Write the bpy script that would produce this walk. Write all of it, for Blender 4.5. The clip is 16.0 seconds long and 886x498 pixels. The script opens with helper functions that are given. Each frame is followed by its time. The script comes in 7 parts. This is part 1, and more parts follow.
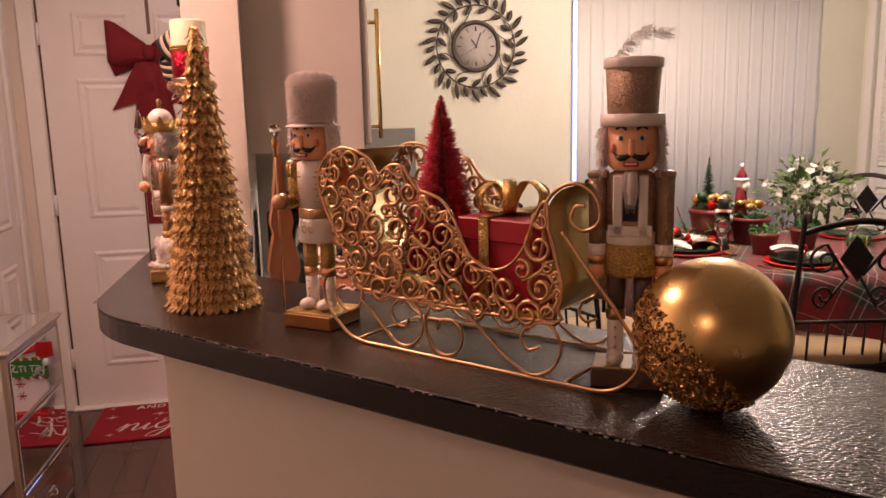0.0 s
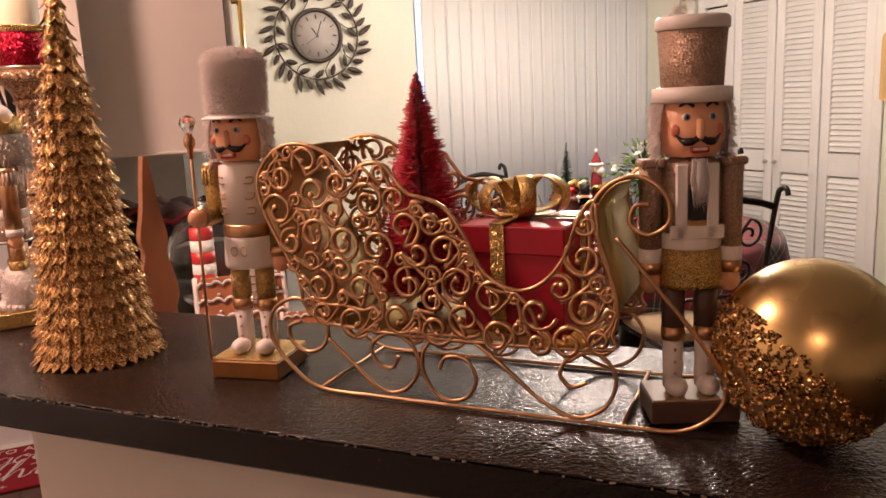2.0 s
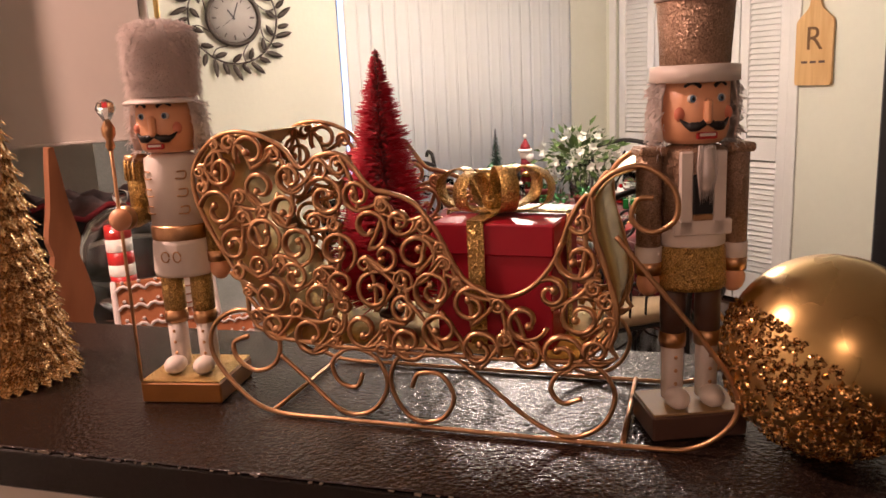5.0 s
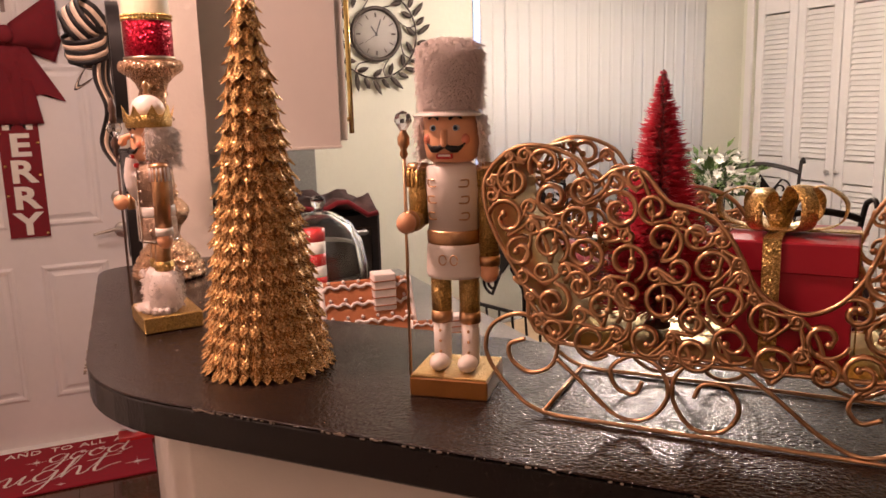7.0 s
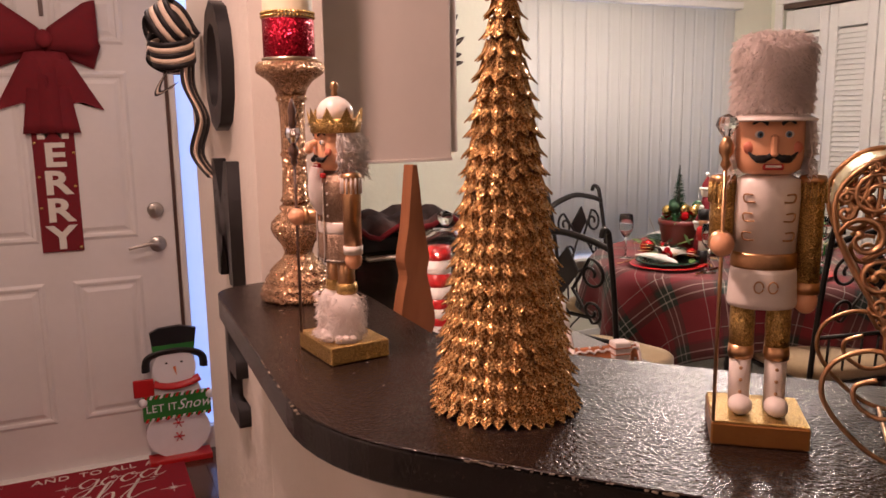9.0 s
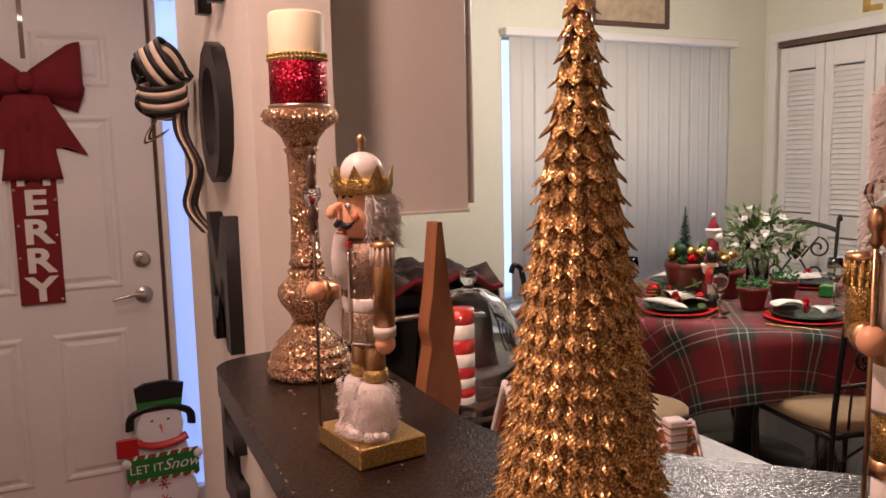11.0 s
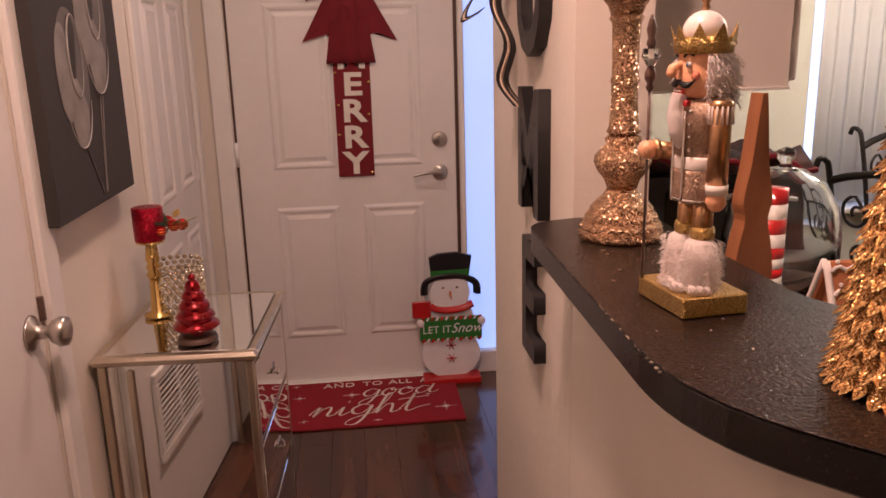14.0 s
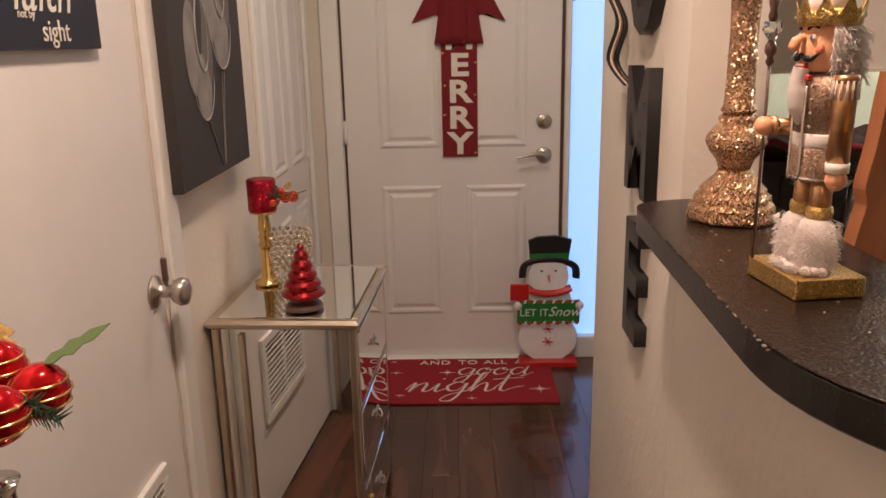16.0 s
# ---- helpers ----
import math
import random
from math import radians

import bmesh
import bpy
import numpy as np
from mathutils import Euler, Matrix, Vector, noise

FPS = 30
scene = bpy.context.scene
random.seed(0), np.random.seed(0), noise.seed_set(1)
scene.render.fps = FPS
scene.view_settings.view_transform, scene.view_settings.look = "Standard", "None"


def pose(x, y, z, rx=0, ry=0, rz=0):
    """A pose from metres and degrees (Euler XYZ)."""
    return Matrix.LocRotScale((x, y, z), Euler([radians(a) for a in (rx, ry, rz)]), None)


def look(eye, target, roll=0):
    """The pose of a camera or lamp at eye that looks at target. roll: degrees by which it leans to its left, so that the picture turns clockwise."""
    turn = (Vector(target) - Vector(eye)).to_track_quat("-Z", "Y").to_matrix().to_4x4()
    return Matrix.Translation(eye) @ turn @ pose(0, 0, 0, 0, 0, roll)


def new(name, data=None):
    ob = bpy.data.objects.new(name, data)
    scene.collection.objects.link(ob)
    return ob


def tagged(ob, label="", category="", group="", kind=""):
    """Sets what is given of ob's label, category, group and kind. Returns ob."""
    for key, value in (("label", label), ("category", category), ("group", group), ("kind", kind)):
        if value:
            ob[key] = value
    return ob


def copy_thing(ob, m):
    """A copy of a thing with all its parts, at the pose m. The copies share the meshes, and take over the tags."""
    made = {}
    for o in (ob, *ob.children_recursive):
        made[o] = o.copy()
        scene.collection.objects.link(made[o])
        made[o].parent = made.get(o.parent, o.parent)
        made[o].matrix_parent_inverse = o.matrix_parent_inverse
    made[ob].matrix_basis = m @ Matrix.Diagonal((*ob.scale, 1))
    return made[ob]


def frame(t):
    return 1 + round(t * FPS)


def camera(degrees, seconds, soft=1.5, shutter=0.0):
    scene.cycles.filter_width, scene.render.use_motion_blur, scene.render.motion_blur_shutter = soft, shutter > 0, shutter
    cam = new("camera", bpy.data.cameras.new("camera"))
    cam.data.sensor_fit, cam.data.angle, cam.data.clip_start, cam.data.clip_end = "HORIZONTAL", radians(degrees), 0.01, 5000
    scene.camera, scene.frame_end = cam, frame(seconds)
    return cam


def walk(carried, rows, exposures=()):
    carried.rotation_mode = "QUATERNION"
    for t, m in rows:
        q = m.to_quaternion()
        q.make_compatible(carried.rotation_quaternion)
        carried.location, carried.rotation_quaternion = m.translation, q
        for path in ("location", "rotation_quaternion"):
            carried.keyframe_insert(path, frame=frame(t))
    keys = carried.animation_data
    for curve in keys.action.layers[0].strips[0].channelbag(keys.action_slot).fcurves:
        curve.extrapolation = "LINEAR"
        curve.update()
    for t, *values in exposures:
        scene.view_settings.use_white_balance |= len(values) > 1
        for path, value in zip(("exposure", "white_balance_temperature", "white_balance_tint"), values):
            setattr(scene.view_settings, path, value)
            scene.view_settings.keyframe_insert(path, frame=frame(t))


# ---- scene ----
cam = camera(59.2, 16.0, soft=1.6)
PATH = [
    (0, (0.1520, 0.2116, 1.4243), (0.5484, 2.1406, 1.0749), -1.34),
    (0.5, (0.0896, 0.2754, 1.4183), (0.4730, 2.2061, 1.0643), -1.06),
    (1, (0.0150, 0.3366, 1.4229), (0.5533, 2.2300, 1.0687), -2.61),
    (1.5, (-0.0002, 0.3865, 1.4134), (0.7124, 2.2180, 1.0421), -2.80),
    (2, (0.0415, 0.4557, 1.4173), (0.8589, 2.2412, 1.0382), -2.80),
    (2.5, (0.0718, 0.4959, 1.4111), (0.9662, 2.2418, 1.0212), -2.95),
    (3, (0.0482, 0.5305, 1.4126), (1.0396, 2.2158, 0.9922), -3.84),
    (3.2, (0.0522, 0.5423, 1.4129), (1.0823, 2.2005, 0.9778), -3.96),
    (5.3, (0.0379, 0.5560, 1.4153), (1.0068, 2.2558, 1.0007), -2.18),
    (5.5, (0.0311, 0.5571, 1.4175), (0.9627, 2.2795, 1.0108), -1.96),
    (6, (0.0050, 0.5580, 1.4180), (0.8625, 2.3230, 1.0313), -1.70),
    (6.5, (-0.0304, 0.5749, 1.4176), (0.7722, 2.3667, 1.0380), -1.63),
    (7, (-0.1160, 0.6026, 1.4208), (0.6620, 2.4071, 1.0486), -1.57),
    (7.5, (-0.1890, 0.6341, 1.4197), (0.5810, 2.4423, 1.0487), -1.69),
    (8, (-0.2028, 0.7119, 1.4178), (0.5743, 2.5188, 1.0557), -1.38),
    (8.5, (-0.2533, 0.7657, 1.4108), (0.5508, 2.5649, 1.0698), -0.63),
    (9, (-0.3320, 0.8171, 1.4140), (0.4953, 2.6071, 1.0804), -0.88),
    (11.3, (-0.3259, 0.9739, 1.4363), (0.5440, 2.7589, 1.1981), -1.31),
    (11.5, (-0.3243, 0.9726, 1.4294), (0.5290, 2.7646, 1.1837), -1.24),
    (12, (-0.3368, 0.9581, 1.4148), (0.4469, 2.7758, 1.1290), -1.17),
    (12.5, (-0.3606, 0.9500, 1.4113), (0.3123, 2.8026, 1.0719), -0.97),
    (13, (-0.3872, 0.9441, 1.4128), (0.1282, 2.8347, 1.0126), -1.05),
    (13.5, (-0.4052, 0.9399, 1.4069), (-0.0714, 2.8590, 0.9535), -1.35),
    (14, (-0.4122, 0.9280, 1.4048), (-0.2051, 2.8567, 0.9178), -1.55),
    (14.5, (-0.4124, 0.9199, 1.4012), (-0.2891, 2.8513, 0.8967), -1.58),
    (15, (-0.4117, 0.9176, 1.3943), (-0.3548, 2.8503, 0.8829), -1.48),
    (15.5, (-0.4137, 0.9156, 1.3926), (-0.4132, 2.8479, 0.8767), -1.46),
    (16, (-0.4217, 0.9087, 1.3922), (-0.4662, 2.8400, 0.8744), -1.22),
]
walk(cam, [(t, look(eye, target, roll)) for t, eye, target, roll in PATH],
     [(0, -0.07, 7000, 33), (1, 0.02, 6850, 29), (2, 0.02, 6600, 23), (3.5, 0.03, 6600, 23), (6.5, 0.06, 6650, 25), (9, -0.27, 6450, 26), (11.5, -0.50, 6300, 22), (13.4, -0.38, 6750, 31), (14.8, -0.10, 6250, 12), (16, -0.10, 6000, 2)])

# ---- world, large lights ----
world = bpy.data.worlds.new("sky")
scene.world = world
world.use_nodes = True
wn = world.node_tree.nodes
sky = wn.new("ShaderNodeTexSky")
sky.sky_type = "NISHITA"
sky.sun_disc = False
sky.sun_elevation, sky.sun_rotation = radians(28), radians(200)
wn["Background"].inputs["Strength"].default_value = 0.12
world.node_tree.links.new(sky.outputs[0], wn["Background"].inputs[0])


def area(name, loc, target, size, power, colour, shape="DISK", size_y=0.0):
    d = bpy.data.lights.new(name, "AREA")
    d.shape, d.size, d.energy, d.color = shape, size, power, colour
    if size_y:
        d.size_y = size_y
    ob = new(name, d)
    ob.matrix_world = look(loc, target)
    return ob


HALL_LAMP, DINING_LAMP, FRONT_FILL = (-0.48, 1.68, 2.35), (2.05, 3.25, 2.2), (-0.85, -0.7, 2.35)
ENTRY_LAMP = (-0.42, 3.15, 2.35)
area("entry_lamp_light", ENTRY_LAMP, (ENTRY_LAMP[0], ENTRY_LAMP[1], 0), 0.16, 7.5, (1.0, 0.78, 0.62))
area("hall_lamp_light", HALL_LAMP, (HALL_LAMP[0], HALL_LAMP[1], 0), 0.16, 26.5, (1.0, 0.66, 0.51))
globe = bpy.data.lights.new("dining_lamp_light", "POINT")
globe.energy, globe.shadow_soft_size, globe.color = 88, 0.12, (1.0, 0.88, 0.73)
new("dining_lamp_light", globe).location = (DINING_LAMP[0], DINING_LAMP[1], 2.08)
# added warm fill from behind the camera, no known source there
area("front_fill_light", FRONT_FILL, (FRONT_FILL[0], FRONT_FILL[1], 0), 0.45, 6.5, (1.0, 0.64, 0.48))
area("window_daylight", (2.735, 4.93, 1.35), (2.735, 0, 1.0), 1.66, 5, (0.70, 0.82, 1.0), "RECTANGLE", 1.5)
area("sidelight_daylight", (0.115, 4.33, 1.1), (0.115, 0, 0.6), 0.17, 12, (0.42, 0.62, 1.0), "RECTANGLE", 1.9)


# ---- materials ----
def mat(name, colour, rough=0.5, metal=0.0, vary=0.15, scale=8.0, bump=0.0, bump_scale=60.0, coat=0.0, trans=0.0, ior=1.45, sheen=0.0, spec=0.5, island=0.0, emit=None, power=0.0):
    m = bpy.data.materials.new(name)
    m.use_nodes = True
    n, l = m.node_tree.nodes, m.node_tree.links
    b = n["Principled BSDF"]
    b.inputs["Roughness"].default_value, b.inputs["Metallic"].default_value = rough, metal
    b.inputs["Coat Weight"].default_value, b.inputs["Transmission Weight"].default_value = coat, trans
    b.inputs["IOR"].default_value, b.inputs["Sheen Weight"].default_value = ior, sheen
    b.inputs["Specular IOR Level"].default_value = spec
    b.inputs["Base Color"].default_value = (*colour, 1)
    if emit:
        b.inputs["Emission Color"].default_value, b.inputs["Emission Strength"].default_value = (*emit, 1), power
    tc = n.new("ShaderNodeTexCoord")
    if vary > 0:
        no, no2 = n.new("ShaderNodeTexNoise"), n.new("ShaderNodeTexNoise")
        no.inputs["Scale"].default_value, no.inputs["Detail"].default_value = scale, 5
        no2.inputs["Scale"].default_value, no2.inputs["Detail"].default_value = scale * 9, 3
        mx = n.new("ShaderNodeMath")
        mx.operation = "MULTIPLY_ADD"
        mx.inputs[1].default_value = 0.35
        l.new(tc.outputs["Object"], no.inputs["Vector"])
        l.new(tc.outputs["Object"], no2.inputs["Vector"])
        l.new(no2.outputs["Fac"], mx.inputs[0])
        l.new(no.outputs["Fac"], mx.inputs[2])
        rp = n.new("ShaderNodeMapRange")
        rp.inputs["From Min"].default_value, rp.inputs["From Max"].default_value = 0.35, 1.0
        rp.inputs["To Min"].default_value, rp.inputs["To Max"].default_value = 1 - vary, 1 + vary * 0.6
        l.new(mx.outputs[0], rp.inputs["Value"])
        last = rp.outputs["Result"]
        if island:
            gi, oi = n.new("ShaderNodeNewGeometry"), n.new("ShaderNodeObjectInfo")
            ad = n.new("ShaderNodeMath")
            ad.operation = "ADD"
            l.new(gi.outputs["Random Per Island"], ad.inputs[0])
            l.new(oi.outputs["Random"], ad.inputs[1])
            mr = n.new("ShaderNodeMapRange")
            mr.inputs["From Max"].default_value = 2.0
            mr.inputs["To Min"].default_value, mr.inputs["To Max"].default_value = 1 - island, 1 + island
            l.new(ad.outputs[0], mr.inputs["Value"])
            mu = n.new("ShaderNodeMath")
            mu.operation = "MULTIPLY"
            l.new(last, mu.inputs[0])
            l.new(mr.outputs["Result"], mu.inputs[1])
            last = mu.outputs[0]
        vm = n.new("ShaderNodeVectorMath")
        vm.operation = "SCALE"
        vm.inputs[0].default_value = colour
        l.new(last, vm.inputs["Scale"])
        l.new(vm.outputs[0], b.inputs["Base Color"])
        rr = n.new("ShaderNodeMapRange")
        rr.inputs["To Min"].default_value, rr.inputs["To Max"].default_value = max(0.02, rough * 0.8), min(1, rough * 1.25)
        l.new(no.outputs["Fac"], rr.inputs["Value"])
        l.new(rr.outputs["Result"], b.inputs["Roughness"])
    if bump > 0:
        nb, bp = n.new("ShaderNodeTexNoise"), n.new("ShaderNodeBump")
        nb.inputs["Scale"].default_value, nb.inputs["Detail"].default_value = bump_scale, 4
        bp.inputs["Strength"].default_value, bp.inputs["Distance"].default_value = bump, 0.3 / bump_scale
        l.new(tc.outputs["Object"], nb.inputs["Vector"])
        l.new(nb.outputs["Fac"], bp.inputs["Height"])
        l.new(bp.outputs["Normal"], b.inputs["Normal"])
    return m


def glitter(name, colour, dark, scale=900.0, rough=0.28, tilt=0.9, metal=0.9):
    """Loose flakes: each cell of the texture has its own tilt and shade."""
    m = bpy.data.materials.new(name)
    m.use_nodes = True
    n, l = m.node_tree.nodes, m.node_tree.links
    b = n["Principled BSDF"]
    b.inputs["Metallic"].default_value, b.inputs["Roughness"].default_value = metal, rough
    tc, vo, ge = n.new("ShaderNodeTexCoord"), n.new("ShaderNodeTexVoronoi"), n.new("ShaderNodeNewGeometry")
    vo.inputs["Scale"].default_value = scale
    l.new(tc.outputs["Object"], vo.inputs["Vector"])
    su, sc, ad, no = (n.new("ShaderNodeVectorMath") for _ in range(4))
    su.operation, sc.operation, ad.operation, no.operation = "SUBTRACT", "SCALE", "ADD", "NORMALIZE"
    su.inputs[1].default_value = (0.5, 0.5, 0.5)
    sc.inputs["Scale"].default_value = tilt
    l.new(vo.outputs["Color"], su.inputs[0])
    l.new(su.outputs[0], sc.inputs[0])
    l.new(sc.outputs[0], ad.inputs[0])
    l.new(ge.outputs["Normal"], ad.inputs[1])
    l.new(ad.outputs[0], no.inputs[0])
    l.new(no.outputs[0], b.inputs["Normal"])
    mi = n.new("ShaderNodeMix")
    mi.data_type = "RGBA"
    mi.inputs[6].default_value, mi.inputs[7].default_value = (*dark, 1), (*colour, 1)
    sp = n.new("ShaderNodeSeparateColor")
    l.new(vo.outputs["Color"], sp.inputs[0])
    l.new(sp.outputs[1], mi.inputs[0])
    l.new(mi.outputs[2], b.inputs["Base Color"])
    return m


def wood(name, c1, c2, scale=14.0, rough=0.5, stretch=(1, 1, 0.12), coat=0.0, island=0.0):
    m = mat(name, c1, rough, vary=0)
    n, l = m.node_tree.nodes, m.node_tree.links
    b = n["Principled BSDF"]
    b.inputs["Coat Weight"].default_value = coat
    tc, mp, no, rp = n.new("ShaderNodeTexCoord"), n.new("ShaderNodeMapping"), n.new("ShaderNodeTexNoise"), n.new("ShaderNodeValToRGB")
    mp.inputs["Scale"].default_value = stretch
    no.inputs["Scale"].default_value, no.inputs["Detail"].default_value, no.inputs["Distortion"].default_value = scale, 8, 1.2
    rp.color_ramp.elements[0].position, rp.color_ramp.elements[1].position = 0.35, 0.68
    rp.color_ramp.elements[0].color, rp.color_ramp.elements[1].color = (*c1, 1), (*c2, 1)
    oi, ad = n.new("ShaderNodeObjectInfo"), n.new("ShaderNodeVectorMath")
    ad.operation = "ADD"
    l.new(tc.outputs["Object"], mp.inputs["Vector"])
    l.new(mp.outputs[0], ad.inputs[0])
    cx = n.new("ShaderNodeCombineXYZ")
    mu = n.new("ShaderNodeMath")
    mu.operation = "MULTIPLY"
    mu.inputs[1].default_value = 17.0
    l.new(oi.outputs["Random"], mu.inputs[0])
    for k in range(3):
        l.new(mu.outputs[0], cx.inputs[k])
    l.new(cx.outputs[0], ad.inputs[1])
    l.new(ad.outputs[0], no.inputs["Vector"])
    l.new(no.outputs["Fac"], rp.inputs["Fac"])
    hs = n.new("ShaderNodeHueSaturation")
    mr = n.new("ShaderNodeMapRange")
    mr.inputs["To Min"].default_value, mr.inputs["To Max"].default_value = 1 - island, 1 + island
    l.new(oi.outputs["Random"], mr.inputs["Value"])
    l.new(mr.outputs["Result"], hs.inputs["Value"])
    l.new(rp.outputs["Color"], hs.inputs["Color"])
    l.new(hs.outputs["Color"], b.inputs["Base Color"])
    bp = n.new("ShaderNodeBump")
    bp.inputs["Strength"].default_value, bp.inputs["Distance"].default_value = 0.15, 0.002
    l.new(no.outputs["Fac"], bp.inputs["Height"])
    l.new(bp.outputs["Normal"], b.inputs["Normal"])
    return m


def plaid(name):
    """Woven tartan: red ground, dark green bars, pale pin stripes."""
    m = mat(name, (0.28, 0.01, 0.015), 0.85, vary=0, sheen=0.2)
    n, l = m.node_tree.nodes, m.node_tree.links
    b = n["Principled BSDF"]
    tc, sep = n.new("ShaderNodeUVMap"), n.new("ShaderNodeSeparateXYZ")
    l.new(tc.outputs["UV"], sep.inputs[0])
    col = None
    for k in range(2):
        fr = n.new("ShaderNodeMath")
        fr.operation = "FRACT"
        ms = n.new("ShaderNodeMath")
        ms.operation = "MULTIPLY"
        ms.inputs[1].default_value = 1 / 0.26
        l.new(sep.outputs[k], ms.inputs[0])
        l.new(ms.outputs[0], fr.inputs[0])
        rp = n.new("ShaderNodeValToRGB")
        cr = rp.color_ramp
        cr.interpolation = "CONSTANT"
        red, green, white, dark = (0.16, 0.007, 0.012, 1), (0.012, 0.024, 0.017, 1), (0.36, 0.33, 0.29, 1), (0.07, 0.006, 0.009, 1)
        cr.elements[0].color = red
        cr.elements[1].position, cr.elements[1].color = 0.34, green
        for p, c in ((0.44, white), (0.462, green), (0.56, white), (0.582, green), (0.68, dark), (0.72, red), (0.86, white), (0.875, red)):
            e = cr.elements.new(p)
            e.color = c
        l.new(fr.outputs[0], rp.inputs["Fac"])
        if col is None:
            col = rp.outputs["Color"]
        else:
            mi = n.new("ShaderNodeMix")
            mi.data_type = "RGBA"
            mi.inputs[0].default_value = 0.5
            l.new(col, mi.inputs[6])
            l.new(rp.outputs["Color"], mi.inputs[7])
            col = mi.outputs[2]
    l.new(col, b.inputs["Base Color"])
    return m


def speckled(name, base, speck, scale, rough, bump, coat=0.0):
    m = mat(name, base, rough, vary=0, coat=coat)
    n, l = m.node_tree.nodes, m.node_tree.links
    b = n["Principled BSDF"]
    tc, no, rp, lo = n.new("ShaderNodeTexCoord"), n.new("ShaderNodeTexNoise"), n.new("ShaderNodeValToRGB"), n.new("ShaderNodeTexNoise")
    no.inputs["Scale"].default_value, no.inputs["Detail"].default_value = scale, 3
    lo.inputs["Scale"].default_value = 5.0
    rp.color_ramp.elements[0].position, rp.color_ramp.elements[1].position = 0.5, 0.72
    rp.color_ramp.elements[0].color, rp.color_ramp.elements[1].color = (*base, 1), (*speck, 1)
    l.new(tc.outputs["Object"], no.inputs["Vector"])
    l.new(tc.outputs["Object"], lo.inputs["Vector"])
    l.new(no.outputs["Fac"], rp.inputs["Fac"])
    l.new(rp.outputs["Color"], b.inputs["Base Color"])
    mr = n.new("ShaderNodeMapRange")
    mr.inputs["To Min"].default_value, mr.inputs["To Max"].default_value = rough * 0.7, rough * 1.4
    l.new(lo.outputs["Fac"], mr.inputs["Value"])
    l.new(mr.outputs["Result"], b.inputs["Roughness"])
    bn, bp = n.new("ShaderNodeTexNoise"), n.new("ShaderNodeBump")
    bn.inputs["Scale"].default_value, bn.inputs["Detail"].default_value = scale * 0.6, 2
    bp.inputs["Strength"].default_value, bp.inputs["Distance"].default_value = bump, 0.0016
    l.new(tc.outputs["Object"], bn.inputs["Vector"])
    l.new(bn.outputs["Fac"], bp.inputs["Height"])
    l.new(bp.outputs["Normal"], b.inputs["Normal"])
    return m


WALL = mat("wall_paint", (0.74, 0.68, 0.60), 0.75, vary=0.05, scale=3, bump=0.25, bump_scale=45)
WALL_D = mat("dining_wall_paint", (0.72, 0.72, 0.60), 0.75, vary=0.05, scale=3, bump=0.2, bump_scale=45)
CEIL = mat("ceiling_paint", (0.80, 0.79, 0.76), 0.9, vary=0.05, scale=4, bump=0.4, bump_scale=90)
WHITE = mat("white_gloss_paint", (0.78, 0.76, 0.72), 0.38, vary=0.05, scale=6, bump=0.05, bump_scale=120)
DOORW = mat("door_paint", (0.76, 0.73, 0.70), 0.45, vary=0.06, scale=4, bump=0.05, bump_scale=150)
LAMINATE = speckled("black_brown_laminate", (0.014, 0.0085, 0.007), (0.048, 0.027, 0.017), 420, 0.19, 0.95)
EDGEBAND = speckled("black_edge_laminate", (0.009, 0.007, 0.006), (0.02, 0.013, 0.010), 420, 0.22, 0.30)
LAMINATE.node_tree.nodes["Principled BSDF"].inputs["Specular IOR Level"].default_value = 0.3
GREYTOP = speckled("grey_laminate", (0.20, 0.20, 0.19), (0.30, 0.30, 0.28), 260, 0.4, 0.2)
CHIP = mat("chipped_particle_board", (0.24, 0.19, 0.14), 0.9, vary=0.3, scale=60)
PLANK = wood("dark_wood_floor", (0.040, 0.015, 0.009), (0.095, 0.036, 0.019), 9, 0.20, (1, 0.08, 1), 0.3, 0.06)
GROUT = mat("floor_joint", (0.052, 0.020, 0.012), 0.8, vary=0.1)
CABINET = mat("cabinet_white", (0.72, 0.66, 0.60), 0.42, vary=0.05, scale=5, bump=0.03, bump_scale=200)
BLIND = mat("vinyl_blind", (0.80, 0.79, 0.73), 0.5, vary=0.04, scale=4)
bn, bk = BLIND.node_tree.nodes, BLIND.node_tree.links
tr, mxs = bn.new("ShaderNodeBsdfTranslucent"), bn.new("ShaderNodeMixShader")
tr.inputs["Color"].default_value = (0.88, 0.86, 0.80, 1)
mxs.inputs[0].default_value = 0.28
bk.new(bn["Principled BSDF"].outputs[0], mxs.inputs[1])
bk.new(tr.outputs[0], mxs.inputs[2])
bk.new(mxs.outputs[0], bn["Material Output"].inputs["Surface"])
STEEL = mat("brushed_nickel", (0.56, 0.52, 0.47), 0.3, 1.0, vary=0.1, scale=30)
SILVER = mat("champagne_silver_trim", (0.62, 0.55, 0.44), 0.3, 1.0, vary=0.15, scale=20)
MIRROR = mat("mirror_glass", (0.86, 0.87, 0.86), 0.02, 1.0, vary=0.03, scale=3)
GLASS = mat("clear_glass", (0.96, 0.98, 0.97), 0.02, vary=0, trans=1.0)
GOLD = mat("polished_gold", (0.80, 0.55, 0.20), 0.2, 1.0, vary=0.2, scale=12)
COPPER = mat("copper_gold_wire", (0.62, 0.36, 0.19), 0.32, 1.0, vary=0.3, scale=70, bump=0.1, bump_scale=300)
SHEETG = mat("hammered_gold_sheet", (0.72, 0.56, 0.26), 0.36, 1.0, vary=0.2, scale=25, bump=0.45, bump_scale=260)
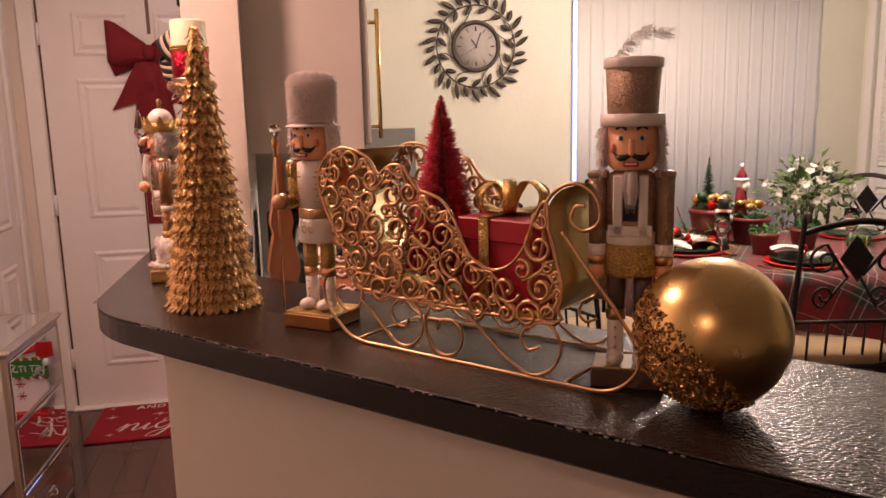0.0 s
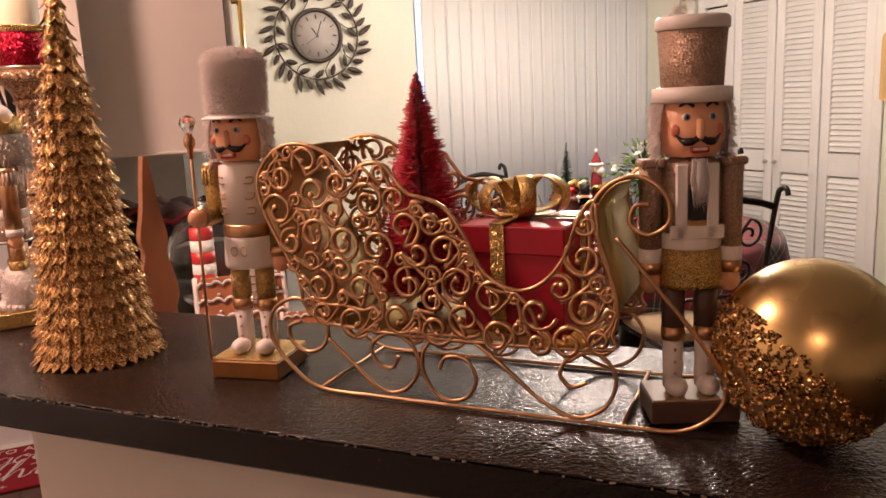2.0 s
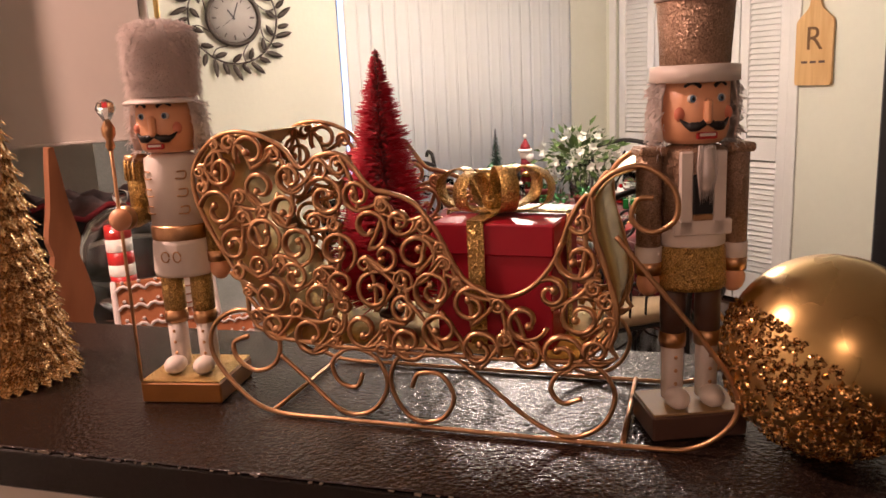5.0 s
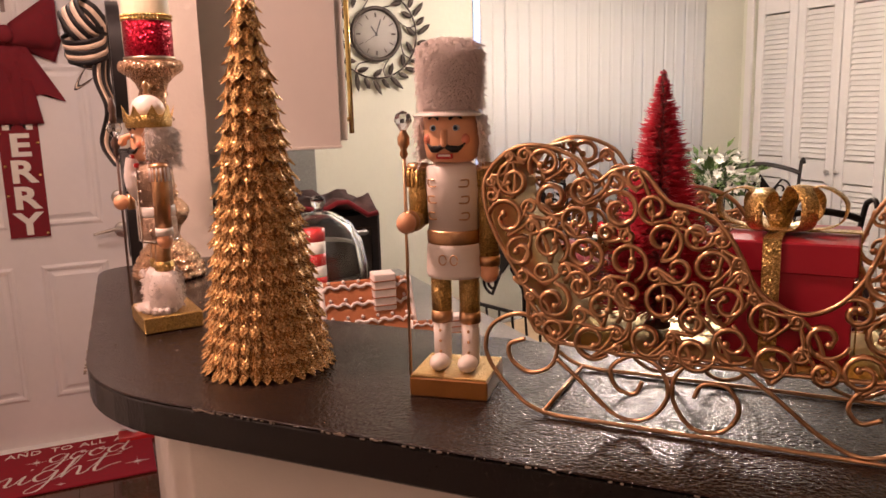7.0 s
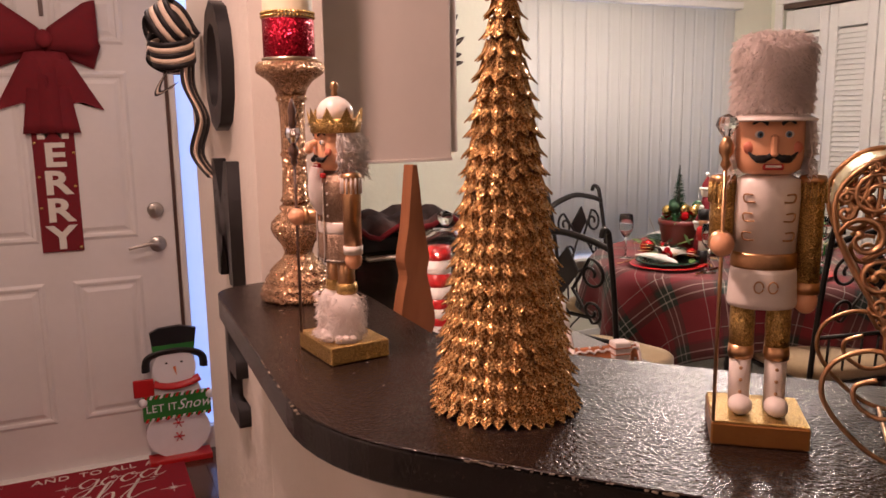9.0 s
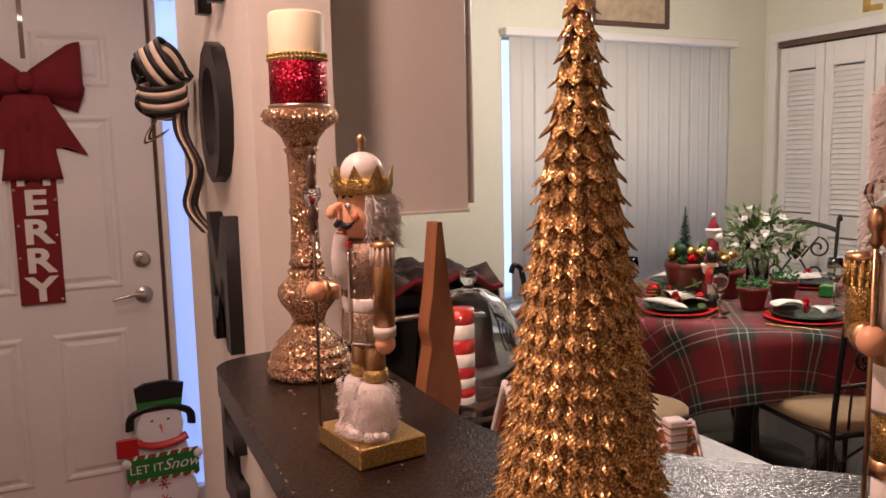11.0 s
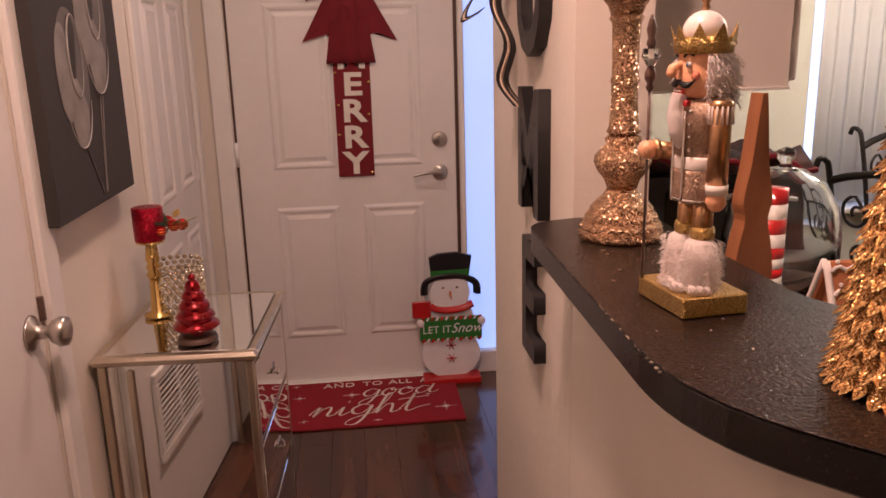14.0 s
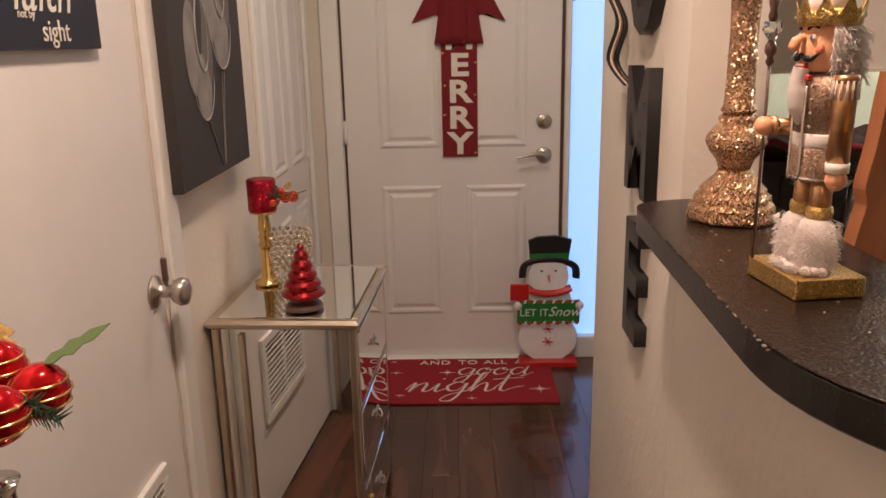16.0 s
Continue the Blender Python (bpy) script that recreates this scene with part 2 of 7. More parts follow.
LEAFG = glitter("gold_glitter_leaf", (0.95, 0.61, 0.26), (0.64, 0.35, 0.13), 750, 0.27, 1.6, 0.78)
CONEG = glitter("copper_glitter_mesh", (0.55, 0.26, 0.10), (0.12, 0.05, 0.02), 700, 0.38, 1.4)
GLITG = glitter("gold_glitter", (0.88, 0.60, 0.20), (0.22, 0.13, 0.05), 1500, 0.35, 1.3)
GLITP = glitter("rose_gold_glitter", (0.98, 0.65, 0.41), (0.40, 0.22, 0.115), 780, 0.24, 1.9)
GLITR = glitter("red_glitter", (0.62, 0.02, 0.05), (0.16, 0.004, 0.012), 600, 0.3, 1.0)
TAUPE = glitter("taupe_glitter_paint", (0.54, 0.37, 0.26), (0.25, 0.155, 0.105), 1300, 0.4, 1.0, 0.6)
SEQUIN = glitter("gold_sequin", (0.86, 0.52, 0.20), (0.16, 0.07, 0.02), 500, 0.22, 1.3)
FUR = mat("white_fur", (0.95, 0.86, 0.81), 0.95, vary=0.06, scale=60, sheen=0.6)
HAIR = mat("white_hair", (0.90, 0.84, 0.80), 0.85, vary=0.1, scale=40, sheen=0.4)
for hm in (FUR, HAIR):
    hn, hk = hm.node_tree.nodes, hm.node_tree.links
    ht_, hx = hn.new("ShaderNodeBsdfTranslucent"), hn.new("ShaderNodeMixShader")
    ht_.inputs["Color"].default_value = (0.94, 0.88, 0.85, 1)
    hx.inputs[0].default_value = 0.45
    hk.new(hn["Principled BSDF"].outputs[0], hx.inputs[1])
    hk.new(ht_.outputs[0], hx.inputs[2])
    hk.new(hx.outputs[0], hn["Material Output"].inputs["Surface"])
SKIN = mat("painted_peach_wood", (0.80, 0.40, 0.22), 0.35, vary=0.06, scale=20, coat=0.3)
CREAM = mat("painted_cream_wood", (0.80, 0.72, 0.66), 0.35, vary=0.06, scale=25, coat=0.2)
BLACK = mat("black_paint", (0.012, 0.011, 0.012), 0.35, vary=0.1, scale=20)
BROWN = mat("brown_paint", (0.10, 0.055, 0.04), 0.35, vary=0.15, scale=20, coat=0.2)
REDP = mat("red_paint", (0.50, 0.015, 0.015), 0.3, vary=0.1, coat=0.3)
EYEB = mat("blue_paint", (0.10, 0.20, 0.30), 0.3, vary=0)
GREENP = mat("green_paint", (0.02, 0.18, 0.03), 0.5, vary=0.12, scale=15)
REDCARD = mat("crimson_card", (0.36, 0.008, 0.022), 0.42, vary=0.08, scale=8, bump=0.05, bump_scale=400)
REDBRIS = mat("red_bristle", (0.62, 0.008, 0.035), 0.5, vary=0.2, scale=60, sheen=0.3)
REDFAB = mat("dark_red_burlap", (0.19, 0.011, 0.017), 0.9, vary=0.2, scale=60, bump=0.3, bump_scale=500)
MATRED = mat("red_coir_mat", (0.28, 0.008, 0.018), 0.95, vary=0.25, scale=80, bump=0.7, bump_scale=400)
PRINT = mat("cream_print", (0.74, 0.70, 0.62), 0.8, vary=0.08, scale=30)
WAX = mat("ivory_wax", (0.84, 0.74, 0.52), 0.5, vary=0.04, scale=8)
IRON = mat("dark_wrought_iron", (0.035, 0.03, 0.027), 0.42, 0.7, vary=0.25, scale=25, bump=0.15, bump_scale=200)
CLOCKM = mat("bronze_metal", (0.075, 0.06, 0.05), 0.5, 0.6, vary=0.2, scale=25)
DIAL = mat("clock_dial", (0.42, 0.39, 0.35), 0.6, vary=0.1, scale=12)
SEAT = mat("tan_suede", (0.34, 0.23, 0.12), 0.9, vary=0.25, scale=10, bump=0.2, bump_scale=200, sheen=0.3)
PLAID = plaid("plaid_cloth")
PINE = wood("oiled_wood", (0.15, 0.052, 0.020), (0.34, 0.135, 0.058), 11, 0.45, (1, 1, 0.15))
BAMBOO = wood("bamboo", (0.55, 0.32, 0.12), (0.68, 0.43, 0.19), 20, 0.45, (1, 1, 0.1))
LEAFGR = mat("plastic_leaf", (0.09, 0.16, 0.04), 0.5, vary=0.35, scale=30, island=0.3)
FIR = mat("fir_needle", (0.02, 0.07, 0.03), 0.7, vary=0.3, scale=60, island=0.3)
PETAL = mat("white_petal", (0.80, 0.80, 0.72), 0.6, vary=0.1, scale=40)
LINEN = mat("white_linen", (0.80, 0.77, 0.72), 0.9, vary=0.06, scale=30, bump=0.2, bump_scale=500)
GREENPL = mat("green_plate", (0.01, 0.05, 0.03), 0.2, vary=0.1)
REDSH = mat("shiny_red_bauble", (0.60, 0.01, 0.015), 0.12, 0.7, vary=0.1, scale=20)
GINGER = mat("gingerbread", (0.42, 0.15, 0.06), 0.8, vary=0.2, scale=40, bump=0.3, bump_scale=200)
ICING = mat("white_icing", (0.82, 0.74, 0.70), 0.6, vary=0.05, scale=40, bump=0.3, bump_scale=150)
CANVAS = mat("dark_canvas", (0.045, 0.040, 0.037), 0.7, vary=0.25, scale=5, bump=0.1, bump_scale=600)
GREYPAINT = mat("grey_brush_paint", (0.15, 0.137, 0.125), 0.7, vary=0.35, scale=12)
PALEPAINT = mat("pale_grey_paint", (0.27, 0.25, 0.235), 0.7, vary=0.4, scale=20)
WHITELINE = mat("white_brush_line", (0.42, 0.40, 0.38), 0.6, vary=0.2, scale=30)
LAMPW = mat("lamp_glass", (0.9, 0.85, 0.8), 0.3, vary=0, emit=(1.0, 0.72, 0.5), power=6.0)
LAMPD = mat("dining_lamp_glass", (0.9, 0.88, 0.8), 0.3, vary=0, emit=(1.0, 0.9, 0.7), power=6.0)
CLOTHK = mat("dark_patterned_cloth", (0.10, 0.05, 0.045), 0.9, vary=0.6, scale=45, bump=0.2, bump_scale=300)
OUT = mat("daylight_outside", (0.5, 0.6, 0.8), 0.9, vary=0.1, emit=(0.38, 0.56, 1.0), power=1.6)
# blue daylight put into the pane as colour and emission
SHEER = mat("daylit_sidelight", (0.5, 0.62, 0.85), 0.5, vary=0.05, scale=6, emit=(0.30, 0.50, 1.0), power=1.1)


# ---- mesh building ----
class Geo:
    """Collects vertices and faces; every call adds one closed shape under the current matrix."""

    def __init__(self):
        self.v, self.f, self.mi, self.sm, self.m, self.k, self.s = [], [], [], [], Matrix(), 0, True

    def add(self, vs, fs, smooth=None):
        o = len(self.v)
        self.v += [tuple(self.m @ Vector(p)) for p in vs]
        self.f += [tuple(o + i for i in q) for q in fs]
        self.mi += [self.k] * len(fs)
        self.sm += [self.s if smooth is None else smooth] * len(fs)
        return self

    def box(self, c, s, b=0.0):
        x, y, z = (d / 2 for d in s)
        b = min(b, x * 0.8, y * 0.8, z * 0.8)
        if b <= 0:
            vs = [(c[0] + i * x, c[1] + j * y, c[2] + k * z) for i in (-1, 1) for j in (-1, 1) for k in (-1, 1)]
            return self.add(vs, [(0, 1, 3, 2), (4, 6, 7, 5), (0, 4, 5, 1), (2, 3, 7, 6), (0, 2, 6, 4), (1, 5, 7, 3)], False)
        bm = bmesh.new()
        bmesh.ops.create_cube(bm, size=1)
        for w in bm.verts:
            w.co = Vector((w.co.x * 2 * x, w.co.y * 2 * y, w.co.z * 2 * z))
        bmesh.ops.bevel(bm, geom=bm.edges[:], offset=b, segments=1, affect="EDGES")
        bm.verts.index_update()
        self.add([Vector(c) + w.co for w in bm.verts], [[w.index for w in q.verts] for q in bm.faces], False)
        bm.free()
        return self

    def lathe(self, prof, c=(0, 0, 0), n=24, squash=(1, 1), arc=None):
        vs, fs = [], []
        for r, z in prof:
            for i in range(n):
                a = 2 * math.pi * i / n
                vs.append((c[0] + r * math.cos(a) * squash[0], c[1] + r * math.sin(a) * squash[1], c[2] + z))
        for j in range(len(prof) - 1):
            for i in range(n):
                k = (i + 1) % n
                fs.append((j * n + i, j * n + k, (j + 1) * n + k, (j + 1) * n + i))
        fs.append(tuple(reversed(range(n))))
        fs.append(tuple(range((len(prof) - 1) * n, len(prof) * n)))
        return self.add(vs, fs)

    def ball(self, c, r, n=16, squash=(1, 1, 1)):
        h = max(6, n // 2)
        p = [(r * math.sin(math.pi * j / h), -r * math.cos(math.pi * j / h) * squash[2]) for j in range(h + 1)]
        p[0], p[-1] = (r * 0.02, p[0][1]), (r * 0.02, p[-1][1])
        return self.lathe(p, c, n, squash[:2])

    def tube(self, pts, r, n=8, closed=False, flat=1.0):
        pts = [Vector(p) for p in pts]
        m = len(pts)
        rs = r if isinstance(r, (list, tuple)) else [r] * m
        vs, fs, up = [], [], None
        for i, p in enumerate(pts):
            a = pts[i - 1] if (i or closed) else p
            b = pts[(i + 1) % m] if (i < m - 1 or closed) else p
            t = (b - a).normalized()
            if up is None:
                up = t.orthogonal().normalized()
            up = (up - t * up.dot(t))
            up = up.normalized() if up.length > 1e-6 else t.orthogonal().normalized()
            w = t.cross(up)
            for k in range(n):
                g = 2 * math.pi * k / n
                vs.append(p + (up * math.cos(g) + w * math.sin(g) * flat) * rs[i])
        for j in range(m if closed else m - 1):
            q = (j + 1) % m
            for k in range(n):
                e = (k + 1) % n
                fs.append((j * n + k, j * n + e, q * n + e, q * n + k))
        if not closed:
            fs += [tuple(reversed(range(n))), tuple(range((m - 1) * n, m * n))]
        return self.add(vs, fs)

    def prism(self, poly, z0, z1, smooth=False):
        """A flat outline in x, y drawn out from z0 to z1 (outline turns left)."""
        n = len(poly)
        vs = [(x, y, z0) for x, y in poly] + [(x, y, z1) for x, y in poly]
        fs = [tuple(reversed(range(n))), tuple(range(n, 2 * n))] + [(i, (i + 1) % n, n + (i + 1) % n, n + i) for i in range(n)]
        return self.add(vs, fs, smooth)

    def strip(self, rows, thick):
        """A bent sheet with thickness: rows of points."""
        a, b = len(rows), len(rows[0])
        P = [[Vector(p) for p in row] for row in rows]
        top, bot = [], []
        for i in range(a):
            for j in range(b):
                du = P[min(i + 1, a - 1)][j] - P[max(i - 1, 0)][j]
                dv = P[i][min(j + 1, b - 1)] - P[i][max(j - 1, 0)]
                nn = du.cross(dv)
                nn = nn.normalized() * thick / 2 if nn.length > 1e-9 else Vector((0, 0, thick / 2))
                top.append(P[i][j] + nn)
                bot.append(P[i][j] - nn)
        o = a * b
        fs = []
        for i in range(a - 1):
            for j in range(b - 1):
                q = (i * b + j, (i + 1) * b + j, (i + 1) * b + j + 1, i * b + j + 1)
                fs += [q, tuple(o + k for k in reversed(q))]
        rim = [j for j in range(b)] + [i * b + b - 1 for i in range(1, a)] + [(a - 1) * b + j for j in range(b - 2, -1, -1)] + [i * b for i in range(a - 2, 0, -1)]
        for i, k in enumerate(rim):
            q = rim[(i + 1) % len(rim)]
            fs.append((k, q, o + q, o + k))
        return self.add(top + bot, fs)

    def mesh(self, name, mats):
        me = bpy.data.meshes.new(name)
        me.from_pydata(self.v, [], self.f)
        for m in mats if isinstance(mats, (list, tuple)) else [mats]:
            me.materials.append(m)
        me.polygons.foreach_set("material_index", self.mi)
        me.polygons.foreach_set("use_smooth", self.sm)
        me.update()
        return me


def thing(name, m, label, category, group="", kind=""):
    ob = new(name)
    ob.empty_display_size = 0.05
    ob.matrix_world = m
    return tagged(ob, label, category, group, kind)


def part(name, geo, material, parent=None, label="", at=None):
    me = geo if isinstance(geo, bpy.types.Mesh) else geo.mesh(name, material)
    ob = new(name, me)
    ob.parent = parent
    if at is not None:
        ob.matrix_basis = at
    if label:
        ob["label"] = label
    return ob


def solid(name, geo, material, label, category, m=None, group="", kind=""):
    ob = part(name, geo, material)
    if m is not None:
        ob.matrix_world = m
    return tagged(ob, label, category, group, kind)


def structure(name, geo, material, label="", parent=None):
    ob = part(name, geo, material, parent, label)
    return tagged(ob, kind="structure") if parent is None else ob


def lettering(body, size, depth, material, shear=0.0, bold=0.0, spacing=1.0):
    """A mesh of raised letters, centred, standing in its own x, y plane."""
    cu = bpy.data.curves.new("letters", "FONT")
    cu.body, cu.size, cu.extrude, cu.shear, cu.offset, cu.space_character = body, size, depth / 2, shear, bold, spacing
    cu.align_x, cu.align_y, cu.resolution_u = "CENTER", "CENTER", 3
    ob = bpy.data.objects.new("letters", cu)
    scene.collection.objects.link(ob)
    bpy.context.view_layer.update()
    me = bpy.data.meshes.new_from_object(ob.evaluated_get(bpy.context.evaluated_depsgraph_get()))
    bpy.data.objects.remove(ob)
    me.materials.clear()
    me.materials.append(material)
    return me


def smooth_path(pts, n=6, closed=False):
    """Points of a soft curve through the given ones."""
    P = [Vector(p) for p in pts]
    m, out = len(P), []
    for i in range(m if closed else m - 1):
        a, b, c, d = (P[(i + k) % m] if closed else P[min(max(i + k, 0), m - 1)] for k in (-1, 0, 1, 2))
        for j in range(n):
            t = j / n
            out.append(0.5 * ((2 * b) + (c - a) * t + (2 * a - 5 * b + 4 * c - d) * t * t + (3 * b - a - 3 * c + d) * t ** 3))
    if not closed:
        out.append(P[-1])
    return out


def spiral(cx, cz, r0, r1, a0, turns, n=26):
    """Points (x, 0, z) winding from radius r0 to r1."""
    return [(cx + (r0 + (r1 - r0) * i / n) * math.cos(a0 + turns * 2 * math.pi * i / n), 0, cz + (r0 + (r1 - r0) * i / n) * math.sin(a0 + turns * 2 * math.pi * i / n)) for i in range(n + 1)]


def facing(x, y, z, fx, fy):
    """A pose whose own -y looks along (fx, fy)."""
    return pose(x, y, z, 0, 0, math.degrees(math.atan2(fy, fx)) + 90)


# ---- the shell ----
Y_ENTRY, Y_DINE, X_LEFT, X_RIGHT, Y_BACK, H = 4.2, 4.74, -1.04, 3.9, -3.0, 2.44
Z_BAR = 1.13


def wall_with(name, axis, at, thick, lo, hi, holes, material):
    """A wall along x (axis 'x', at a given y) or along y, from the floor to the ceiling, with rectangular holes (a, b, z0, z1)."""
    g = Geo()
    cuts = sorted(holes)

    def slab(a, b, z0, z1):
        if b - a < 1e-4 or z1 - z0 < 1e-4:
            return
        c, s = ((a + b) / 2, at + thick / 2, (z0 + z1) / 2), (b - a, abs(thick), z1 - z0)
        if axis == "y":
            c, s = (at + thick / 2, (a + b) / 2, (z0 + z1) / 2), (abs(thick), b - a, z1 - z0)
        g.box(c, s)

    p = lo
    for a, b, z0, z1 in cuts:
        slab(p, a, 0, H)
        slab(a, b, 0, z0)
        slab(a, b, z1, H)
        p = b
    slab(p, hi, 0, H)
    return structure(name, g, material)


g = Geo().box(((X_LEFT + X_RIGHT) / 2, (Y_BACK + 4.8) / 2, -0.06), (X_RIGHT - X_LEFT + 0.6, 4.8 - Y_BACK + 0.6, 0.1))
floor = structure("floor", g, GROUT, "dark brown wood plank floor")
structure("ceiling", Geo().box(((X_LEFT + X_RIGHT) / 2, (Y_BACK + 4.8) / 2, H + 0.05), (X_RIGHT - X_LEFT + 0.6, 4.8 - Y_BACK + 0.6, 0.1)), CEIL)
DOOR_A, DOOR_B = (1.64, 2.46, 0.0, 2.03), (3.36, 4.10, 0.0, 2.03)
wall_with("wall_hall", "y", X_LEFT, -0.12, Y_BACK, Y_ENTRY + 0.12, [DOOR_A, DOOR_B], WALL)
wall_with("wall_entry", "x", Y_ENTRY, 0.12, X_LEFT, 0.24, [(-0.905, 0.02, 0, 2.05), (0.045, 0.185, 0.09, 2.05)], WALL)
wall_with("wall_entry_side", "y", 0.24, 0.08, 2.86, Y_DINE + 0.12, [], WALL)
wall_with("wall_letters", "y", -0.055, 0.13, 2.185, 2.94, [], WALL)
wall_with("wall_jog", "x", 2.86, 0.08, 0.075, 0.24, [], WALL)
wall_with("wall_dining", "x", Y_DINE, 0.14, 0.32, X_RIGHT + 0.1, [(1.89, 3.58, 0.56, 2.10)], WALL_D)
CLOSET = (3.30, 4.64, 0.0, 2.10)
wall_with("wall_closet", "y", X_RIGHT, 0.12, Y_BACK, Y_DINE, [CLOSET], WALL_D)
wall_with("wall_back", "x", Y_BACK, -0.12, X_LEFT, X_RIGHT, [], WALL)
# unseen closet shell, added to keep outside light from leaking through the louvres
structure("closet_light_block", Geo().box((X_RIGHT + 0.62, 3.97, 1.22), (0.05, 1.7, 2.44)).box((X_RIGHT + 0.36, 3.145, 1.22), (0.47, 0.05, 2.44)).box((X_RIGHT + 0.36, 4.795, 1.22), (0.47, 0.05, 2.44)).box((X_RIGHT + 0.36, 3.97, 2.41), (0.47, 1.6, 0.05)), WALL)

# floor planks of the hall and the dining side
PL = [Geo().box((0, 0, 0), (0.1196, 1.2022, 0.012), 0.0006).mesh("plank", PLANK)]
row = 0
for x0, x1, y0, y1 in ((X_LEFT, 0.24, 0.0, Y_ENTRY), (0.75, X_RIGHT, 1.5, Y_DINE)):
    x = x0 + 0.06
    while x < x1:
        y = y0 - (row % 3) * 0.4
        while y < y1:
            part("plank", PL[0], None, floor, at=pose(x, y + 0.6, -0.005))
            y += 1.203
        x += 0.1203
        row += 1


def trim(name, boxes, material=WHITE, b=0.004):
    g = Geo()
    for c, s in boxes:
        g.box(c, s, b)
    return structure(name, g, material)


trim("baseboard", [((X_LEFT + 0.007, 2.96, 0.045), (0.014, 0.74, 0.09)), ((-0.062, 2.52, 0.045), (0.014, 0.68, 0.09)), ((0.0095, 2.947, 0.045), (0.13, 0.014, 0.09)),
                   ((1.10, Y_DINE - 0.007, 0.045), (1.56, 0.014, 0.09)), ((2.735, Y_DINE - 0.007, 0.045), (1.7, 0.014, 0.09)), ((X_RIGHT - 0.007, 2.9, 0.045), (0.014, 0.7, 0.09))])


def casing(name, x, y0, y1, z1, w=0.075, t=0.018):
    trim(name, [((x + t / 2, y0 - w / 2, z1 / 2), (t, w, z1)), ((x + t / 2, y1 + w / 2, z1 / 2), (t, w, z1)), ((x + t / 2, (y0 + y1) / 2, z1 + w / 2 + 0.001), (t, y1 - y0 + 2 * w, w))])


casing("trim_closet_door", X_LEFT, DOOR_A[0], DOOR_A[1], 2.03)
casing("trim_panel_door", X_LEFT, DOOR_B[0], DOOR_B[1], 2.03, 0.06)


def panel_door(name, w, h, panels, m, label, depth=0.04):
    """A slab with raised panels; its own x runs across, -y is the seen side."""
    d = thing(name, m, label, "door", kind="structure")
    part("slab", Geo().box((w / 2, 0, h / 2), (w, depth, h), 0.003), DOORW, d)
    for x0, x1, z0, z1 in panels:
        g = Geo()
        y = -depth / 2
        rings = [(0, 0.0), (0.012, -0.006), (0.022, -0.004), (0.03, 0.002), (0.05, -0.006)]
        vs = []
        for o, dy in rings:
            vs += [(x0 + o, y + dy, z0 + o), (x1 - o, y + dy, z0 + o), (x1 - o, y + dy, z1 - o), (x0 + o, y + dy, z1 - o)]
        fs = [(k * 4 + i, k * 4 + (i + 1) % 4, (k + 1) * 4 + (i + 1) % 4, (k + 1) * 4 + i) for k in range(len(rings) - 1) for i in range(4)]
        fs.append(tuple(range(16, 20)))
        vs += [(x0, y + 0.01, z0), (x1, y + 0.01, z0), (x1, y + 0.01, z1), (x0, y + 0.01, z1)]
        fs += [(20 + i, 20 + (i + 1) % 4, (i + 1) % 4, i) for i in range(4)] + [(23, 22, 21, 20)]
        part("panel", g.add(vs, fs, False), DOORW, d)
    return d


# entry door, sidelight, threshold
W = 0.90
cols, rows6 = ((0.14, 0.40), (0.50, 0.76)), ((0.20, 0.78), (0.94, 1.60), (1.70, 1.90))
door = panel_door("door_1", W, 2.03, [(a, b, c, d) for a, b in cols for c, d in rows6], pose(-0.895, Y_ENTRY + 0.02, 0.012), "closed white six-panel entry door with nickel lever and deadbolt")
g = Geo()
g.m = pose(W - 0.07, -0.02, 0.905, 90)
g.lathe([(0.001, 0), (0.033, 0.001), (0.033, 0.008), (0.026, 0.012), (0.012, 0.014), (0.012, 0.045), (0.001, 0.046)])
g.m = Matrix()
g.tube(smooth_path([(W - 0.07, -0.06, 0.905), (W - 0.10, -0.064, 0.912), (W - 0.14, -0.066, 0.906), (W - 0.185, -0.062, 0.897)]), [0.009] * 6 + [0.008] * 6 + [0.006] * 7, 10)
part("lever_handle", g, STEEL, door, "brushed nickel lever handle")
g = Geo()
g.m = pose(W - 0.07, -0.02, 1.045, 90)
g.lathe([(0.001, 0), (0.032, 0.001), (0.032, 0.010), (0.024, 0.014), (0.001, 0.015)])
g.m = Matrix()
g.box((W - 0.07, -0.045, 1.045), (0.008, 0.022, 0.028), 0.003)
part("deadbolt", g, STEEL, door, "round nickel deadbolt")
part("weather_strip", Geo().box((-0.005, 0.004, 1.02), (0.0094, 0.03, 2.03)), BROWN, door)
part("weather_strip", Geo().box((W + 0.0075, 0.004, 1.02), (0.0144, 0.03, 2.03)), BROWN, door)
part("weather_strip", Geo().box((W / 2, 0.004, 2.0345), (W - 0.004, 0.03, 0.0085)), BROWN, door)
for z in (0.25, 1.01, 1.80):
    part("hinge", Geo().tube([(-0.004, -0.026, z - 0.05), (-0.004, -0.026, z + 0.05)], 0.008, 10).box((-0.02, -0.0225, z), (0.03, 0.004, 0.1), 0.001), WHITE, door)
trim("trim_entry_door", [((-0.943, Y_ENTRY - 0.006, 1.03), (0.072, 0.03, 2.06)), ((0.032, Y_ENTRY - 0.006, 1.03), (0.022, 0.03, 2.06)), ((-0.40, Y_ENTRY - 0.006, 2.085), (1.2, 0.03, 0.05)), ((0.212, Y_ENTRY - 0.006, 1.03), (0.05, 0.03, 2.06)),
                         ((0.115, Y_ENTRY - 0.006, 0.05), (0.14, 0.03, 0.1)), ((-0.45, Y_ENTRY - 0.01, 0.007), (0.93, 0.06, 0.014))])
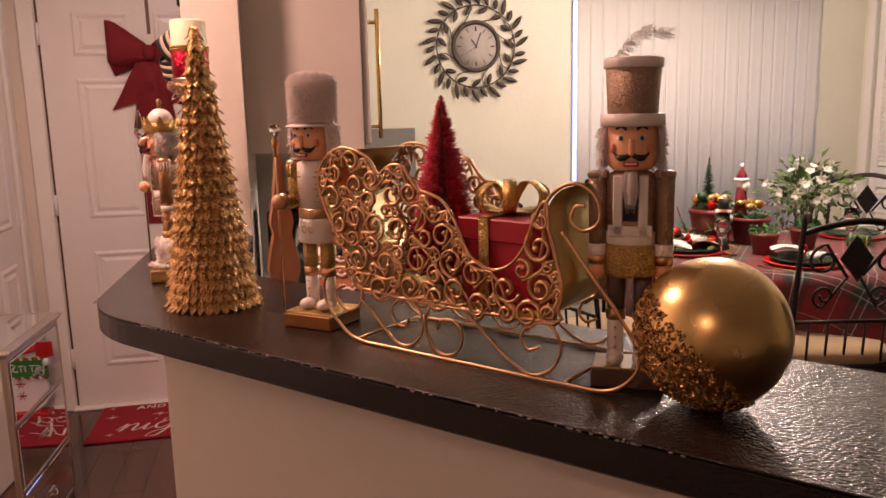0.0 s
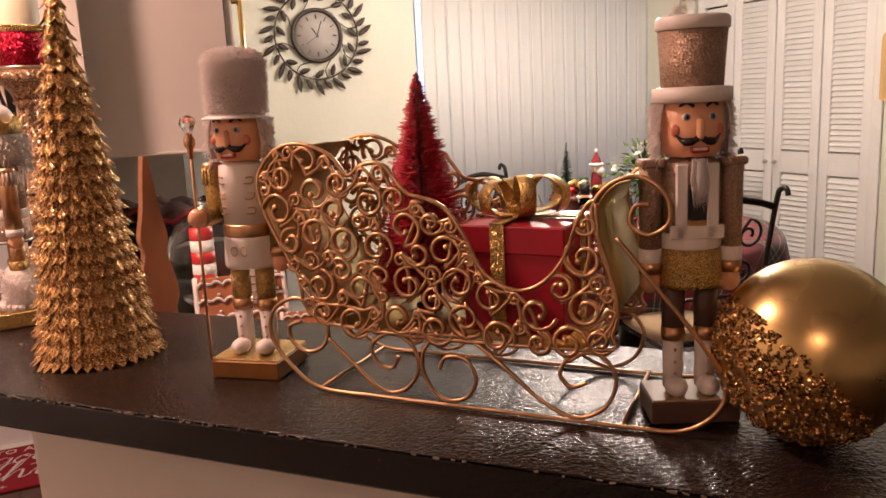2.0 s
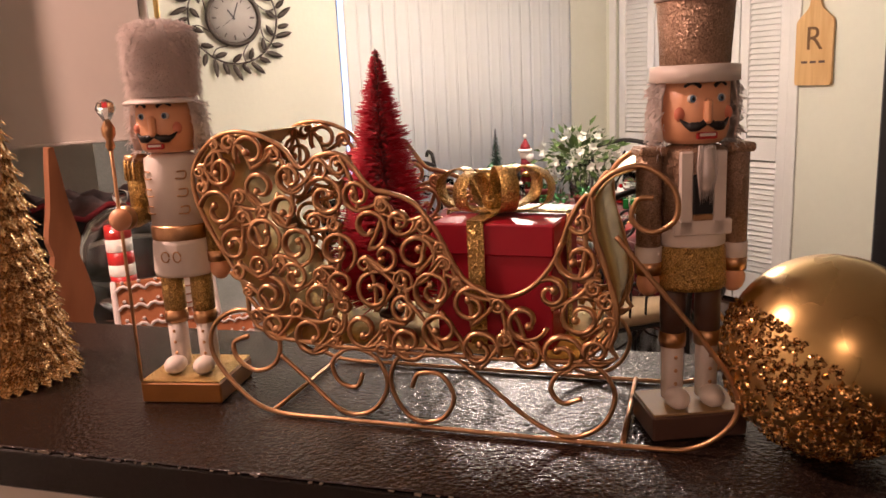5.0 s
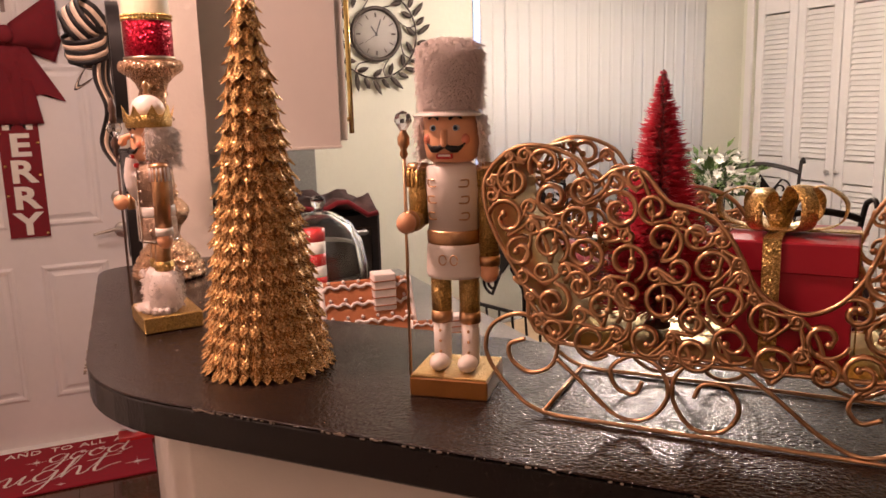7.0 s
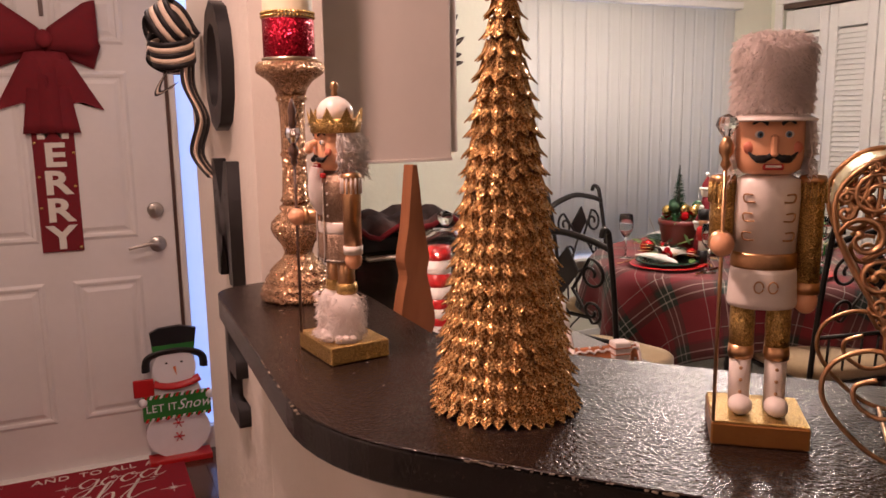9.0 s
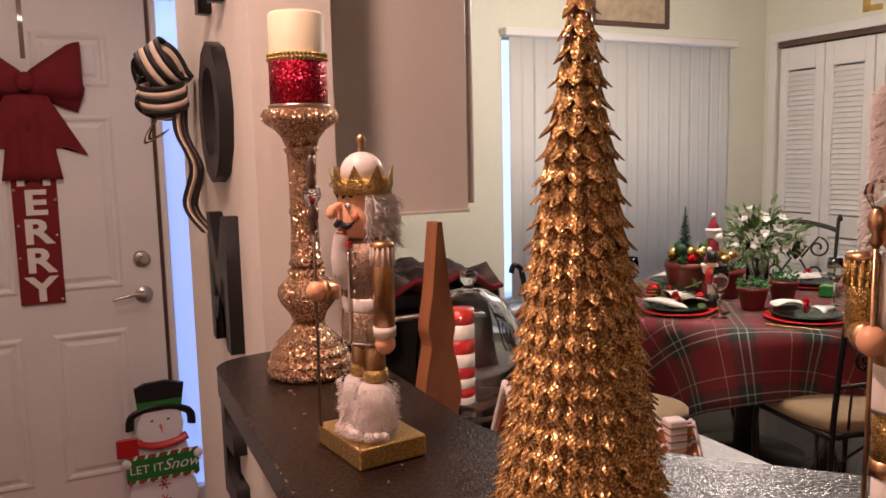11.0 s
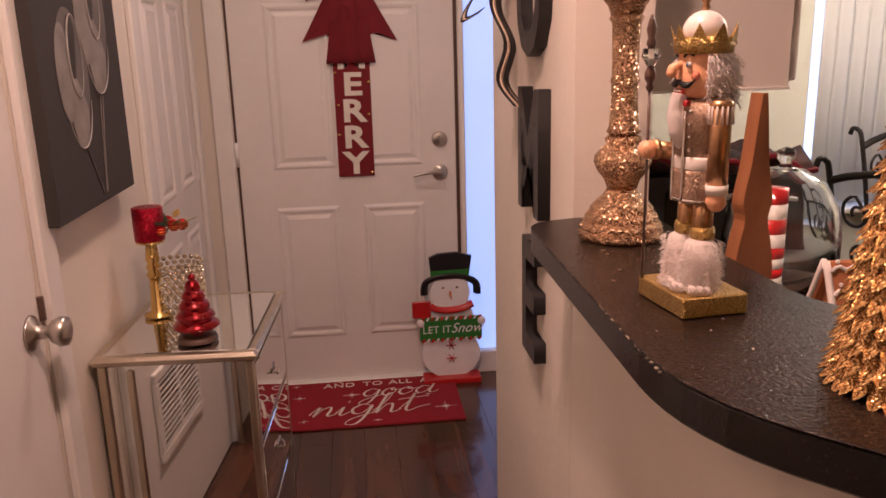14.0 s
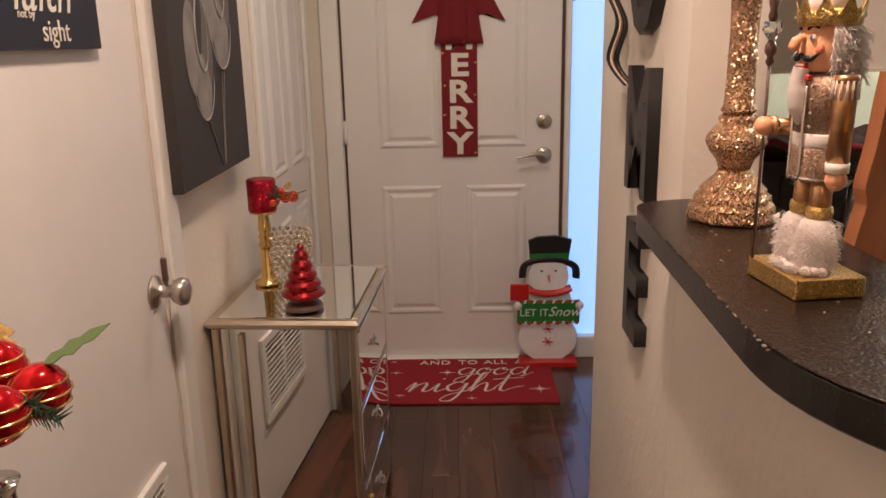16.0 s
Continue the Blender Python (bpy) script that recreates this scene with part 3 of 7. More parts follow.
side = thing("window_1", pose(0.115, Y_ENTRY + 0.05, 0), "frosted sidelight window beside the entry door with a built-in bluish daylight glow", "window", kind="structure")
part("pane", Geo().box((0, 0, 1.07), (0.14, 0.006, 1.96)), SHEER, side)

# the two doors in the hall wall
da = thing("door_2", pose(X_LEFT - 0.02, DOOR_A[0] + 0.003, 0.008, 0, 0, 90), "closed plain white closet door with round nickel knob", "door", kind="structure")
wd = DOOR_A[1] - DOOR_A[0] - 0.006
part("slab", Geo().box((wd / 2, 0, 1.0), (wd, 0.036, 2.01), 0.003), DOORW, da)
g = Geo()
g.m = pose(wd - 0.06, -0.018, 0.905, 90)
g.lathe([(0.001, 0), (0.034, 0.001), (0.033, 0.006), (0.014, 0.012), (0.012, 0.035), (0.022, 0.042), (0.029, 0.055), (0.027, 0.068), (0.012, 0.074), (0.001, 0.074)], n=28)
part("door_knob", g, STEEL, da, "round brushed nickel knob")
part("latch_plate", Geo().box((wd - 0.004, -0.022, 0.935), (0.012, 0.012, 0.05), 0.002), BROWN, da)


def vent(x0, x1, z0, z1, parent, n=16):
    f = Geo()
    f.box(((x0 + x1) / 2, -0.024, z1), (x1 - x0 + 0.03, 0.012, 0.03), 0.003).box(((x0 + x1) / 2, -0.024, z0), (x1 - x0 + 0.03, 0.012, 0.03), 0.003)
    f.box((x0, -0.024, (z0 + z1) / 2), (0.03, 0.012, z1 - z0 - 0.03), 0.003).box((x1, -0.024, (z0 + z1) / 2), (0.03, 0.012, z1 - z0 - 0.03), 0.003)
    f.box(((x0 + x1) / 2, -0.022, (z0 + z1) / 2), (0.012, 0.008, z1 - z0 - 0.03))
    v = part("vent", f, WHITE, parent, "white louvred air vent")
    # dark sheet on the solid door, painted-in shade for the slots
    part("vent_shade_sheet", Geo().box(((x0 + x1) / 2, -0.0185, (z0 + z1) / 2), (x1 - x0, 0.002, z1 - z0)), BROWN, v)
    for i in range(n):
        z = z0 + 0.025 + (z1 - z0 - 0.05) * i / (n - 1)
        s = Geo()
        s.m = pose((x0 + x1) / 2, -0.024, z, -12)
        part("slat", s.box((0, 0, 0), (x1 - x0 - 0.03, 0.012, 0.002)), WHITE, v)


vent(0.315, 0.675, 0.305, 0.545, da, 12)
db = panel_door("door_3", DOOR_B[1] - DOOR_B[0] - 0.006, 2.01, [(a, b, c, d) for a, b in ((0.10, 0.32), (0.42, 0.64)) for c, d in rows6], pose(X_LEFT - 0.02, DOOR_B[0] + 0.003, 0.008, 0, 0, 90), "closed white panelled door in the hall")
for z in (0.25, 0.98, 1.8):
    part("hinge", Geo().box((DOOR_B[1] - DOOR_B[0] - 0.02, -0.022, z), (0.025, 0.006, 0.09), 0.002), WHITE, db)

# ---- dining window with vertical blinds ----
win = thing("window_2", pose(2.735, Y_DINE, 0), "white framed dining window behind closed vertical blinds", "window", kind="structure")
g = Geo()
for c, s in (((-0.825, 0.09, 1.33), (0.04, 0.05, 1.54)), ((0.825, 0.09, 1.33), (0.04, 0.05, 1.54)), ((0, 0.09, 2.08), (1.61, 0.05, 0.04)), ((0, 0.09, 0.58), (1.61, 0.05, 0.04)), ((0, 0.09, 1.33), (0.04, 0.05, 1.46))):
    g.box(c, s, 0.004)
part("window_frame", g, WHITE, win)
part("window_sill", Geo().box((0, -0.012, 0.553), (1.76, 0.17, 0.022), 0.005), WHITE, win)
for x in (-0.4125, 0.4125):
    part("pane", Geo().box((x, 0.095, 1.33), (0.785, 0.004, 1.46)), GLASS, win).visible_shadow = False
structure("backdrop", Geo().box((2.735, 5.6, 1.4), (5.0, 0.05, 4.0)), OUT, "pale blue daylight outside the window")
bl = thing("vertical_blinds", pose(2.735, Y_DINE - 0.035, 0), "closed white vinyl vertical blinds on a white head rail", "blinds")
part("head_rail", Geo().box((0, 0, 2.085), (1.71, 0.06, 0.045), 0.006), WHITE, bl)
VANE = Geo().strip([[(-0.045 + 0.0225 * i, 0.0035 * (1 - ((i - 2) / 2) ** 2), z) for z in (0.60, 1.33, 2.06)] for i in range(5)], 0.0015).mesh("vane", BLIND)
for i in range(20):
    part("vane", VANE, None, bl, at=pose(-0.775 + i * 0.0815, 0.004 * (i % 2), 0, 0, 0, 2.5 + random.uniform(-1.5, 1.5)))

# ---- louvred bifold doors ----
cl = thing("bifold_doors", pose(X_RIGHT, 0, 0), "white louvred bifold closet doors under a dark top track", "closet door")
part("track", Geo().box((0.02, (CLOSET[0] + CLOSET[1]) / 2, 2.082), (0.05, CLOSET[1] - CLOSET[0], 0.034), 0.002), BROWN, cl)
SL = Geo()
SL.m = pose(0, 0, 0, 0, -58, 0)
SL.box((0, 0, 0), (0.037, 0.205, 0.006), 0.0015)
SL = SL.mesh("slat", WHITE)
lw = (CLOSET[1] - CLOSET[0] - 0.02) / 4
for i in range(4):
    y0 = CLOSET[0] + 0.01 + i * lw
    yc = y0 + lw / 2
    fr = Geo()
    for c, s in (((0.02, y0 + 0.032, 1.04), (0.03, 0.06, 2.03)), ((0.02, y0 + lw - 0.036, 1.04), (0.03, 0.06, 2.03)), ((0.02, yc - 0.002, 1.985), (0.03, lw - 0.128, 0.14)), ((0.02, yc - 0.002, 0.94), (0.03, lw - 0.128, 0.13)), ((0.02, yc - 0.002, 0.115), (0.03, lw - 0.128, 0.18))):
        fr.box(c, s, 0.003)
    leaf = part("door_leaf", fr, WHITE, cl)
    for z0, z1 in ((0.215, 0.865), (1.015, 1.905)):
        n = int((z1 - z0) / 0.03)
        for k in range(n):
            part("slat", SL, None, leaf, at=pose(0.02, yc - 0.002, z0 + 0.015 + (z1 - z0) * k / n))
    if i in (1, 2):
        part("knob", Geo().ball((-0.02, y0 + (0.035 if i == 2 else lw - 0.035), 0.94), 0.014, 12).box((-0.004, y0 + (0.035 if i == 2 else lw - 0.035), 0.94), (0.02, 0.01, 0.01)), STEEL, leaf)
trim("trim_closet", [((X_RIGHT - 0.008, CLOSET[0] - 0.03, 1.05), (0.016, 0.06, 2.1)), ((X_RIGHT - 0.008, CLOSET[1] + 0.03, 1.05), (0.016, 0.06, 2.1)), ((X_RIGHT - 0.008, (CLOSET[0] + CLOSET[1]) / 2, 2.13), (0.016, CLOSET[1] - CLOSET[0] + 0.12, 0.06))])

# ---- bar counter on its low wall ----
def rounded(poly, rad, n=8):
    out = []
    for i, p in enumerate(poly):
        r = rad[i]
        p, a, b = Vector(p), Vector(poly[i - 1]), Vector(poly[(i + 1) % len(poly)])
        if r <= 0:
            out.append(tuple(p))
            continue
        u, w = (a - p).normalized(), (b - p).normalized()
        for k in range(n + 1):
            t = k / n
            q0, q1 = p + u * r, p + w * r
            out.append(tuple(q0 * (1 - t) ** 2 + p * 2 * t * (1 - t) + q1 * t * t))
    return out


D, M = Vector((0.673, -0.7396)), Vector((0.7396, 0.673))
FRONT, BACK, THICK = 0.881, 1.198, 0.041


def bar_point(s, m):
    """A place on the bar: s metres along it, m across."""
    v = D * s + M * m
    return (v.x, v.y)


def s_at_x(x, m):
    return (x - M.x * m) / D.x


def s_at_y(y, m):
    return (y - M.y * m) / D.y


BAR = [(-0.142, 2.160), (-0.160, s_at_x(-0.160, FRONT) * D.y + FRONT * M.y), bar_point(0.56, FRONT), bar_point(0.56, BACK), bar_point(s_at_x(0.076, BACK), BACK), (0.076, 2.184), (-0.054, 2.184)]


def slab(z0, z1, inset, bevel):
    """The bar's outline drawn out from z0 to z1 with softened edges."""
    outline = rounded(BAR, [0.05, 0.11, 0.05, 0.05, 0.05, 0, 0.02])
    n = len(outline)
    nrm = []
    for i in range(n):
        a, b, c = Vector(outline[i - 1]), Vector(outline[i]), Vector(outline[(i + 1) % n])
        t = ((b - a).normalized() + (c - b).normalized()).normalized()
        nrm.append(Vector((-t.y, t.x)))
    rings = [(inset + bevel, z0), (inset, z0 + bevel), (inset, z1 - bevel), (inset + bevel, z1)]
    vs = [(outline[i][0] + nrm[i].x * o, outline[i][1] + nrm[i].y * o, z) for o, z in rings for i in range(n)]
    fs = [(k * n + i, k * n + (i + 1) % n, (k + 1) * n + (i + 1) % n, (k + 1) * n + i) for k in range(3) for i in range(n)]
    return Geo().add(vs, fs + [tuple(reversed(range(n))), tuple(range(3 * n, 4 * n))], False)


bar = thing("bar_counter", pose(0, 0, 0), "glossy black-brown laminate bar top with a chipped rounded edge", "counter")
part("edge_band", slab(Z_BAR - THICK, Z_BAR - 0.0022, 0.0006, 0.003), EDGEBAND, bar, "glossy black laminate edge band")
part("laminate_top", slab(Z_BAR - 0.0021, Z_BAR, 0.0, 0.0009), LAMINATE, bar, "textured dark brown laminate sheet")
# chips along the worn front edge
g = Geo()
rnd = random.Random(4)
for i in range(90):
    s = s_at_x(-0.06, FRONT) + rnd.random() ** 1.3 * 0.8
    x, y = bar_point(s, FRONT + 0.0008)
    L = rnd.uniform(0.0007, 0.0055)
    g.m = pose(x, y, Z_BAR - 0.0012 - rnd.random() * 0.002, 0, rnd.uniform(-12, 12), -47.7)
    g.box((0, 0, 0), (L, 0.0022, rnd.uniform(0.0008, 0.002)), 0.0003)
for i in range(30):
    q = rnd.uniform(1.53, 2.1)
    g.m = pose(-0.1595 + 0.0273 * (q - 1.48), q, Z_BAR - 0.0016, 0, rnd.uniform(-10, 10), 91.6)
    g.box((0, 0, 0), (rnd.uniform(0.0015, 0.005), 0.0036, 0.002), 0.0006)
for i in range(14):
    x, y = rnd.uniform(-0.13, 0.02), rnd.uniform(1.55, 2.1)
    g.m = pose(x, y, Z_BAR + 0.0004, 0, 0, rnd.uniform(0, 180))
    g.box((0, 0, 0), (rnd.uniform(0.002, 0.006), 0.0016, 0.0008))
solid("edge_chips", g, CHIP, "small pale chips and specks along the worn counter edge", "wear", kind="stuff")
PONY = [(-0.055, 2.183), bar_point(s_at_x(-0.055, FRONT + 0.10), FRONT + 0.10), bar_point(0.54, FRONT + 0.10), bar_point(0.54, FRONT + 0.20), bar_point(s_at_x(0.075, FRONT + 0.20), FRONT + 0.20), (0.075, 2.183)]
structure("wall_bar", Geo().prism(rounded(PONY, [0, 0.012, 0, 0, 0, 0], 4), 0.0, Z_BAR - THICK - 0.0005), WALL)

# ---- kitchen behind the bar ----
LOW = [(0.08, 2.85), (0.08, 1.86), bar_point(s_at_x(0.08, FRONT + 0.21) + 0.12, FRONT + 0.21), bar_point(0.54, FRONT + 0.21), bar_point(0.54, FRONT + 0.62), bar_point(s_at_x(0.70, FRONT + 0.62), FRONT + 0.62), (0.70, 2.85)]
lowc = thing("kitchen_counter", pose(0, 0, 0), "grey laminate kitchen counter over white base cabinets", "counter")
part("worktop", Geo().prism(LOW, 0.872, 0.91), GREYTOP, lowc)
cx, cy = sum(p[0] for p in LOW) / len(LOW), sum(p[1] for p in LOW) / len(LOW)
part("base_cabinet", Geo().prism([(x + (cx - x) * 0.06, y + (cy - y) * 0.06) for x, y in LOW], 0.0, 0.871), CABINET, lowc)
uc = thing("upper_cabinet", pose(0, 0, 0), "white painted kitchen wall cabinet with plain end panel", "cabinet")
part("body", Geo().box((0.225, 2.58, 1.885), (0.296, 0.55, 1.108), 0.003), CABINET, uc)
part("end_panel", Geo().box((0.225, 2.30, 1.885), (0.30, 0.008, 1.112), 0.002), CABINET, uc)
part("cabinet_door", Geo().box((0.3855, 2.58, 1.885), (0.02, 0.545, 1.09), 0.003), CABINET, uc)
part("bottom_lip", Geo().box((0.225, 2.2985, 1.3275), (0.302, 0.014, 0.006), 0.001), CABINET, uc)
pull = part("bar_pull", Geo().tube([(0.432, 2.40, 1.352), (0.432, 2.40, 1.70)], 0.0062, 10), GOLD, uc, "long brushed gold bar pull")
for z in (1.385, 1.665):
    part("standoff", Geo().tube([(0.394, 2.40, z), (0.432, 2.40, z)], 0.005, 8), GOLD, pull)
# made-up panel that fills a grey area of unknown kind
solid("kitchen_grey_panel", Geo().box((0.63, Y_DINE - 0.01, 1.12), (0.6, 0.018, 0.42), 0.003), GREYTOP, "plain grey panel on the kitchen wall standing in for an unidentified grey area", "backsplash")


# ---- the bar's decorations ----
def gold_tree(x, y, z):
    t = thing("gold_tree", pose(x, y, z), "gold glitter cone tree of pointed metal leaves on the bar", "christmas tree")
    h, r0 = 0.432, 0.062
    part("cone", Geo().lathe([(r0 * 0.93, 0.004), (r0 * 0.9, 0.02), (r0 * 0.5, h * 0.47), (0.004, h * 0.97), (0.001, h * 0.985)]), CONEG, t)
    L, w = 0.0245, 0.0068

    def lace(g):
        """One pointed leaf: a thin bent blade with a raised wire rim and midrib."""
        prof = [(0.4, 0.0), (0.85, 0.22), (1.0, 0.50), (0.78, 0.78), (0.05, 1.0)]
        at = lambda a, b: (w * a, -0.001 - 0.0095 * b ** 2.4 - 0.003 * (1 - a * a) * (1 - 0.5 * b), -L * b)
        g.strip([[at(k * a, b) for k in (-1, 0, 1)] for a, b in prof], 0.0006)
        g.tube([at(a, b) for a, b in prof] + [at(-a, b) for a, b in reversed(prof[:-1])], 0.0008, 3)
        g.tube([at(0, 0.1), at(0, 0.6), at(0, 0.98)], 0.0008, 3)
        return g

    leaf = lace(Geo()).mesh("leaf", LEAFG)
    rnd, count, rest = random.Random(2), 0, Geo()
    lean = math.degrees(math.atan2(r0, h))
    nrow = 24
    for j in range(nrow):
        f = (j + 0.9) / (nrow + 0.6)
        zz, rr = h * f + 0.006, r0 * (1 - f) + 0.0015
        num = max(5, int(2 * math.pi * (rr + 0.006) / 0.0118))
        for i in range(num):
            a = 2 * math.pi * (i + 0.5 * (j % 2) + rnd.uniform(-0.06, 0.06)) / num
            k = rnd.uniform(0.92, 1.06) * (1.0 if f < 0.8 else 0.85)
            m = pose(rr * math.cos(a), rr * math.sin(a), zz + rnd.uniform(-0.0012, 0.0012), 0, 0, math.degrees(a) + 90) @ pose(0, 0, 0, -lean - 1 + rnd.uniform(-3, 3), rnd.uniform(-4, 4), rnd.uniform(-6, 6)) @ Matrix.Scale(k, 4)
            if count < 300:
                part("leaf", leaf, None, t, at=m)
            else:
                rest.m = m
                lace(rest)
            count += 1
    top = part("upper_leaf_lace", rest, LEAFG, t)
    top["kind"] = "stuff"


gold_tree(0.037, 1.473, Z_BAR)


AMBER = mat("amber_varnished_base", (0.30, 0.125, 0.028), 0.32, 0.3, vary=0.2, scale=40, coat=0.4)
BLUSH = mat("rosy_cheek_paint", (0.70, 0.22, 0.13), 0.4, vary=0.06, scale=20, coat=0.2)
TAN = mat("tan_varnished_wood", (0.42, 0.28, 0.13), 0.4, vary=0.15, scale=40, coat=0.2)
RHINE = mat("rhinestone", (0.86, 0.80, 0.76), 0.15, 1.0, vary=0.3, scale=300)


def nutcracker(name, m, kind, label):
    """A turned wooden soldier figure, one mesh; its own -y is its front."""
    mats = [SKIN, CREAM, GLITG, FUR, BLACK, REDP, HAIR, BROWN, EYEB, GLITG, GLASS, COPPER, TAUPE, RHINE, AMBER, BLUSH, TAN]
    SK, CR, GL, FU, BK, RD, HR, BR, BL, GO, GS, CO, TP, RH, AM, BU, TN = range(17)
    g = Geo()

    def use(k):
        g.k = k
        return g

    # base
    bw, bd = (0.076, 0.10) if kind == "king" else (0.084, 0.078)
    if kind == "king":
        bw, bd = 0.098, 0.076
    if kind == "hat":
        bd = 0.058
    if kind == "king":
        use(GL).box((0, 0, 0.0115), (bw, bd, 0.022), 0.0015)
    else:
        use(AM if kind == "fur" else BR).box((0, 0, 0.0103), (bw, bd, 0.020), 0.0015)
        use(GL if kind == "fur" else TN).box((0, 0, 0.0213), (bw - 0.002, bd - 0.002, 0.0018), 0.0005)
    top = 0.022
    sh = {"fur": 0.232, "hat": 0.229, "king": 0.223}[kind]
    # legs with boots
    for s in (-1, 1):
        x = s * 0.0155
        if kind == "king":
            use(FU).lathe([(0.015, top), (0.022, top + 0.006), (0.021, top + 0.03), (0.017, top + 0.05), (0.012, top + 0.055)], (x * 1.05, -0.002, 0), 18)
            use(CO).lathe([(0.0105, top + 0.05), (0.0105, 0.125), (0.002, 0.1255)], (x, 0, 0), 14)
            use(GL).lathe([(0.0125, top + 0.056), (0.0135, top + 0.062), (0.0125, top + 0.068), (0.002, top + 0.069)], (x, 0, 0), 14)
        else:
            use(CR).ball((x, -0.014, top + 0.008), 0.0115, 14, (0.95, 1.25, 0.75))
            use(CR).lathe([(0.0095, top + 0.004), (0.0098, top + 0.05), (0.002, top + 0.051)], (x, 0, 0), 16)
            for k in range(3):
                use(CO).ball((x, -0.0095, top + 0.018 + 0.011 * k), 0.0017, 8)
            use(CO).lathe([(0.0112, top + 0.048), (0.0118, top + 0.053), (0.0112, top + 0.06), (0.002, top + 0.0605)], (x, 0, 0), 16)
            use(GO if kind == "fur" else BR).lathe([(0.0108, top + 0.059), (0.0112, 0.10), (0.0108, 0.132), (0.002, 0.133)], (x, 0, 0), 16)
    if kind == "king":
        for k in range(70):
            a, q = random.random() * 6.28, random.random() ** 0.5
            use(FU).ball((0.012 + 0.034 * q * math.cos(a) * 0.9, -0.012 + 0.022 * q * math.sin(a), top + 0.004), random.uniform(0.003, 0.006), 8)
        for k in range(1700):
            a, q, zz = random.random() * 6.2832, 0.55 + 0.45 * random.random(), random.random()
            if k % 3:
                s = random.choice((-1, 1))
                p = Vector((s * 0.0163 + 0.0205 * math.cos(a), -0.002 + 0.0205 * math.sin(a), top + 0.004 + 0.05 * zz))
                d = Vector((math.cos(a), math.sin(a), random.uniform(-0.8, 0.3)))
            else:
                p = Vector((0.012 + 0.034 * q * math.cos(a), -0.014 + 0.024 * q * math.sin(a), top + 0.006))
                d = Vector((math.cos(a) * 0.7, math.sin(a) * 0.7, random.uniform(0.1, 0.8)))
            d = (d + Vector((random.uniform(-.5, .5), random.uniform(-.5, .5), random.uniform(-.4, .4)))).normalized() * random.uniform(0.004, 0.008)
            use(FU).tube([p, p + d * 0.6, p + d + Vector((0, 0, -0.001))], [0.0006, 0.0004, 0.0001], 3)
    # skirt, belt, torso
    z0 = 0.118 if kind != "king" else 0.116
    sk = {"fur": CR, "hat": GL, "king": TP}[kind]
    use(sk).lathe([(0.029, z0), (0.0305, z0 + 0.004), (0.029, z0 + 0.03), (0.0275, z0 + 0.036), (0.002, z0 + 0.0365)], n=26, squash=(1, 0.82))
    use({"fur": CO, "hat": CR, "king": CR}[kind]).lathe([(0.0278, z0 + 0.034), (0.0287, z0 + 0.036), (0.0287, z0 + 0.046), (0.0275, z0 + 0.048), (0.002, z0 + 0.0485)], n=26, squash=(1, 0.82))
    body = {"fur": CR, "hat": TP, "king": TP}[kind]
    use(body).lathe([(0.0268, z0 + 0.046), (0.0285, sh - 0.02), (0.0275, sh - 0.004), (0.018, sh), (0.002, sh + 0.0005)], n=26, squash=(1, 0.82))
    if kind == "fur":
        for s in (-1, 1):
            for k in range(3):
                zz = z0 + 0.06 + 0.016 * k
                use(CO).tube(smooth_path([(s * 0.012, -0.0222, zz), (s * 0.02, -0.0185, zz), (s * 0.021, -0.018, zz + 0.006), (s * 0.014, -0.021, zz + 0.006)]), 0.0008, 5)
        for s in (-1, 1):
            use(CO).tube([(s * 0.006 + 0.004 * math.cos(a), -0.0255, z0 + 0.02 + 0.005 * math.sin(a)) for a in [i * 0.6 for i in range(11)]], 0.0007, 5)
    if kind == "hat":
        for s in (-1, 1):
            use(CR).box((s * 0.014, -0.022, z0 + 0.076), (0.011, 0.005, 0.062), 0.0012)
        use(CR).box((0, -0.0225, z0 + 0.05), (0.05, 0.004, 0.012), 0.0012)
        use(BK).box((0, -0.0235, z0 + 0.075), (0.017, 0.003, 0.03), 0.001)
        use(HR).tube(smooth_path([(0, -0.027, sh - 0.002), (0.001, -0.029, sh - 0.016), (0.0, -0.027, sh - 0.034)]), [0.0055] * 5 + [0.006] * 4 + [0.0045] * 3 + [0.001], 10)
        use(CO).box((0, -0.0235, z0 + 0.058), (0.017, 0.0035, 0.005), 0.001)
        for k in range(220):
            x, q = random.uniform(-0.007, 0.007), random.random()
            p = Vector((x, -0.0285 - 0.002 * random.random(), sh + 0.001 - 0.012 * q))
            use(HR).tube([p, p + Vector((x * 0.2, -0.0015, -0.012)), p + Vector((x * -0.3, 0.001, -0.02 - 0.014 * random.random()))], [0.0005, 0.0005, 0.0001], 3)
    if kind == "king":
        for s in (-1, 1):
            use(RH).tube([(s * 0.010, -0.0235, z0 + 0.0 + 0.0095 * k) for k in range(11)], 0.0018, 6)
            for k in range(4):
                use(RH).ball((s * 0.016, -0.0205, z0 + 0.056 + 0.013 * k), 0.0022, 8)
        use(RH).tube([(0.029 * math.cos(a), 0.0242 * math.sin(a), z0 + 0.003) for a in [i * 0.2618 for i in range(24)]], 0.0018, 5, True)
        use(RD).box((0, -0.022, sh - 0.004), (0.026, 0.006, 0.006), 0.001)
    # arms
    sl = {"fur": GO, "hat": TP, "king": CO}[kind]
    raised = kind in ("fur", "king")
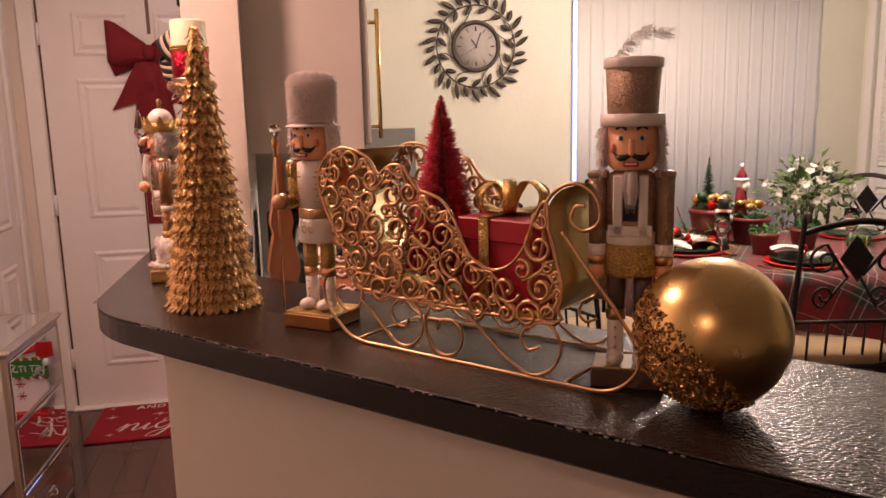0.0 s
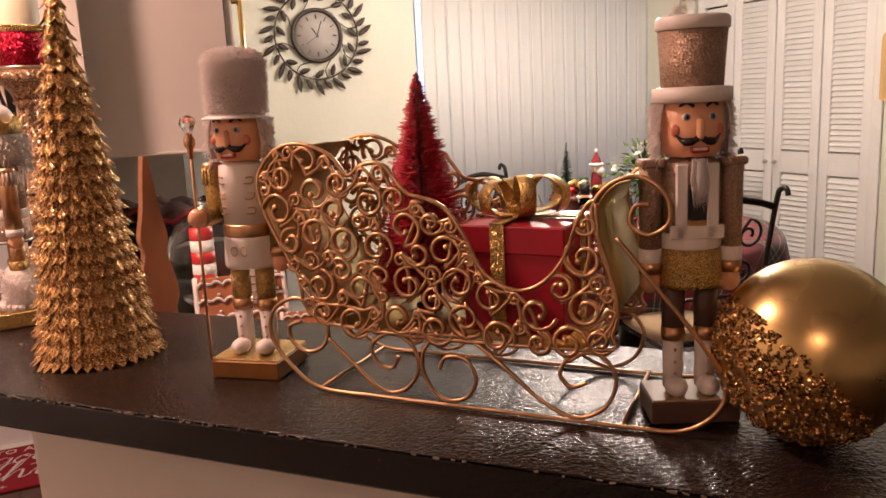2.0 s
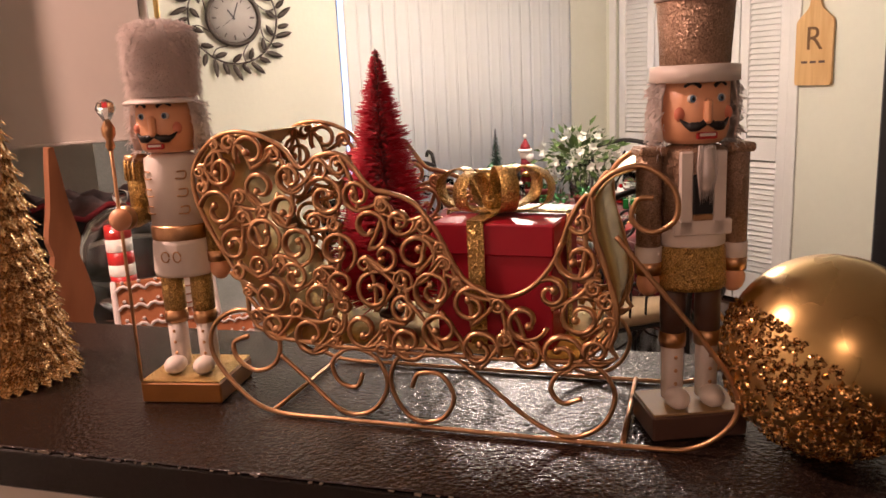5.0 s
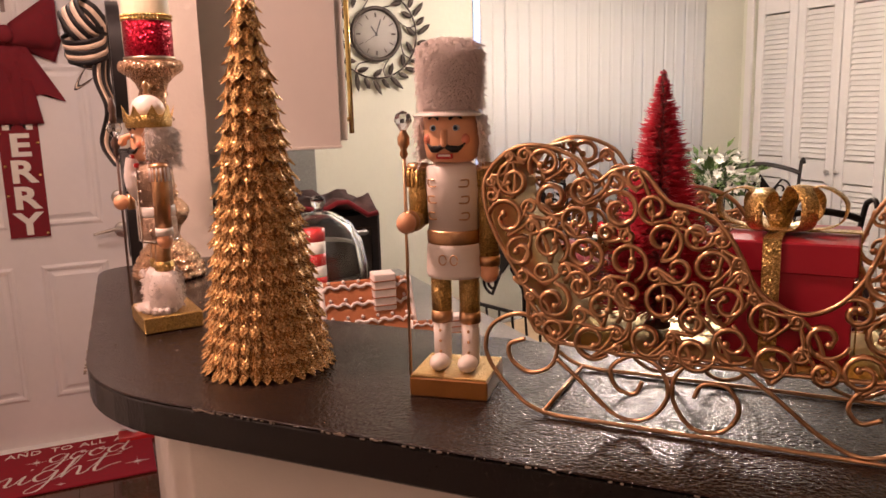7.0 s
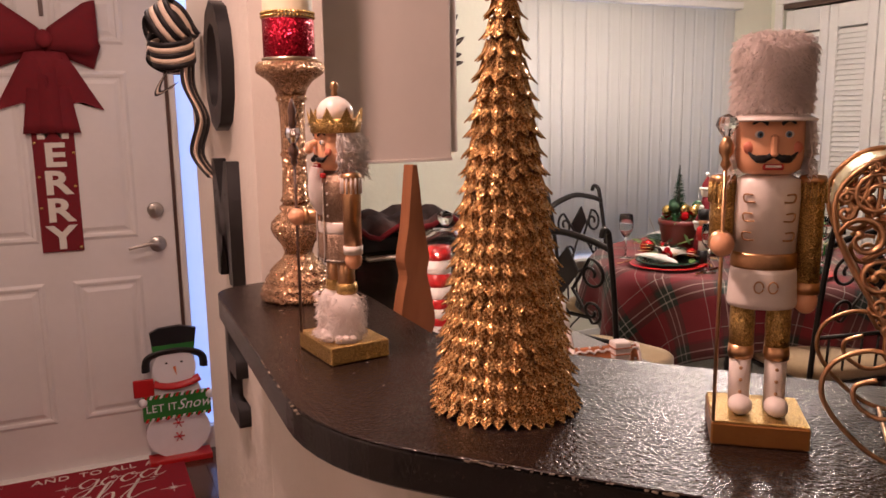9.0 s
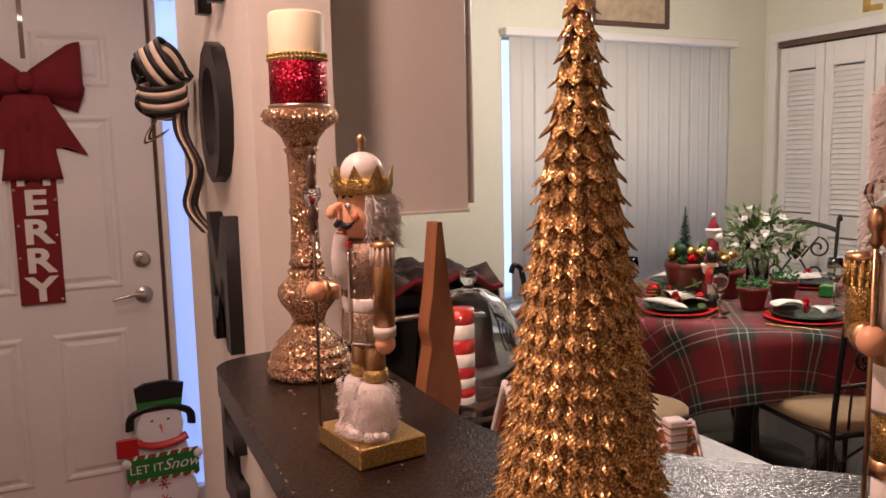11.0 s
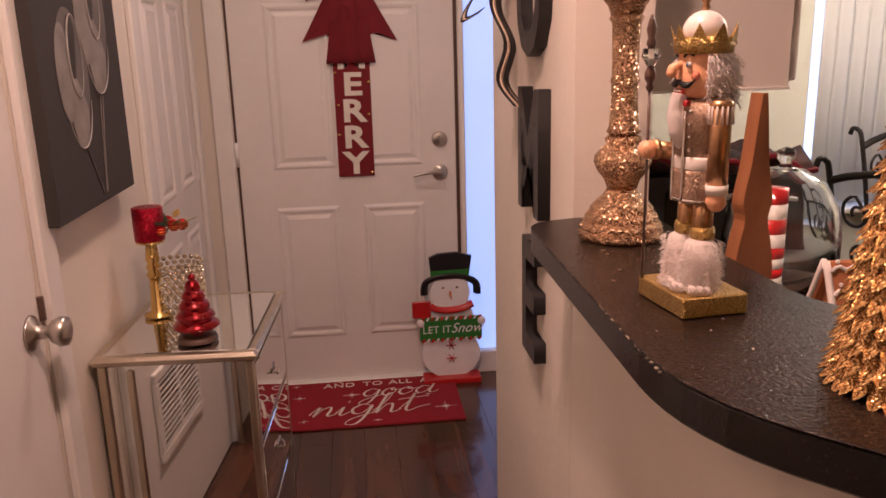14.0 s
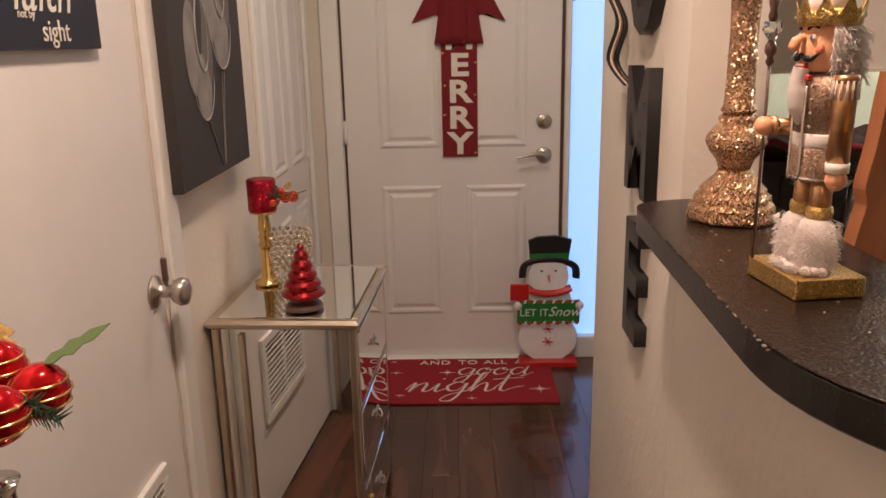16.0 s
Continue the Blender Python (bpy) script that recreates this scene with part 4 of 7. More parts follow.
    for s in (-1, 1):
        x = s * 0.0375
        use(sl).lathe([(0.0105, sh - 0.062), (0.011, sh - 0.03), (0.0112, sh - 0.004), (0.002, sh - 0.0035)] if (raised and s < 0) else [(0.0105, z0 + 0.02), (0.011, sh - 0.03), (0.0112, sh - 0.004), (0.002, sh - 0.0035)], (x, 0, 0), 16)
        if kind == "hat":
            use(TP).box((x, 0, sh - 0.004), (0.024, 0.026, 0.007), 0.002)
            use(CR).lathe([(0.0112, z0 + 0.016), (0.0115, z0 + 0.034), (0.002, z0 + 0.0345)], (x, 0, 0), 16)
        else:
            use(CO).lathe([(0.0115, sh - 0.008), (0.012, sh - 0.004), (0.0105, sh - 0.001), (0.002, sh)], (x, 0, 0), 16)
            for k in range(14):
                a = k * 2 * math.pi / 14
                use(GO if kind == "fur" else HR).tube([(x + 0.0115 * math.cos(a), 0.0115 * math.sin(a), sh - 0.006), (x + 0.012 * math.cos(a), 0.012 * math.sin(a), sh - 0.024)], 0.0012, 5)
        if raised and s < 0:
            use(sl).tube([(x, 0, sh - 0.056), (x - 0.001, -0.012, sh - 0.058), (x - 0.002, -0.03, sh - 0.056)], 0.0098, 12)
            use(CO).tube([(x - 0.002, -0.026, sh - 0.056), (x - 0.002, -0.031, sh - 0.056)], 0.0112, 12)
            use(SK).ball((x - 0.002, -0.038, sh - 0.056), 0.0105, 14)
        else:
            use(CR if kind == "king" else CO).lathe([(0.0112, z0 + 0.012), (0.0115, z0 + 0.022), (0.002, z0 + 0.0225)], (x, 0, 0), 16)
            use(SK).ball((x, 0, z0 + 0.005), 0.0105, 14, (1, 1, 1.1))
    if raised:
        sx, sy = -0.0395, -0.038
        use(CO if kind == "fur" else BR).tube([(sx - 0.001, sy, top), (sx, sy, sh + 0.018)], 0.0017, 8)
        use(CO if kind == "fur" else BR).lathe([(0.002, 0), (0.0045, 0.004), (0.003, 0.009), (0.006, 0.014), (0.0062, 0.02), (0.003, 0.026), (0.001, 0.028)], (sx, sy, sh + 0.006), 14)
        g.s = False
        use(GS).lathe([(0.0025, 0.0), (0.0095, 0.011), (0.0075, 0.017), (0.001, 0.02)] if kind == "fur" else [(0.003, 0.0), (0.0105, 0.012), (0.0088, 0.02), (0.002, 0.02)], (sx, sy, sh + 0.031), 8)
        g.s = True
        if kind == "king":
            use(BR).lathe([(0.003, 0), (0.0052, 0.006), (0.0035, 0.012), (0.0055, 0.02), (0.003, 0.03), (0.0005, 0.036)], (sx, sy, sh + 0.05), 12)
    # head
    hz = sh + 0.001
    hr = 0.0285 if kind != "king" else 0.0255
    hh = 0.05 if kind != "king" else 0.047
    use(SK).lathe([(hr * 0.75, hz), (hr * 0.92, hz + 0.004), (hr, hz + 0.014), (hr, hz + hh), (0.002, hz + hh + 0.001)], n=28)
    fy = -hr
    for s in (-1, 1):
        use(BU).ball((s * hr * 0.66, -hr * 0.70, hz + 0.022), 0.0062, 12, (0.9, 0.6, 0.9))
    for s in (-1, 1):
        use(CR).ball((s * 0.0115, fy * 0.905, hz + 0.033), 0.0042, 10, (1.05, 0.5, 0.75))
        use(BL).ball((s * 0.0115, fy * 0.955, hz + 0.033), 0.0026, 10, (1, 0.5, 1))
        use(BK).ball((s * 0.0115, fy * 0.985, hz + 0.033), 0.0014, 8, (1, 0.5, 1))
        use(BK).tube(smooth_path([(s * 0.0055, fy * 0.975, hz + 0.041), (s * 0.011, fy * 0.935, hz + 0.0445), (s * 0.0175, fy * 0.805, hz + 0.0415)]), [0.0016] * 7 + [0.0011] * 5 + [0.0004], 6)
        mus = smooth_path([(s * 0.001, fy * 1.02, hz + 0.0165), (s * 0.007, fy * 1.02, hz + 0.0135), (s * 0.014, fy * 0.92, hz + 0.0135), (s * 0.0205, fy * 0.76, hz + 0.019)])
        use(BK).tube(mus, [0.0026] * 6 + [0.0034] * 6 + [0.0026, 0.0022, 0.0018, 0.0014, 0.001, 0.0007, 0.0004], 8)
    if kind == "king":
        use(SK).tube(smooth_path([(0, fy * 0.9, hz + 0.034), (0, fy * 1.28, hz + 0.03), (0, fy * 1.42, hz + 0.02)]), [0.004] * 6 + [0.0055] * 5 + [0.003, 0.001], 10)
    else:
        use(SK).box((0, fy * 1.03, hz + 0.024), (0.0065, 0.009, 0.018), 0.002)
    use(RD).box((0, fy * 0.99, hz + 0.0065), (0.017, 0.004, 0.005), 0.001)
    use(CR).box((0, fy * 1.03, hz + 0.0072), (0.013, 0.003, 0.0022), 0.0004)
    if kind == "king":
        use(HR).tube(smooth_path([(0, fy * 0.98, hz + 0.004), (0, fy * 1.12, hz - 0.014), (0.002, fy * 1.05, hz - 0.036), (0, fy * 0.9, hz - 0.052)]), [0.008] * 7 + [0.009] * 6 + [0.007, 0.006, 0.005, 0.004, 0.003, 0.001], 10)
    # fluffy hair round the back of the head
    rnd = random.Random(len(name) + len(kind))
    ang = [math.radians(-22 + 224 * i / 16) for i in range(17)]
    use(HR).strip([[(r * math.cos(a), r * math.sin(a), z) for a in ang] for r, z in ((hr + 0.001, hz + hh - 0.002), (hr + 0.005, hz + hh * 0.7), (hr + 0.007, hz + hh * 0.35), (hr + 0.004, hz + 0.002))], 0.0015)
    for k in range(1000):
        a = math.radians(rnd.uniform(-24, 204))
        up = rnd.random()
        c = Vector((math.cos(a), math.sin(a), 0))
        p = c * (hr + 0.004) + Vector((0, 0, hz + hh - 0.004 - (hh - 0.002) * up))
        d = c * rnd.uniform(0.002, 0.007) + Vector((rnd.uniform(-.004, .004), rnd.uniform(-.004, .004), rnd.uniform(-0.012, 0.001)))
        if kind == "king":
            d = d * 1.25
        use(HR).tube([p, p + d * 0.6 + c * 0.002, p + d], [0.0005, 0.0005, 0.0001], 3)
    # hat
    ht = hz + hh
    if kind == "fur":
        use(FU).lathe([(hr * 1.0, ht - 0.002), (hr * 1.03, ht + 0.006), (hr * 1.05, ht + 0.03), (hr * 1.09, ht + 0.05), (hr * 0.98, ht + 0.06), (hr * 0.6, ht + 0.064), (0.002, ht + 0.065)])
        for k in range(4200):
            a, q = rnd.random() * 6.2832, rnd.random()
            if q < 0.8:
                zz = 0.002 + 0.055 * q / 0.8
                p = Vector((hr * (1.02 + 0.0008 * zz * 1000) * math.cos(a), hr * (1.02 + 0.0008 * zz * 1000) * math.sin(a), ht + zz))
                d = Vector((math.cos(a), math.sin(a), rnd.uniform(-1.0, 0.3)))
            else:
                r = hr * 1.03 * rnd.random() ** 0.5
                p = Vector((r * math.cos(a), r * math.sin(a), ht + 0.064 - 0.006 * (r / hr) ** 4))
                d = Vector((math.cos(a) * r / hr, math.sin(a) * r / hr, rnd.uniform(0.1, 0.9)))
            d = (d + Vector((rnd.uniform(-.9, .9), rnd.uniform(-.9, .9), rnd.uniform(-.5, .5)))).normalized() * rnd.uniform(0.004, 0.0095)
            g.tube([p, p + d * 0.55 + Vector((0, 0, -0.0005)), p + d + Vector((0, 0, -0.003))], [0.0005, 0.0004, 0.0001], 3)
        use(CR).strip([[(rr * math.sin(a), -rr * math.cos(a), ht - 0.001 - 0.012 * (rr - hr) / 0.01 * 0.35) for a in [(-1.15 + 0.23 * i) for i in range(11)]] for rr in (hr, hr + 0.006, hr + 0.011)], 0.0015)
    if kind == "hat":
        use(CR).lathe([(hr * 1.0, ht - 0.006), (hr * 1.27, ht - 0.005), (hr * 1.27, ht + 0.006), (hr * 1.0, ht + 0.007)], n=30)
        use(TP).lathe([(hr * 0.98, ht + 0.004), (hr * 1.01, ht + 0.02), (hr * 1.10, ht + 0.054), (0.002, ht + 0.055)], n=30)
        use(CR).lathe([(hr * 1.11, ht + 0.052), (hr * 1.17, ht + 0.053), (hr * 1.17, ht + 0.061), (hr * 1.08, ht + 0.063), (0.002, ht + 0.0635)], n=30)
        q = smooth_path([(-0.02, 0.0, ht + 0.06), (-0.005, 0.0, ht + 0.078), (0.018, 0.0, ht + 0.088), (0.042, 0.0, ht + 0.083)])
        for i in range(len(q) - 1):
            for k in range(12):
                d = Vector((rnd.uniform(-0.006, 0.002), rnd.uniform(-0.009, 0.009), rnd.uniform(-0.009, 0.009)))
                use(HR).tube([q[i], q[i] + d * 0.6, q[i] + d + Vector((0.008, 0, -0.001))], [0.0005, 0.0004, 0.0001], 3)
    if kind == "king":
        use(GL).lathe([(hr * 0.98, ht - 0.004), (hr * 1.14, ht - 0.003), (hr * 1.2, ht + 0.012), (hr * 1.1, ht + 0.013), (hr * 1.0, ht + 0.004)], n=30)
        for k in range(9):
            a = k * 2 * math.pi / 9
            g.m = pose(0, 0, 0, 0, 0, math.degrees(a))
            use(GL).add([(hr * 1.17, -0.009, ht + 0.008), (hr * 1.17, 0.009, ht + 0.008), (hr * 1.32, 0, ht + 0.026), (hr * 1.06, -0.008, ht + 0.008), (hr * 1.06, 0.008, ht + 0.008)], [(0, 1, 2), (4, 3, 2), (1, 4, 2), (3, 0, 2), (0, 3, 4, 1)], False)
            use(GS).ball((hr * 1.2, 0, ht + 0.006), 0.0026, 8)
            g.m = Matrix()
        use(CR).ball((0, 0, ht + 0.018), hr * 0.86, 24, (1, 1, 0.95))
        use(CO).lathe([(0.002, 0), (0.0045, 0.002), (0.003, 0.006), (0.005, 0.01), (0.004, 0.015), (0.001, 0.017)], (0, 0, ht + 0.039), 12)
    return solid(name, g, mats, label, "nutcracker", m)


nutcracker("nutcracker", facing(0.199, 1.304, Z_BAR, -0.64, -0.77) @ Matrix.Diagonal((0.95, 0.95, 1, 1)), "fur", "wooden nutcracker in white fur hat holding a crystal staff")
nutcracker("nutcracker", facing(0.509, 0.966, Z_BAR, -0.456, -0.89) @ Matrix.Diagonal((0.9, 0.9, 1, 1)), "hat", "wooden nutcracker in gold glitter top hat with white beard")
nutcracker("nutcracker", facing(-0.055, 1.713, Z_BAR, -1.0, -0.12), "king", "wooden nutcracker king in gold crown and white fur boots")


# ---- sleigh ----
def sleigh():
    W = 0.137

    def fp(s, z):
        """The side panel's outline to its true size: along, up."""
        q = min(max((s + 0.11) / 0.3, 0), 1)
        return 0.0735 + 1.095 * s, z * (1.077 - 0.037 * q) - 0.0233 + 0.0118 * q

    def fw(p):
        """The same for the wires under it."""
        x, z = fp(p[0], p[2])
        return (x, 0, 0.0025 + (p[2] - 0.0025) * 0.88 if p[2] < 0.115 else z)

    t = thing("sleigh", pose(0.2335, 1.20, Z_BAR, 0, 0, -48.9), "copper-gold metal scrollwork sleigh with curled wire runners", "sleigh")
    out = [(-0.046, 0.088), (-0.078, 0.135), (-0.108, 0.19), (-0.112, 0.226), (-0.09, 0.250), (-0.063, 0.254), (-0.034, 0.243), (-0.019, 0.225), (-0.004, 0.234), (0.016, 0.234), (0.036, 0.210), (0.05, 0.2055), (0.07, 0.197), (0.086, 0.175), (0.104, 0.140), (0.13, 0.126), (0.153, 0.133), (0.171, 0.155), (0.182, 0.185), (0.195, 0.201), (0.199, 0.165), (0.212, 0.122), (0.208, 0.092), (0.188, 0.077)]
    poly = [Vector((p[0], p[1])) for p in smooth_path([(*fp(a, b), 0) for a, b in out], 4, True)]

    def inside(x, z):
        hit = False
        for i in range(len(poly)):
            a, b = poly[i - 1], poly[i]
            if (a.y > z) != (b.y > z) and x < (b.x - a.x) * (z - a.y) / (b.y - a.y) + a.x:
                hit = not hit
        return hit

    def room(x, z):
        return min((Vector((x, z)) - p).length for p in poly)

    rnd = random.Random(11)
    cells = []
    for rad in (0.018, 0.0155, 0.013, 0.0105, 0.008, 0.006):
        for _ in range(2600 if rad > 0.01 else 4000):
            x, z = rnd.uniform(-0.055, 0.31), rnd.uniform(0.065, 0.256)
            if inside(x, z) and room(x, z) > rad * 0.8 and all((x - a) ** 2 + (z - b) ** 2 > (rad + c) ** 2 * 0.74 for a, b, c in cells):
                cells.append((x, z, rad))
    scrolls = []
    for i, (x, z, r) in enumerate(cells):
        a0, turn = rnd.uniform(0, 6.28), rnd.choice((-1, 1)) * rnd.uniform(1.05, 1.45)
        sp = spiral(x, z, r, r * 0.28, a0, turn, 20)
        scrolls.append((sp, r))
    links = []
    for i, (x, z, r) in enumerate(cells):
        near = sorted((math.hypot(x - a, z - b), k) for k, (a, b, c) in enumerate(cells) if k > i)[:2]
        for d, k in near:
            if d < 0.04:
                a, b, c = cells[k]
                links.append(smooth_path([(x, 0, z - r * 0.9), ((x + a) / 2 + 0.004, 0, (z + b) / 2 - 0.004), (a, 0, b + c * 0.9)], 5))
    for side, y in (("near", 0.0), ("far", W)):
        g = Geo()
        g.m = Matrix.Translation((0, y, 0))
        g.tube([(p.x, 0, p.y) for p in poly], 0.0021, 8, True)
        part("side_rim", g, COPPER, t)
        g = Geo()
        g.m = Matrix.Translation((0, y, 0))
        for sp, r in scrolls:
            k = 0.0029 if r > 0.012 else 0.0023
            n = len(sp)
            g.tube(sp, [k * (0.8 + 0.5 * math.sin(math.pi * i / (n - 1))) for i in range(n)], 6, flat=0.6)
            g.ball((sp[-1][0], 0, sp[-1][2]), k * 1.25, 6)
        for lk in links:
            g.tube(lk, 0.0021, 6)
        part("scrollwork", g, COPPER, t, "cast copper-gold scroll filigree")
        # runner and wire scrolls
        g = Geo()
        g.m = Matrix.Translation((0, y, 0))
        R = 0.0021
        run = [(0.212, 0, 0.172), (0.24, 0, 0.135), (0.27, 0, 0.10), (0.290, 0, 0.06), (0.287, 0, 0.03), (0.262, 0, 0.006), (0.22, 0, 0.0025), (0.10, 0, 0.0025), (0.0, 0, 0.0025), (-0.062, 0, 0.0045), (-0.092, 0, 0.026), (-0.113, 0, 0.062), (-0.108, 0, 0.094), (-0.083, 0, 0.110), (-0.06, 0, 0.099), (-0.05, 0, 0.078), (-0.056, 0, 0.056), (-0.074, 0, 0.047), (-0.09, 0, 0.058), (-0.092, 0, 0.075), (-0.078, 0, 0.083)]
        g.tube(smooth_path([fw(p) for p in run], 7), R, 8)
        part("runner", g, COPPER, t)
        g = Geo()
        g.m = Matrix.Translation((0, y, 0))
        g.tube(smooth_path([fw(p) for p in [(-0.05, 0, 0.065), (-0.03, 0, 0.044), (0.0, 0, 0.012), (0.025, 0, 0.014), (0.04, 0, 0.04), (0.033, 0, 0.068), (0.012, 0, 0.077), (-0.005, 0, 0.062), (0.0, 0, 0.042), (0.014, 0, 0.038), (0.02, 0, 0.052)]], 6), R * 0.95, 8)
        g.tube(smooth_path([fw(p) for p in [(0.058, 0, 0.08), (0.045, 0, 0.06), (0.045, 0, 0.034), (0.06, 0, 0.010), (0.082, 0, 0.012), (0.093, 0, 0.034), (0.084, 0, 0.056), (0.066, 0, 0.056), (0.06, 0, 0.042)]], 6), R * 0.95, 8)
        g.tube(smooth_path([fw(p) for p in [(0.045, 0, 0.08), (0.085, 0, 0.079), (0.115, 0, 0.055), (0.15, 0, 0.02), (0.178, 0, 0.006), (0.202, 0, 0.02), (0.211, 0, 0.05), (0.198, 0, 0.074), (0.176, 0, 0.07), (0.166, 0, 0.052), (0.174, 0, 0.038), (0.188, 0, 0.044)]], 6), R * 0.95, 8)
        part("wire_scroll", g, COPPER, t)
        g = Geo()
        g.m = Matrix.Translation((0, y, 0))
        g.tube(smooth_path([(fp(p[0], p[2])[0], 0, fp(p[0], p[2])[1]) for p in [(0.188, 0, 0.077), (0.21, 0, 0.105), (0.205, 0, 0.15), (0.193, 0, 0.19), (0.205, 0, 0.213), (0.228, 0, 0.221), (0.248, 0, 0.206), (0.250, 0, 0.185), (0.235, 0, 0.175), (0.222, 0, 0.184), (0.226, 0, 0.198), (0.236, 0, 0.199)]], 6), R, 8)
        part("front_curl", g, COPPER, t)
    for x in (0.005, 0.31):
        part("cross_bar", Geo().tube([(x, 0, 0.004), (x, W, 0.004)], 0.0021, 8), COPPER, t)
    back = smooth_path([(-0.046, 0, 0.088), (-0.078, 0, 0.135), (-0.106, 0, 0.19), (-0.109, 0, 0.226), (-0.09, 0, 0.248), (-0.07, 0, 0.2515)], 4)
    part("back_sheet", Geo().strip([[(p.x, y, p.z) for y in (0.002, W / 2, W - 0.002)] for p in [Vector((fp(q.x, q.z)[0], 0, fp(q.x, q.z)[1])) for q in back]], 0.0012), SHEETG, t, "hammered gold sheet seat back")
    front = smooth_path([(0.186, 0, 0.079), (0.209, 0, 0.108), (0.204, 0, 0.15), (0.196, 0, 0.19), (0.207, 0, 0.211), (0.225, 0, 0.219)], 4)
    part("front_sheet", Geo().strip([[(p.x, y, p.z) for y in (0.002, W / 2, W - 0.002)] for p in [Vector((fp(q.x, q.z)[0], 0, fp(q.x, q.z)[1])) for q in front]], 0.0012), SHEETG, t, "hammered gold sheet dash")
    part("floor_sheet", Geo().strip([[(*fp(x, 0.0), 0)[:1] + (y, fp(x, 0.087 - 0.01 * (x + 0.046) / 0.234)[1]) for y in (0.002, W / 2, W - 0.002)] for x in (-0.046, 0.07, 0.186)], 0.0012), SHEETG, t)
    return t


sleigh()


def in_sleigh(s, w, z):
    """A place in the sleigh: along it, across it, up."""
    return (0.2335 + 0.6573 * s + 0.7536 * w, 1.20 - 0.7536 * s + 0.6573 * w, Z_BAR + z)


def bottle_brush(name, m, h, r, material, label, n=1700, trunk=0.02, seed=3):
    t = thing(name, m, label, "christmas tree")
    part("stem", Geo().lathe([(0.012, 0), (0.012, 0.004), (0.003, 0.006), (0.002, h * 0.98), (0.0004, h)], n=10), BROWN, t)
    g, rnd = Geo(), random.Random(seed)
    tiers = 11
    for i in range(n):
        q = 1 - (1 - rnd.random()) ** 0.65
        z = trunk + (h - trunk) * q
        saw = 0.78 + 0.22 * (1 - (q * tiers) % 1)
        rr = r * (1 - q) ** 0.85 * saw * rnd.uniform(0.7, 1.05) + 0.002
        a = rnd.random() * 6.2832
        d = Vector((math.cos(a) * rr, math.sin(a) * rr, rr * rnd.uniform(-0.1, 0.35)))
        p = Vector((0, 0, z))
        g.tube([p, p + d * 0.6, p + d], [0.0009, 0.0007, 0.0002], 3)
    part("bristles", g, material, t)["kind"] = "stuff"
    return t


bottle_brush("bottle_brush_tree", Matrix.Translation(in_sleigh(0.094, 0.076, 0.075)), 0.239, 0.062, REDBRIS, "bright red bottle brush tree standing in the sleigh", 6500)


def bow(parent, material, r=0.02, loops=6, seed=1):
    rnd = random.Random(seed)
    for k in range(loops):
        a = 2 * math.pi * k / loops + rnd.uniform(-0.2, 0.2)
        L, w, hgt = r * rnd.uniform(1.3, 1.7), r * 0.24, r * rnd.uniform(0.95, 1.25)
        g = Geo()
        g.m = pose(0, 0, 0, 0, 0, math.degrees(a))
        pts = smooth_path([(0.002, 0, 0.001), (L * 0.5, 0, hgt), (L, 0, hgt * 0.75), (L * 0.95, 0, hgt * 0.2), (L * 0.45, 0, 0.0), (0.0, 0, 0.002)], 4)
        g.strip([[(p.x, y, p.z) for y in (-w, 0, w)] for p in pts], 0.0009)
        part("loop", g, material, parent)
    part("knot", Geo().ball((0, 0, r * 0.25), r * 0.34, 12, (1, 1, 0.8)), material, parent)


gb = thing("gift_box", pose(*in_sleigh(0.208, 0.072, 0.064), 0, 0, -52), "crimson gift box with gold glitter ribbon bow in the sleigh", "gift box")
part("box", Geo().box((0, 0, 0.045), (0.098, 0.098, 0.088), 0.0012), REDCARD, gb)
part("lid", Geo().box((0, 0, 0.0945), (0.103, 0.103, 0.026), 0.0015), REDCARD, gb)
for c, sz in (((-0.012, -0.0524, 0.056), (0.014, 0.0012, 0.108)), ((-0.012, 0, 0.1096), (0.014, 0.106, 0.0012)), ((-0.012, 0.0524, 0.056), (0.014, 0.0012, 0.108)), ((0, 0.0, 0.1103), (0.1045, 0.014, 0.0012)), ((-0.0523, 0, 0.056), (0.0012, 0.014, 0.108)), ((0.0523, 0, 0.056), (0.0012, 0.014, 0.108))):
    part("ribbon", Geo().box(c, sz), GLITG, gb, "gold glitter ribbon")
bw = part("bow", Geo().ball((0, 0, 0.0), 0.004, 8), GLITG, gb, "gold glitter bow", at=pose(-0.012, 0, 0.111))
bow(bw, GLITG, 0.031, 6)

